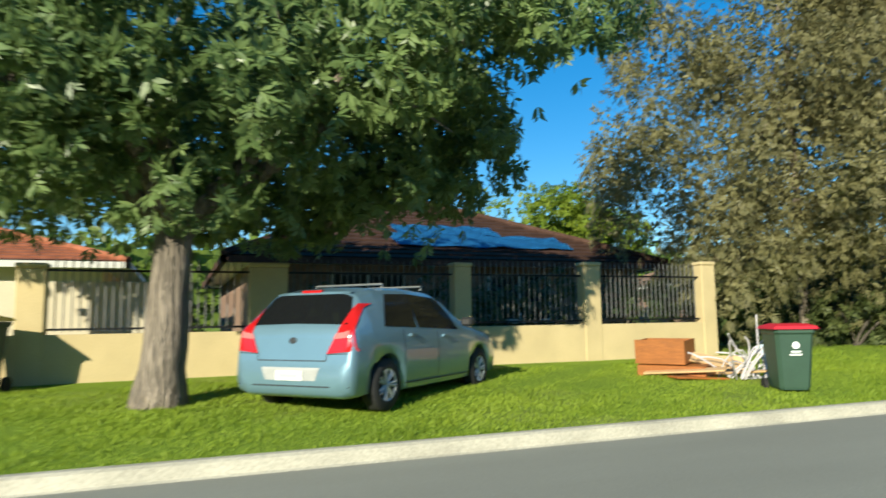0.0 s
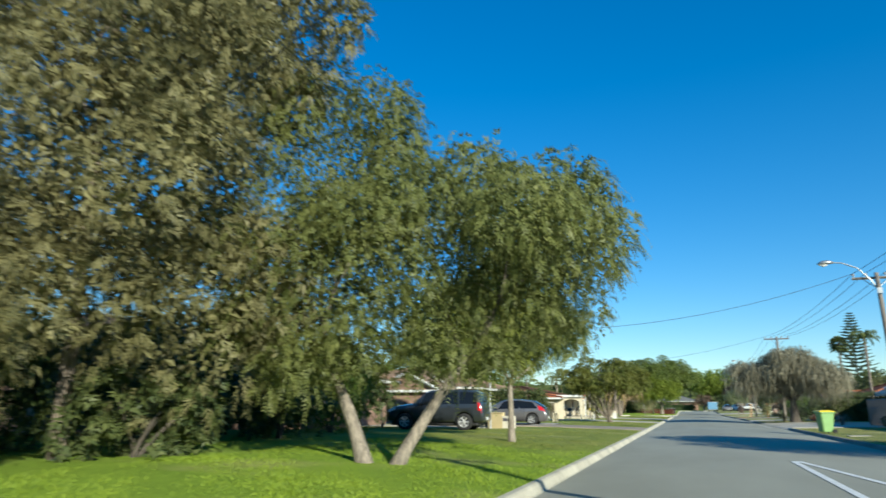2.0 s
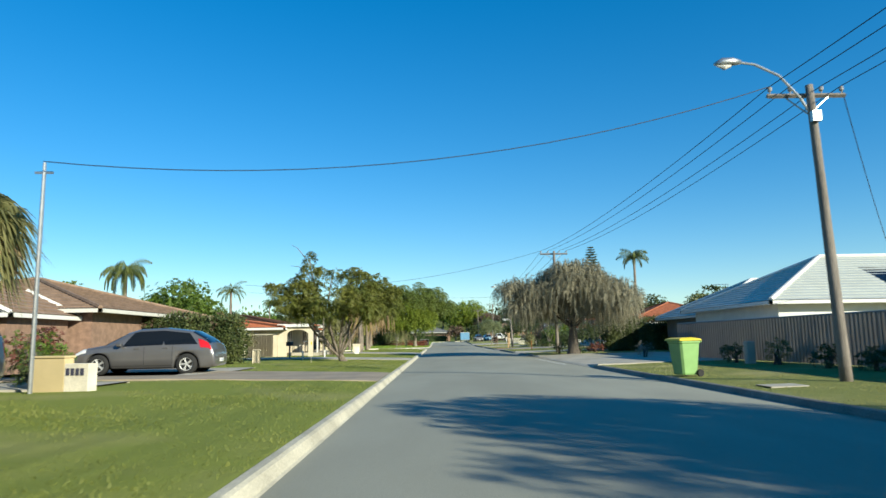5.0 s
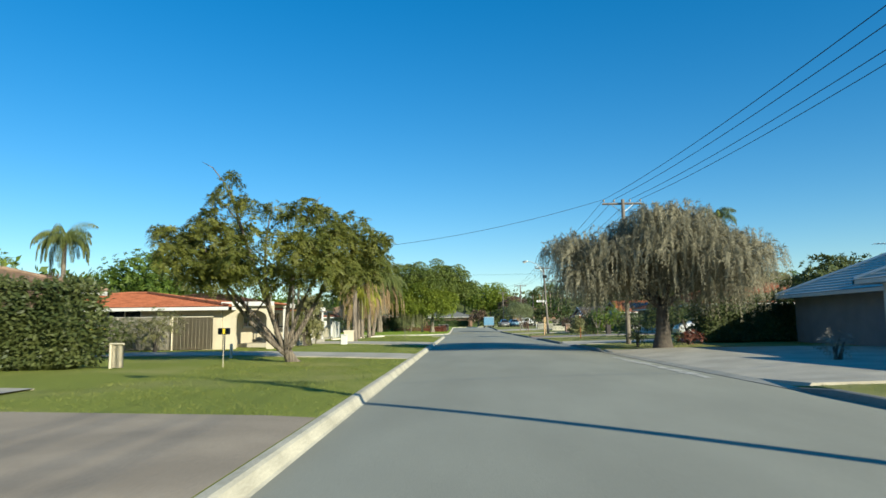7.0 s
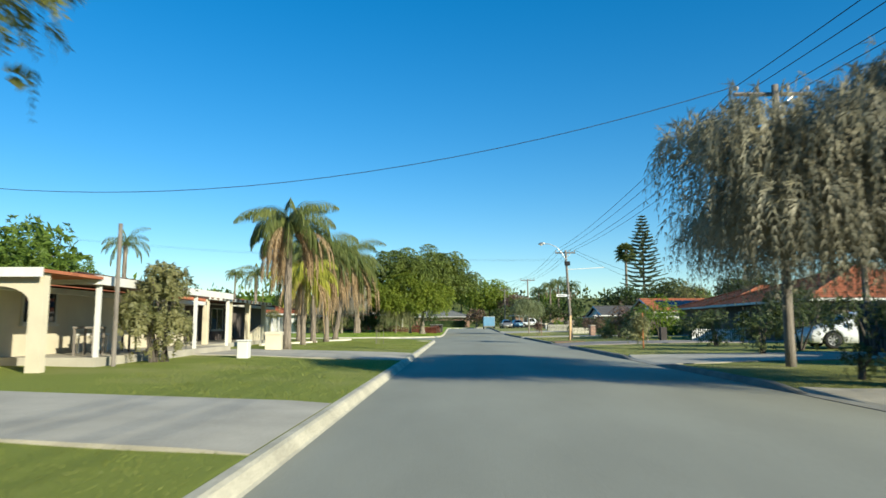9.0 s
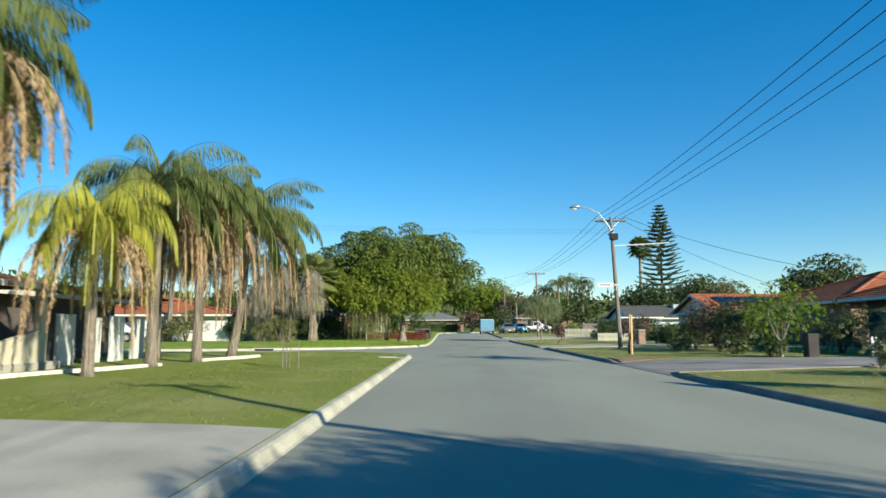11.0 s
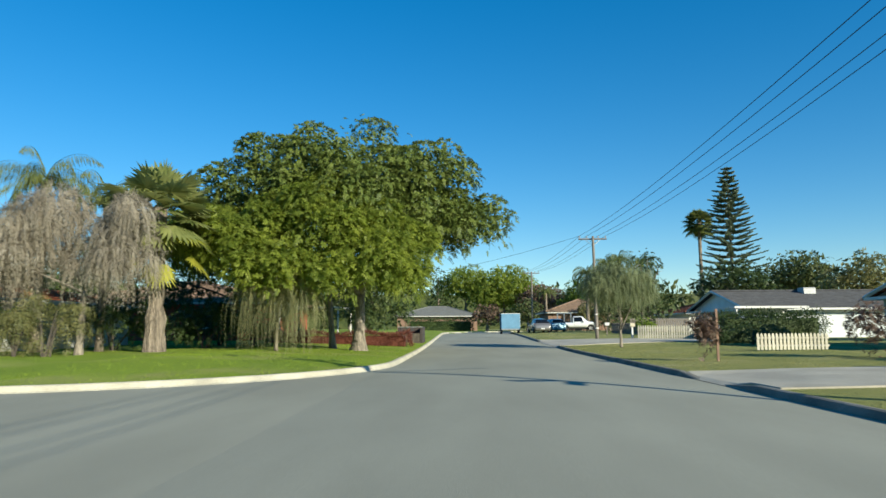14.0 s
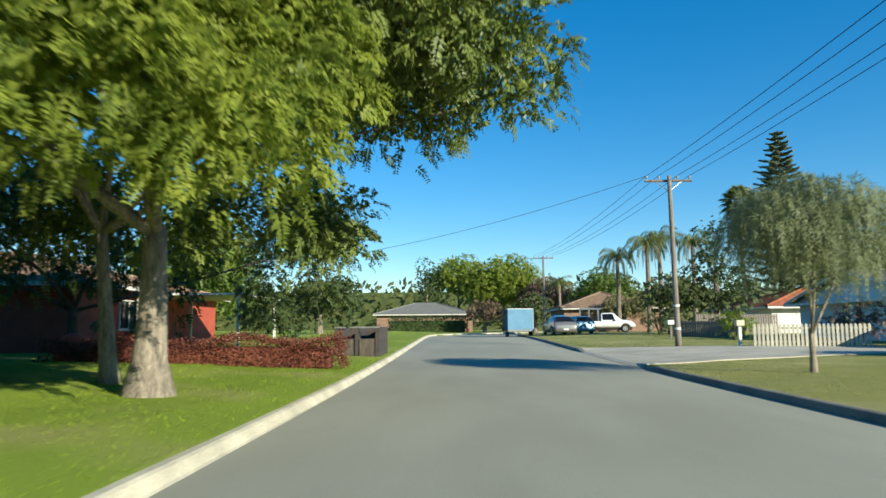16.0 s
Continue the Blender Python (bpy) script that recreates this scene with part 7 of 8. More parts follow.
for pts in (((-7.8, 98.6), (-7.0, 101.4), (-6.2, 104.0)), ((-6.1, 106.4), (-5.3, 110.6))):
    for (x0, y0), (x1, y1) in zip(pts, pts[1:]):
        n = 5
        for k in range(n):
            a, b = (x0 + (x1 - x0) * k / n, y0 + (y1 - y0) * k / n), (x0 + (x1 - x0) * (k + .93) / n, y0 + (y1 - y0) * (k + .93) / n)
            m = Matrix.Translation((a[0], a[1], lawn(*a))) @ Matrix.Rotation(math.atan2(b[1] - a[1], b[0] - a[0]), 4, "Z")
            thing("edging_block", "pale limestone garden edging block on the lawn", "edging", m, group="garden edging", me=bm_mesh("edging_block", boxm(0, math.dist(a, b), -.1, .1, -.1, .1, .02), M_LIME))
ob = thing("sapling", "thin staked sapling on the lawn", "sapling", pose(-2.7, 104.5, lawn(-2.7, 104.5)))
for k in range(3):
    bm = bmesh.new()
    tube(bm, [(.28 * math.cos(2.1 * k), .28 * math.sin(2.1 * k), -.1), (.26 * math.cos(2.1 * k), .26 * math.sin(2.1 * k), .8)], [.014, .012], 5)
    part("stake", bm, M_TIMBER, ob)
bm = bmesh.new()
tube(bm, [(0, 0, -.1), (.03, 0, .5), (-.02, .02, 1.1)], [.016, .012, .005], 6)
part("stem", bm, M_BARK, ob)
part("foliage", quads_mesh("foliage", clumps([(0, 0, .85, .18, .18, .4)], 24, 16, .08, .1, .03, .3, 101), L_WEEP), None, ob)
car("sedan_car", "white sedan parked in front of the corner house", pose(-23.0, 134.4, lawn(-23, 134.4), 0, 0, 187), SEDAN, (-1.35, 1.4), .32, 1.8, P_WHITE, [(-1.15, -.45, .25, .05), (-.38, .62, -.16, .1)], (-1.6, -1.12, 1.9, 1.7), (.63, 1.27, 1.7, 2.0), ((-2.3, -2.0, 4.3, 6.4), (1.95, 2.25, 4.3, 6.5)))

# ---- left side: beyond the side street ----
house("house", "white house with orange tiled roof on the corner", -32, -15.5, 137.6, 150, .38, 2.1, 1.7, M_WHITE, M_ROOF_RED, gutter=M_WHITE, windows=(("-y", -19, .8, 2.0, 1.1), ("-y", -24, .8, 2.0, 1.1)))
for k, (x, y, r, h, lm) in enumerate(((-17.5, 134.5, 1.6, 2.2, L_WEEP), (-19.2, 134.9, 1.2, 1.7, L_HEDGE), (-14.0, 137.2, 1.5, 2.0, L_DARK), (-11.8, 141.5, 1.8, 2.4, L_DARK), (-9.0, 144.0, 1.6, 2.0, L_DARK), (-10.0, 148.5, 1.8, 2.2, L_DARK), (-7.8, 147.0, 1.2, 1.6, L_DARK))):
    bush("bush", "dense dark shrub in tree shade" if lm is L_DARK else "green shrub beside the corner house", [(x, y, lawn(x, y) + h * .5, r, r, h * .55)], int(260 * r * r), 26, .16, .13, .05, lm, 110 + k)
dr = thing("drain", "dark stormwater black of the drain's unlit inside in the kerb", "drain", pose(-9.3, 125.75, 0, 0, 0, 7))
# solid near-black block stands in for the shade inside the drain
part("opening", boxm(-.55, .55, -.12, .06, .02, .115), M_DRAIN, dr)
part("lintel", boxm(-.65, .65, -.1, .25, .115, .17, .01), M_KERB, dr)
hedge("hedge", "low clipped dark red hedge beside the road", -8.6, -.6, 152.3, 153.3, .25, 1.02, 15000, .085, .035, L_RED, 120, .05)
bay = thing("bin_bay", "grey brown block bin bay beside the road", "bin bay", pose(-1.0, 160.3, lawn(-1, 160)))
for b in (boxm(-.9, -.75, -1.3, 1.6, -.2, 1.05), boxm(.6, .75, -1.3, 1.6, -.2, 1.05), boxm(-.75, .6, 1.45, 1.6, -.2, 1.05)):
    part("wall_panel", b, M_GREYBR, bay)
part("divider", boxm(-.15, -.02, -1.3, 1.45, -.2, 1.0), M_GREYBR, bay)
part("gate_panel", boxm(-.72, -.2, -1.3, -1.24, -.1, .62), M_BARK_DARK, bay)
part("gate_panel", boxm(.02, .57, -1.3, -1.24, -.1, .62), M_BARK_DARK, bay)
part("rail", boxm(-.9, .75, -1.34, -1.3, 1.0, 1.06), M_STEELP, bay)
bush("bush", "small dark red shrub beside the bin bay", [(.0 - 1.0, 164.0, .9, .6, .6, .5)], 70, 20, .1, .1, .04, L_RED, 121)
house("house", "red walled house in the shade of the jacaranda", -24, -11, 158, 172, .5, 2.5, 1.8, M_REDWALL, M_ROOF_TAN, windows=(("-y", -15, .8, 1.8, 1.2), ("+x", 162, .8, 1.6, 1.2)))
ob = thing("carport", "white posted carport beside the red house", "carport", pose(-8.5, 165, .5))
part("roof_sheet", boxm(-2.4, 2.2, -3, 3, 2.2, 2.28), M_WHITE, ob)
for x in (-2.2, 2.0):
    for y in (-2.8, 2.8):
        part("post", boxm(x - .05, x + .05, y - .05, y + .05, -.3, 2.2), M_WHITE, ob)
thing("ball_finial", "round red garden ball on the lawn", "ornament", pose(-8.2, 153.2, .5), me=bm_mesh("ball_finial", (lambda b: (bmesh.ops.create_icosphere(b, subdivisions=3, radius=.4, matrix=Matrix.Translation((0, 0, .3))), b)[1])(bmesh.new()), M_REDWALL, True))

# ---- right side: steel roofed house behind a sheet fence ----
hr = house("house", "white house with pale steel hip roof and dark solar panels", 16.6, 36, 62.8, 72.3, .4, 2.3, 2.45, M_WHITE, M_ROOF_METAL, ridge="x", gutter=M_WHITE)
sp = thing("solar_array", "dark solar panels on a pale steel roof", "solar panels")
for k in range(9):
    x = 22.3 + k * 1.03
    bm = bmesh.new()
    for j in range(2):
        f0, f1 = .3 + .33 * j, .61 + .33 * j
        y0, z0 = 62.2 + 5.7 * f0, .4 + 2.28 + 2.47 * f0
        y1, z1 = 62.2 + 5.7 * f1, .4 + 2.28 + 2.47 * f1
        v = [bm.verts.new(q) for q in ((x, y0, z0 + .12), (x + 1.0, y0, z0 + .12), (x + 1.0, y1, z1 + .12), (x, y1, z1 + .12))]
        bm.faces.new(v)
    bmesh.ops.solidify(bm, geom=bm.faces[:], thickness=.04)
    part("panel", bm, M_SOLAR, sp)
house("house", "grey house with ribbed steel roof beside the wide driveway", 18.0, 31, 72.9, 81.4, .4, 2.1, 2.3, M_SHADEWALL, M_ROOF_METAL, ridge="x", gutter=M_WHITE)
ob = thing("antenna", "thin television antenna on a roof", "antenna", pose(21.5, 79.0, 3.6))
bm = bmesh.new()
tube(bm, [(0, 0, -.4), (0, 0, 1.1)], [.02, .015], 6)
part("mast", bm, M_STEELP, ob)
bm = bmesh.new()
tube(bm, [(-1.0, 0, 1.08), (.1, 0, 1.1)], [.015, .015], 5)
for k in range(5):
    tube(bm, [(-.9 + .2 * k, -.3, 1.08), (-.9 + .2 * k, .3, 1.08)], [.008, .008], 4)
part("aerial", bm, M_STEELP, ob)
panel_fence("sheet_fence", "grey brown ribbed steel fence along the verge", [(14.5, 50.4), (13.4, 66.4)], 1.6, M_CBOND)
panel_fence("sheet_fence", "ribbed steel fence beside the driveway, darkened for shade", [(17.0, 84.0), (16.6, 91.0)], 1.8, M_CBONDB)
house("garage", "grey rendered garage with dark tiled roof", 15.2, 21, 43.2, 49.9, .36, 1.8, .9, M_GREYWALL, M_ROOF_GREY, over=.25, cat="garage")
for k, (x, y, r, h, lm) in enumerate(((13.4, 51.6, .45, .6, L_HEDGE), (13.2, 53.4, .5, .7, L_DARK), (13.1, 56.2, .4, .9, L_WEEP), (12.9, 59, .5, .8, L_HEDGE), (14.4, 46.5, .8, 1.4, L_DARK))):
    bush("bush", "low shrub in front of the steel fence", [(x, y, lawn(x, y) + h * .45, r, r, h * .5)], int(170 * r), 22, .1, .12, .045, lm, 130 + k)
pst = thing("meter_post", "small pale concrete post beside the fence", "post", pose(12.9, 57.8, lawn(13, 58)), me=bm_mesh("meter_post", boxm(-.15, .15, -.15, .15, -.1, .8, .03), M_CONC))
lift = thing("boom_lift", "small aerial work platform rising behind the fence", "lift", pose(17.2, 53.0, .4))
bm = bmesh.new()
tube(bm, [(-.4, 0, 0), (-.5, .1, 1.3), (-.2, 0, 2.3)], [.12, .09, .07], 6)
part("boom", bm, M_TRIM, lift)
for a, b in (((-.2, -.4, 2.0), (-.2, -.4, 2.8)), ((.7, -.4, 2.0), (.7, -.4, 2.8)), ((.7, .4, 2.0), (.7, .4, 2.8)), ((-.2, .4, 2.0), (-.2, .4, 2.8)), ((-.2, -.4, 2.8), (.7, -.4, 2.8)), ((-.2, -.4, 2.4), (.7, -.4, 2.4)), ((-.2, .4, 2.8), (.7, .4, 2.8)), ((-.2, -.4, 2.8), (-.2, .4, 2.8)), ((.7, -.4, 2.8), (.7, .4, 2.8))):
    bm = bmesh.new()
    tube(bm, [a, b], [.022, .022], 5)
    part("guard_rail", bm, M_STEELP, lift)
part("platform", boxm(-.2, .7, -.4, .4, 1.95, 2.02), M_STEELP, lift)
part("chassis", boxm(-.9, .9, -.6, .6, .1, .6, .05), M_TRIM, lift)
wheelie_bin("light green wheelie bin with yellow lid beside the kerb", pose(8.5, 52.2, lawn(8.5, 52), 0, 0, -70), M_BINLIME, M_YELLOW, False)
thing("litter", "scrap of white litter on the grass", "litter", pose(10.2, 45.5, lawn(10.2, 45.5) + .01, 8, 5, 30), me=bm_mesh("litter", boxm(-.12, .12, -.08, .08, 0, .05, .02), M_WHITE))
slab("inspection_cover", (8.6, 9.4, 47.6, 48.3, 47.6, 48.3), M_CONC, "pale concrete cover in the verge")
bush("bush", "small bare grey shrub in the driveway bed", [(11.9, 66.9, .65, .42, .42, .4)], 60, 18, .1, .16, .02, L_GREYWILLOW, 140)
bush("bush", "low pink red shrub beside the willow", [(12.6, 80.6, .55, .75, .6, .28)], 110, 20, .1, .12, .04, L_RED, 141)
bush("bush", "round clipped shrub beside the willow", [(9.9, 79.6, .55, .42, .42, .36)], 90, 20, .07, .08, .035, L_HEDGE, 142)
bush("bush", "ground cover beside the willow trunk", [(11.2, 79.6, .5, .7, .5, .3)], 90, 20, .08, .1, .035, L_DARK, 143)
hedge("hedge", "tall dense dark hedge beside the driveway", 13.9, 18.6, 81.8, 83.6, .35, 2.35, 9000, .16, .07, L_HEDGE, 144)
for k, (x, y, r, h, lm, n) in enumerate(((14.4, 99.0, 1.1, 1.7, L_HEDGE, "dark garden shrub"), (15.2, 92.6, 1.5, 2.4, L_HEDGE, "leafy green garden shrub"), (12.6, 90.0, .9, 1.6, L_HEDGE, "dark low garden shrub"), (17.0, 96.5, 1.5, 2.5, L_HEDGE, "tall green garden shrub"), (15.0, 87.6, 1.3, 2.2, L_HEDGE, "dark rounded garden shrub"))):
    bush("bush", n + " behind the willow", [(x, y, lawn(x, y) + h * .5, r, r, h * .55)], int(190 * r * r), 24, .15, .15, .06, lm, 145 + k)
car("wagon_car", "white wagon parked in a driveway behind the willow", pose(18.6, 94.4, lawn(18, 94) + .03, 0, 0, 175), WAGON, (-1.4, 1.4), .34, 1.83, P_WHITE, [(-1.75, -.7, .28, .05), (-.62, .65, -.2, .1)], (-2.12, -1.52, 1.9, 1.75), (.63, 1.27, 1.7, 2.0), ((-2.2, -1.85, 4.4, 6.2), (1.8, 2.15, 4.4, 6.4)))

M_BLUEW = mat("pale blue grey wall paint", (0.7, 0.73, 0.73), 0.8, 0.12, 1.5, 40, 0.2)
M_FENCEW = mat("weathered cream fence paint", (0.6, 0.56, 0.44), 0.85, 0.3, 3, 40, 0.3, piece=0.15)
# ---- right side: tiled houses ----
house("house", "house with shade-darkened walls, brown red tiled roof and deep eaves", 22.2, 34, 104.4, 117.8, .4, 2.35, 2.3, M_DARKW, M_ROOF_RED, over=.9, gutter=M_WHITE, windows=(("-x", 107, .6, 2.0, 1.2), ("-x", 114, .6, 1.8, 1.2)))
house("house", "brick house with orange red tiled hip roof", 24.5, 36, 123.0, 135.0, .4, 2.5, 2.0, M_BRICKW, M_ROOF_RED, gutter=M_WHITE, windows=(("-y", 28, .7, 1.8, 1.2),))
picket_fence("white scalloped picket fence in front of a house with deep eaves", [(16.7, 108.8), (20.4, 109.6)], .75, gap=.09)
ob = thing("staked_sapling", "leafy sapling tied to a brown timber stake", "sapling", pose(10.45, 97.4, lawn(10.4, 97.4)))
part("stake", boxm(-.03, .03, -.03, .03, -.2, 1.65), M_ORANGEW, ob)
part("foliage", quads_mesh("foliage", clumps([(-.25, .1, .8, .58, .5, .75), (-.15, .1, 1.2, .4, .4, .4)], 420, 22, .12, .12, .045, .2, 150, each=6), L_STRAND), None, ob)
for k, (x, y, r, h, lm, n) in enumerate(((16.2, 114.0, 1.5, 3.0, L_BRIGHT, "bright green shrub"), (15.4, 116.6, 1.4, 2.3, L_DARK, "dark green garden shrub"), (15.6, 118.9, 1.7, 2.9, L_PURPLE, "purple flowering shrub"), (18.6, 114.0, 1.6, 2.1, L_HEDGE, "tall dark shrub"), (15.0, 121.0, 1.1, 1.6, L_HEDGE, "dark garden shrub"), (13.9, 113.6, .6, .8, L_HEDGE, "low dark shrub"), (17.4, 124.4, 1.5, 2.4, L_HEDGE, "dark garden shrub"), (14.0, 110.6, .5, .9, L_DARK, "small dark shrub"), (16.1, 136.2, 1.2, 2.1, L_PURPLE, "reddish brown shrub"), (17.2, 133.4, 1.3, 1.3, L_DARK, "low dark shrub"), (18.6, 121.6, 1.8, 2.4, L_GREEN, "tall green shrub"), (13.4, 119.0, .5, .6, L_WEEP, "low garden plant"))):
    bush("bush", n + " beside a house", [(x, y, lawn(x, y) + h * .5, r, r, h * .55)], int(170 * r * r) + 50, 24, .15, .15, .06, lm, 160 + k)
f = clumps([(14.4, 110.4, 2.0, .9, .9, .6)], 70, 20, .12, .12, .05, .3, 171, each=5)
tree("small_tree", "small tree with pale bare branches", on(14.3, 110.4), (14.3, 110.4, .9), .07, [(13.8, 110.2, 2), (14.9, 110.6, 2.1), (14.4, 110.9, 2.3)], M_BARK_PALE, f, L_GREEN, 172)
thing("garden_block", "square grey concrete planter block", "planter", pose(15.2, 110.0, lawn(15.2, 110)), me=bm_mesh("garden_block", boxm(-.2, .2, -.2, .2, -.1, .85, .02), M_GREYBR))
hw = house("house", "white house with red tiled gable roof and solar panels", 23.5, 35, 139.2, 148.6, .4, 2.3, 1.5, M_WHITE, M_ROOF_RED, ridge="x", hip=False, gutter=M_WHITE, windows=(("-x", 144, .8, 1.0, 1.1), ("-y", 27, .8, 2.2, 1.1)))
sp = thing("solar_array", "dark solar panels on a red tiled roof", "solar panels")
for k in range(9):
    x = 24.4 + k * 1.05
    bm = bmesh.new()
    y0, y1 = 140.2, 143.0
    zz = lambda y: .4 + 2.28 + 1.52 * (y - 138.6) / 5.3 + .12
    v = [bm.verts.new(q) for q in ((x, y0, zz(y0)), (x + 1.0, y0, zz(y0)), (x + 1.0, y1, zz(y1)), (x, y1, zz(y1)))]
    bm.faces.new(v)
    bmesh.ops.solidify(bm, geom=bm.faces[:], thickness=.04)
    part("panel", bm, M_SOLAR, sp)
hedge("hedge", "dense dark hedge in front of a white house", 16.4, 23.0, 129.8, 131.2, .35, 1.4, 8000, .14, .06, L_DARK, 175)
# brick letterbox, brick by brick
lb = thing("letterbox", "faded brick letterbox pillar with pale cap on the verge", "letterbox", pose(14.6, 130.0, lawn(14.6, 130), 0, 0, 10))
bk = bm_mesh("brick", boxm(-.112, .112, -.052, .052, 0, .074, .004), M_BRICKP)
for row in range(11):
    for k in range(4):
        o = new("brick", bk)
        o.parent = lb
        sx, sy = ((-.115, -.17), (.115, -.17), (-.115, .17), (.115, .17))[k]
        o.location = (sx + (.05 if row % 2 else -.01), sy, row * .086 - .02)
    for k in range(2):
        o = new("brick", bk)
        o.parent = lb
        o.matrix_local = Matrix.Translation(((-.17, .17)[k], 0, row * .086 - .02)) @ Matrix.Rotation(radians(90), 4, "Z")
part("mortar", boxm(-.19, .19, -.19, .19, -.1, .92), M_CONC, lb)
part("cap", boxm(-.26, .26, -.26, .26, .92, 1.0, .02), M_CONC, lb)
for x, y, h in ((10.35, 116.7, 1.8), (10.05, 115.3, 1.75)):
    thing("tree_stake", "pale timber tree stake in the verge", "stake", pose(x, y, lawn(x, y), 0, 1, 20), group="tree stakes", me=bm_mesh("tree_stake", boxm(-.035, .035, -.035, .035, -.2, h, .005), M_PLY))
bush("sapling", "thin bare sapling between stakes", [(10.2, 116.0, 1.0, .1, .1, .7)], 14, 12, .06, .09, .03, L_WEEP, 176)
picket_fence("low white scalloped picket fence beside a driveway", [(14.6, 142.6), (17.6, 142.8)], .72, w=.1, gap=.06, material=M_FENCEW)
picket_fence("white scalloped picket fence in front of a white house", [(14.9, 162.6), (18.9, 161.4)], .95, w=.1, gap=.06, material=M_FENCEW)
picket_fence("weathered timber picket fence behind the verge", [(16.2, 177.0), (18.8, 172.6)], 1.0, w=.1, gap=.03, material=M_TIMBER)
picket_fence("tall weathered timber fence behind the verge", [(18.6, 179.6), (24.6, 181.0)], 1.4, w=.14, gap=.05, material=M_TIMBER)
house("house", "white house with dark grey tiled roof and carport", 23.4, 37, 164.4, 175.6, .5, 2.1, 1.5, M_BLUEW, M_ROOF_GREY, ridge="x", hip=False, gutter=M_WHITE, windows=(("-x", 169.6, .8, .5, 1.4), ("-x", 170.8, .8, .5, 1.4)))
ob = thing("carport", "flat white carport in front of a dark roofed house", "carport", pose(21.4, 163.4, .5))
part("roof_sheet", boxm(-.4, 4.6, -2.6, .7, 2.0, 2.14), M_WHITE, ob)
for x in (-.2, 4.3):
    for y in (-2.4, .5):
        part("post", boxm(x - .05, x + .05, y - .05, y + .05, -.2, 2.0), M_WHITE, ob)
hedge("hedge", "dark clipped hedge beside the picket fence", 17.4, 23.2, 153.6, 155.0, .4, 1.95, 8000, .14, .06, L_DARK, 178)
bush("bush", "rounded dark shrub in front of the carport", [(17.7, 150.6, .85, 2.1, 1.2, .65)], 520, 24, .12, .13, .05, L_DARK, 179)
for k, (x, y, r, h, lm, n) in enumerate(((16.6, 181.0, 1.3, 1.7, L_DARK, "dark rounded shrub"), (17.4, 170.6, 1.0, 1.5, L_BRIGHT, "bright green shrub"), (18.8, 176.0, 1.2, 1.6, L_HEDGE, "dark shrub"), (19.6, 163.6, 1.3, 1.9, L_PURPLE, "brown leaved shrub"))):
    bush("bush", n + " beside a timber fence", [(x, y, lawn(x, y) + h * .5, r, r, h * .55)], int(150 * r * r), 24, .15, .16, .06, lm, 340 + k)
ob = thing("staked_sapling", "dry brown sapling with red brown stake", "sapling", pose(10.6, 136.3, lawn(10.6, 136)))
part("stake", boxm(-.035, .035, -.035, .035, -.2, 1.65), M_BRICKW, ob)
part("foliage", quads_mesh("foliage", foliage([(-.38, .1, .85, .34, .34, .8)], 300, 5, .2, .12, .04, .3, 180), L_PURPLE), None, ob)
car("wagon_car", "pale car parked under the carport", pose(21.4, 160.0, .52, 0, 0, 180), WAGON, (-1.4, 1.4), .34, 1.83, P_LIGHT, [(-1.75, -.7, .28, .05), (-.62, .65, -.2, .1)], (-2.12, -1.52, 1.9, 1.75), (.63, 1.27, 1.7, 2.0), ((-2.2, -1.85, 4.4, 6.2), (1.8, 2.15, 4.4, 6.4)))
ob = thing("letterbox", "small white letterbox on a post", "letterbox", pose(15.15, 174.3, lawn(15.1, 174)))
part("post", boxm(-.04, .04, -.04, .04, -.1, .8), M_TIMBER, ob)
part("box", boxm(-.2, .2, -.14, .14, .78, 1.05, .02), M_WHITE, ob)
ob = thing("letterbox", "pale letterbox on the end of the picket fence", "letterbox", pose(14.7, 163.6, lawn(14.7, 163.6)))
part("post", boxm(-.06, .06, -.06, .06, -.1, .85), M_WHITE, ob)
part("box", boxm(-.18, .18, -.14, .14, .85, 1.1, .02), M_CREAM2, ob)
house("house", "house with red tiled roof behind a timber fence", 25.6, 36, 184, 195, .5, 2.2, 1.6, M_WHITE, M_ROOF_RED, gutter=M_WHITE)
house("house", "small brick house near the bend", 14, 24, 206, 216, .9, 2.4, 1.9, M_BRICKW, M_ROOF_TAN)
ob = thing("roof_cooler", "boxy evaporative cooler on a tiled roof", "cooler", pose(30.2, 169.3, 3.7))
part("case", boxm(-.5, .5, -.5, .5, -.2, .65, .05), M_GREYWALL, ob)
for k in range(4):
    part("louvre", boxm(-.46, .46, -.52, -.5, .02 + .14 * k, .1 + .14 * k), M_STEELP, ob)
# street name sign
ob = thing("street_sign", "white street name blade fixed to the power pole", "sign", pose(11.1, 122.25, 3.72, 0, 0, 0))
part("blade", boxm(-.95, -.08, -.015, .015, -.1, .1, .004), M_SIGN, ob)
for k in range(6):
    part("print_bar", boxm(-.82 + .1 * k, -.75 + .1 * k, -.022, -.015, -.045, .045), M_INK, ob)
part("clamp", boxm(-.08, .16, -.05, .05, -.06, .06), M_STEELP, ob)
ob = thing("street_sign", "second street name blade fixed to the power pole", "sign", pose(11.15, 122.3, 3.5, 0, 0, 80))
part("blade", boxm(-.75, -.08, -.015, .015, -.1, .1, .004), M_SIGN, ob)
part("clamp", boxm(-.08, .1, -.05, .05, -.06, .06), M_STEELP, ob)

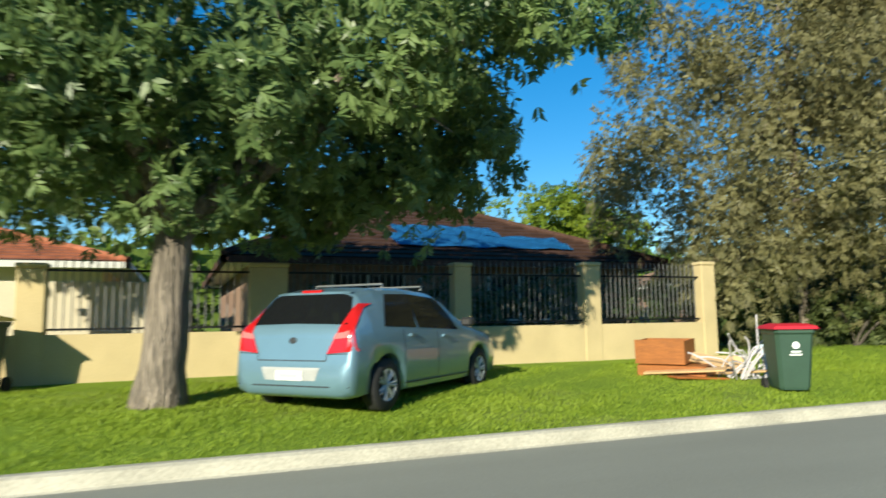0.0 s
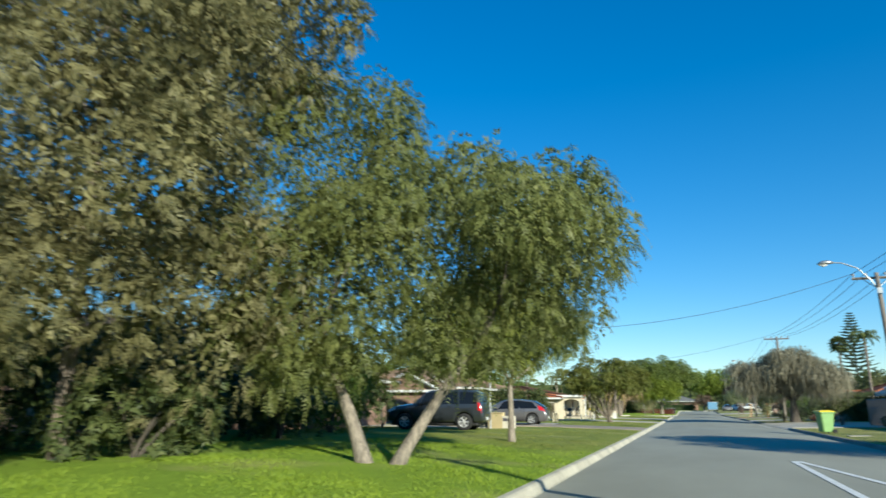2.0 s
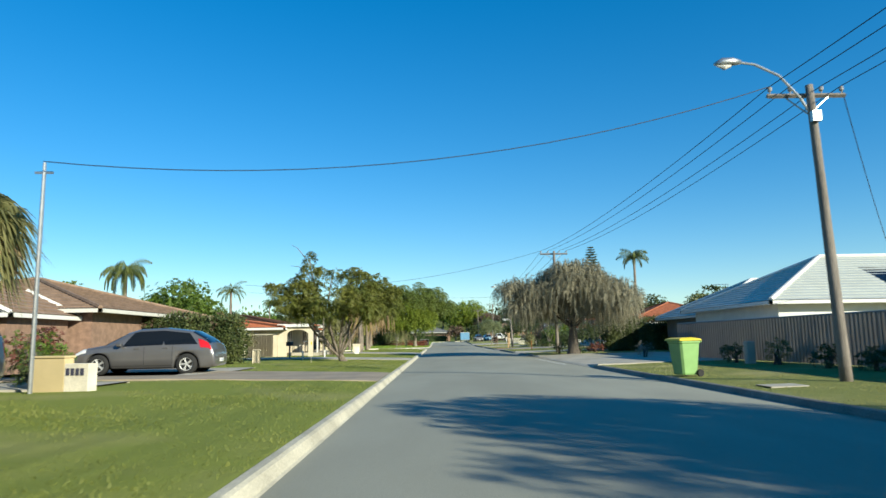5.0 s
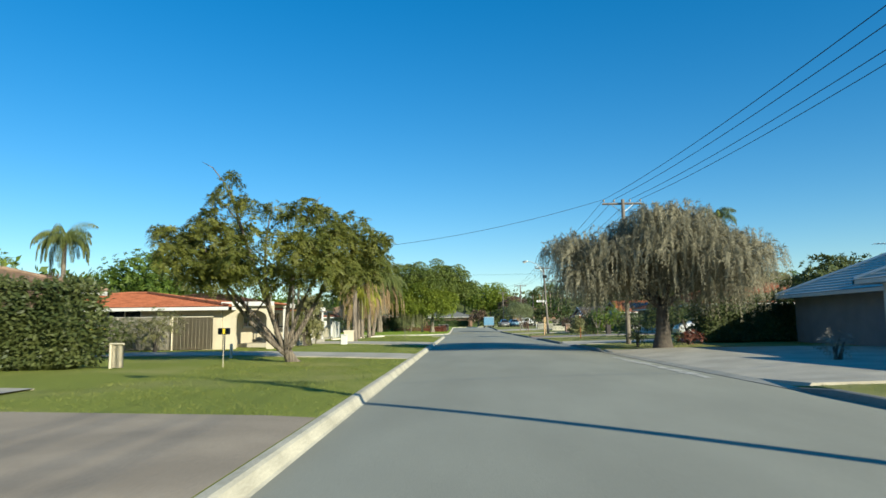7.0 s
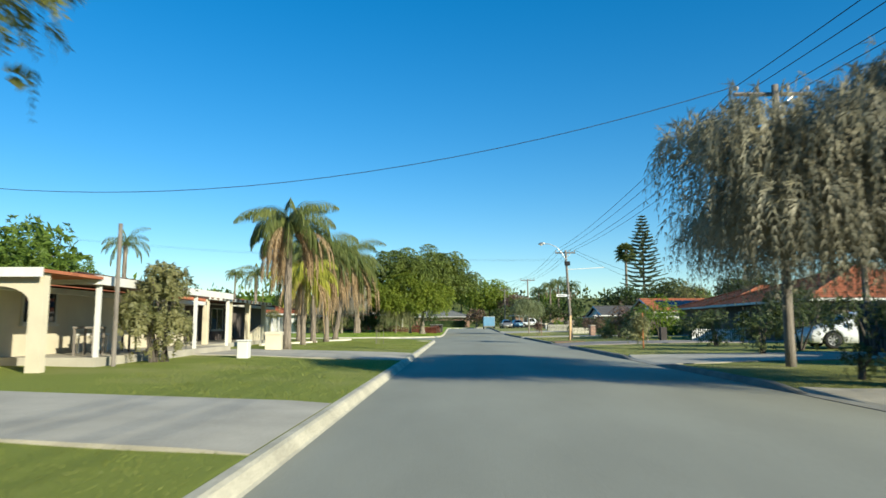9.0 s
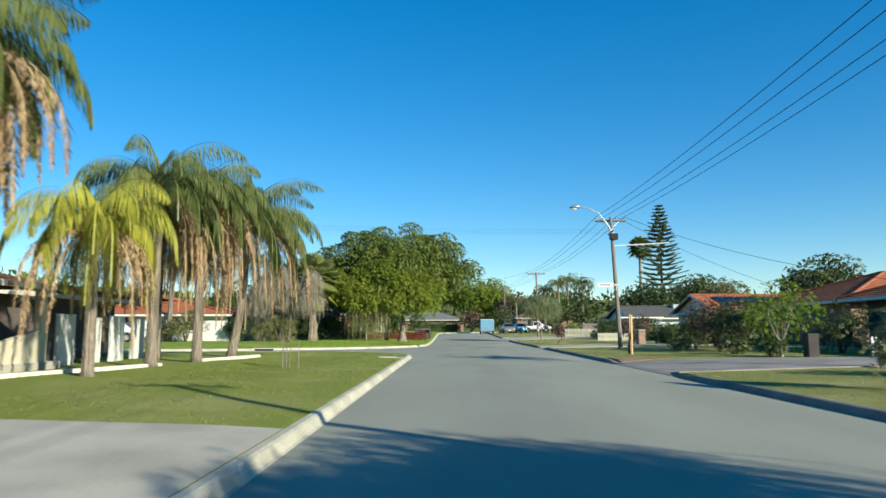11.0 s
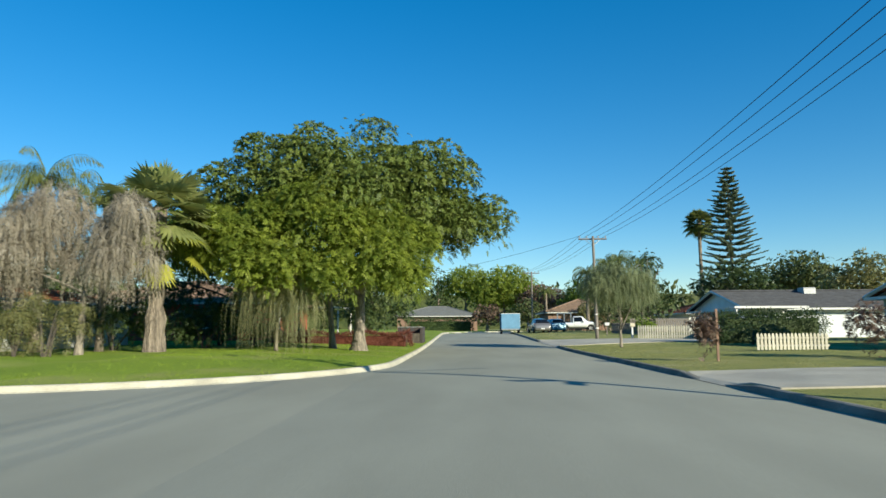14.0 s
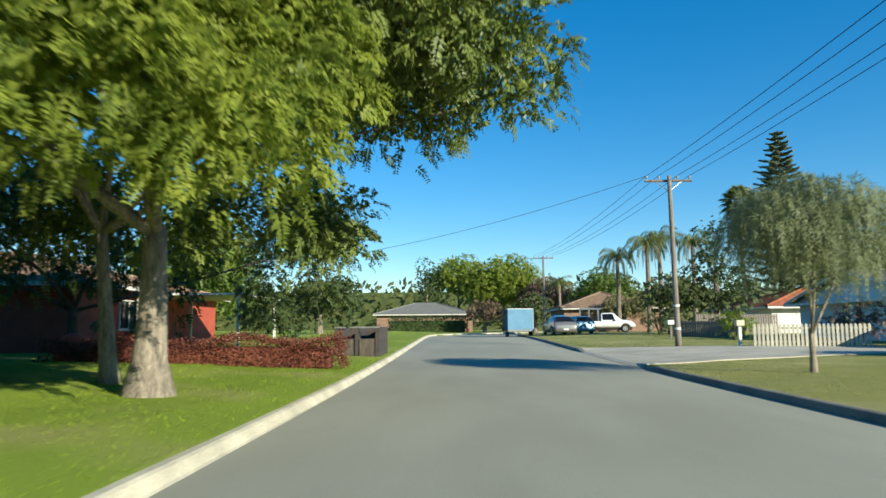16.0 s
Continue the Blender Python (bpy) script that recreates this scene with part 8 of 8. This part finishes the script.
# ---- far end of the road ----
rz = lawn(9, 190)
tr = thing("cage_trailer", "tall blue and white cage trailer parked on the verge", "trailer", pose(7.6, 189.0, ramp(189) + .0, 0, 0, 90))
M_TRBLUE = mat("sun bleached blue panel", (0.13, 0.28, 0.42), 0.5, 0.15, 2, 30, 0.1)
part("tray", boxm(-1.6, 1.6, -1.0, 1.0, .45, .6), M_STEELP, tr)
for k in range(9):
    part("side_board", boxm(-1.6 + .36 * k, -1.6 + .36 * k + .3, -1.02, -.98, .6, 2.2), M_TRBLUE if k % 2 else M_WHITE, tr)
part("end_board", boxm(-1.62, -1.58, -1.0, 1.0, .6, 2.2), M_TRBLUE, tr)
part("end_board", boxm(1.58, 1.62, -1.0, 1.0, .6, 2.2), M_TRBLUE, tr)
part("roof_board", boxm(-1.6, 1.6, -1.0, 1.0, 2.2, 2.25), M_WHITE, tr)
for x in (-.4, .4):
    for s in (1, -1):
        wheel(tr, x, s * .95, .31)
car("wagon_car", "dark silver wagon parked near the trailer", pose(10.6, 187.5, rz, 0, 0, 95), WAGON, (-1.4, 1.4), .34, 1.83, P_SILVER, [(-1.75, -.7, .28, .05), (-.62, .65, -.2, .1)], (-2.12, -1.52, 1.9, 1.75), (.63, 1.27, 1.7, 2.0), ((-2.2, -1.85, 4.4, 6.2), (1.8, 2.15, 4.4, 6.4)))
car("hatchback_car", "blue hatchback parked near the trailer", pose(12.8, 192.0, rz + .05, 0, 0, 100), HATCH, ax, .31, 1.775, P_BLUE, [(-1.55, -.62, .2, .06), (-.55, .62, -.14, .1)], (-1.93, -1.64, 1.9, 1.75), (.58, 1.17, 1.7, 2.0), ((-2.0, -1.66, 4.25, 6.3), (1.7, 2.05, 4.4, 6.5)))
UTE = [(-2.6, .5, .7, .75, .9, .85), (-2.55, .45, .9, 1.0, .98, .9), (-.6, .42, .92, 1.02, 1, .9), (-.55, .42, 1.05, 1.72, 1, .74), (.35, .42, 1.05, 1.76, 1, .74), (.6, .42, 1.04, 1.66, 1, .74), (1.2, .42, 1.0, 1.14, .99, .84), (2.0, .44, .94, 1.04, .97, .8), (2.3, .46, .75, .82, .9, .74), (2.4, .5, .6, .62, .78, .65)]
ut = car("utility_truck", "white tray utility with steel rack parked on the lawn", pose(16.2, 195.5, lawn(16, 195), 0, 0, -10), UTE, (-1.5, 1.5), .36, 1.8, P_WHITE, [(-.45, .62, -.1, .06)], (-.56, -.5, 2.0, 1.8), (.63, 1.15, 1.7, 2.0), ((-2.58, -2.5, 3.6, 5.4), (2.0, 2.3, 4.3, 6.4)))
for x in (-2.4, -1.6, -.8):
    for y in (-.8, .8):
        part("rack_post", boxm(x - .05, x + .05, y - .05, y + .05, 1.0, 2.15), M_STEELP, ut)
for y in (-.8, .8):
    part("rack_rail", boxm(-2.45, -.75, y - .05, y + .05, 2.07, 2.17), M_STEELP, ut)
# dark brick walls stand in for the shade on its front
house("house", "low house with dark grey roof where the road bends", -9.5, 5.0, 236, 247, .9, 2.5, 1.8, M_BRICKW, M_ROOF_PALE, ridge="x")
hedge("hedge", "dark low hedge in front of the far house", -7, 4, 231, 232.4, .7, 2.6, 4000, .25, .12, L_DARK, 185)

# ---- trees beyond the houses ----
def far_tree(x, y, h, r, lm, seed, label, trunk=.3, leaf=.5):
    n = int(19 * r * r) + 60
    z = lawn(x, y)
    if h > 3.2 * r:      # conifers and other narrow trees are leafy almost to the ground
        crown = [(x, y, z + h * .68, r * .62, r * .62, h * .32), (x, y, z + h * .4, r, r, h * .32), (x + r * .2, y, z + h * .25, r, r, h * .2)]
    else:
        crown = [(x, y, z + h - r * .75, r, r, r * .75), (x + r * .5, y - r * .3, z + h - r * 1.05, r * .7, r * .7, r * .55), (x - r * .55, y + r * .2, z + h - r * 1.0, r * .7, r * .7, r * .55)]
    f = np.concatenate([clumps(crown, int(n * 1.05), 24, r * .1, leaf * .95, leaf * .38, .4, seed, inner=.7), inner_leaves(crown, int(46 * r * r) + 80, .17 * r, seed, .86)])
    return tree("tree", label, (x, y, z), (x, y, z + h * .45), trunk, [(x + r * .5, y, z + h * .7), (x - r * .5, y, z + h * .7), (x, y, z + h * .8)], M_BARK, f, lm, seed)


FT = (
    (-28, 111, 8.6, 4.6, L_GREEN, "dense round tree behind the houses"), (-36, 98, 7.5, 4.0, L_JACA, "green tree behind the houses"), (-30, 76, 6.5, 3.2, L_WEEP, "green tree behind a tiled roof"),
    (-14, 176, 8.5, 4.2, L_GREEN, "green tree beyond the red house"), (-8, 186, 5, 2.6, L_HEDGE, "dark tree beside the road"),
    (3.0, 251, 13.6, 5.0, L_JACA, "broad yellow green tree at the end of the road"), (10.5, 247, 13.0, 6.2, L_JACA, "broad yellow green tree at the end of the road"), (-2.5, 250, 13.5, 3.2, L_DARK, "dark conical tree at the end of the road"),
    (17, 240, 9, 4.2, L_PURPLE, "olive tree beyond the bend"), (24, 232, 9, 4.2, L_GREEN, "green tree beyond the bend"), (6.5, 228, 4.6, 2.2, L_PURPLE, "rusty leaved tree at the bend"), (13, 224, 5, 2.6, L_HEDGE, "dark shrub tree at the bend"),
    (21.3, 183, 9.2, 2.2, L_DARK, "dark conifer behind a fence"), (18.0, 183, 4.6, 2.2, L_HEDGE, "green tree behind a fence"), (40, 178, 7.5, 3.2, L_WEEP, "olive tree behind a house"),
    (33, 190, 8, 3.6, L_DARK, "dark green tree behind the houses"), (43, 196, 10, 4.0, L_HEDGE, "dark green tree behind the houses"), (62, 196, 8, 3.6, L_WEEP, "olive tree behind the houses"), (-26, 97, 5.0, 3.2, L_HEDGE, "dark tree behind a red roof"), (-33, 104, 6.0, 3.4, L_DARK, "dark tree behind a red roof"),
    (38, 150, 8.5, 3.6, L_HEDGE, "dark tree behind a grey roof"), (45, 140, 8, 3.4, L_GREEN, "green tree behind a white house"), (44, 122, 8.4, 2.8, L_HEDGE, "tall dark tree behind an orange roof"), (40, 131, 7.0, 3, L_WEEP, "olive tree behind an orange roof"),
    (42, 112, 7, 3.0, L_GREEN, "green tree behind the houses"), (28, 97, 5.5, 2.6, L_HEDGE, "dark tree behind the houses"), (38, 103, 6, 2.6, L_WEEP, "olive tree behind the willow"), (40, 84, 7, 3.4, L_HEDGE, "dark tree behind the steel roof"),
    (60, 230, 10, 5, L_GREEN, "distant green tree beyond the houses"), (-24, 205, 9, 5, L_GREEN, "distant green tree beyond the houses"), (-36, 170, 6.5, 3.6, L_HEDGE, "distant dark green tree beyond the houses"), (30, 255, 10, 6, L_HEDGE, "distant dark green tree beyond the houses"), (-18, 235, 8, 4, L_WEEP, "distant olive green tree beyond the houses"), (20, 204, 4.2, 2.0, L_WEEP, "bare brown tree near the bend"),
)
for k, (x, y, h, r, lm, lab) in enumerate(FT):
    far_tree(x, y, h, r, lm, 200 + k, lab)
feather_palm("feather_palm", "tall palm behind the houses", on(-29.9, 101.0), 8.3, .22, 32, 3.3, 260, dead=0, droop=1.0, nl=80, leaflet=.8)
feather_palm("feather_palm", "tall palm behind a round tree", on(-24.5, 118), 7.6, .2, 18, 2.6, 261, dead=0, droop=.8)
feather_palm("feather_palm", "palm with arching fronds behind the weeping tree", on(-13.6, 139.2), 6.5, .18, 22, 2.7, 262, dead=0, droop=.85)
feather_palm("feather_palm", "feathery palm in front of the corner house", on(-19.6, 136.5), 6.3, .2, 26, 3.0, 264, dead=6, droop=.85)
feather_palm("feather_palm", "slender palm behind the corner house", on(-31.7, 166.0), 8.4, .16, 22, 1.9, 263, dead=0, droop=.8)
for k, (x, y, h) in enumerate(((19.6, 194, 7.9), (21.6, 197, 8.7), (23.3, 193, 7.9), (17.9, 198, 7.2))):
    feather_palm("feather_palm", "palm in a cluster beyond the houses", on(x, y), h, .22, 26, 2.7, 270 + k, dead=6, group="palm cluster beyond the houses", droop=.9)
feather_palm("feather_palm", "low palm near the bend", on(14.5, 212), 5.6, .2, 16, 2.2, 280, dead=0, droop=.8)
hedge("far_woods", "distant belt of dark green trees", -420, -70, 330, 336, 0, 13, 9000, 2.2, 1.2, L_GREEN, 290, 1.4)
hedge("far_woods", "distant belt of dark green trees", -70, 420, 330, 336, 0, 12, 9000, 2.2, 1.2, L_HEDGE, 291, 1.4)
hedge("far_woods", "distant belt of dark green trees", 120, 128, -60, 330, 0, 11, 9000, 2.2, 1.2, L_HEDGE, 292, 1.4)
hedge("far_woods", "distant belt of dark green trees", -95, -88, -60, 330, 0, 11, 9000, 2.2, 1.2, L_GREEN, 293, 1.4)
hedge("far_woods", "distant belt of dark green trees", -95, 128, -70, -62, 0, 11, 7000, 2.2, 1.2, L_GREEN, 294, 1.4)
for o in list(scene.objects):
    if o.name.startswith("far_woods"):
        o["kind"] = "stuff"

# ---- grass tufts on the verges ----
L_GRASS = leaf_mat("grass blades", (0.17, 0.2, 0.04), (0.3, 0.31, 0.08), 0.45, 0.6)


L_LUSH = leaf_mat("lush grass blades", (0.2, 0.29, 0.025), (0.36, 0.46, 0.05), 0.5, 0.6)


def grass(x0, x1, y0, y1, n, hgt, seed, lm=L_GRASS):
    rng = np.random.default_rng(seed)
    x, y = rng.uniform(x0, x1, n), rng.uniform(y0, y1, n)
    sdv = inside_loop(x, y, ROAD_LOOP)
    ok = sdv < -0.02
    for xa, xb, ya, yb, yc, yd in DRIVES:      # none on the paving
        f = (x - xa) / (xb - xa)
        ok &= ~((f > -.05) & (f < 1) & (y > ya + (yc - ya) * f) & (y < yb + (yd - yb) * f))
    x, y, sdv = x[ok], y[ok], sdv[ok]
    away = np.where((y > 105) & (y < 150), -sdv, -x)
    up = np.clip((y - 145) / 50, 0, 1)
    z = np.where(x < 4, .12 + left_slope(y) * np.clip(away, 0, 6), .12 + .02 * np.clip(x - 8.1, 0, 7)) + .55 * up * up * (3 - 2 * up)
    z += 0.02 * np.sin(x * 1.3 + y * .7) * np.sin(y * .9 - x * .4) * np.clip(-sdv / 1.5, 0, 1)
    patch = 0.85 + 0.25 * np.sin(x * 1.9 + 1) * np.sin(y * 1.4) + 0.2 * np.sin(x * 5.1 + y * 3.7)
    d = rng.normal(size=(len(x), 3)) * .6
    d[:, 2] = 1
    d /= np.linalg.norm(d, axis=1, keepdims=True)
    ln = (hgt * patch * rng.uniform(.5, 1.3, len(x)))[:, None]
    s = rng.normal(size=(len(x), 3))
    s[:, 2] = 0
    s /= np.linalg.norm(s, axis=1, keepdims=True)
    p = np.stack([x, y, z - .01], 1)
    w = .008 + .006 * rng.uniform(size=(len(x), 1))
    q = np.stack([p - s * w, p + s * w, p + d * ln], 1)
    ob = new("grass", quads_mesh("grass", q, lm))
    tagged(ob, "green lawn grass blades on the verge", "grass", kind="stuff")


grass(-5, 0, 5, 20, 75000, .06, 301, L_LUSH)
grass(-6, 0, 20, 33, 30000, .06, 302, L_LUSH)
grass(-6, 0, 33, 46, 16000, .05, 308)
grass(-5, 0, 46, 80, 30000, .045, 303)
grass(-5, 0, 80, 125, 35000, .045, 304)
grass(-8, 0, 126, 165, 35000, .05, 305, L_LUSH)
L_DRY = leaf_mat("dry grass blades", (0.24, 0.245, 0.075), (0.4, 0.38, 0.14), 0.45, 0.7)
grass(8.2, 12, 34, 62, 10000, .045, 306, L_DRY)
grass(8.2, 13, 78, 165, 30000, .045, 307, L_DRY)
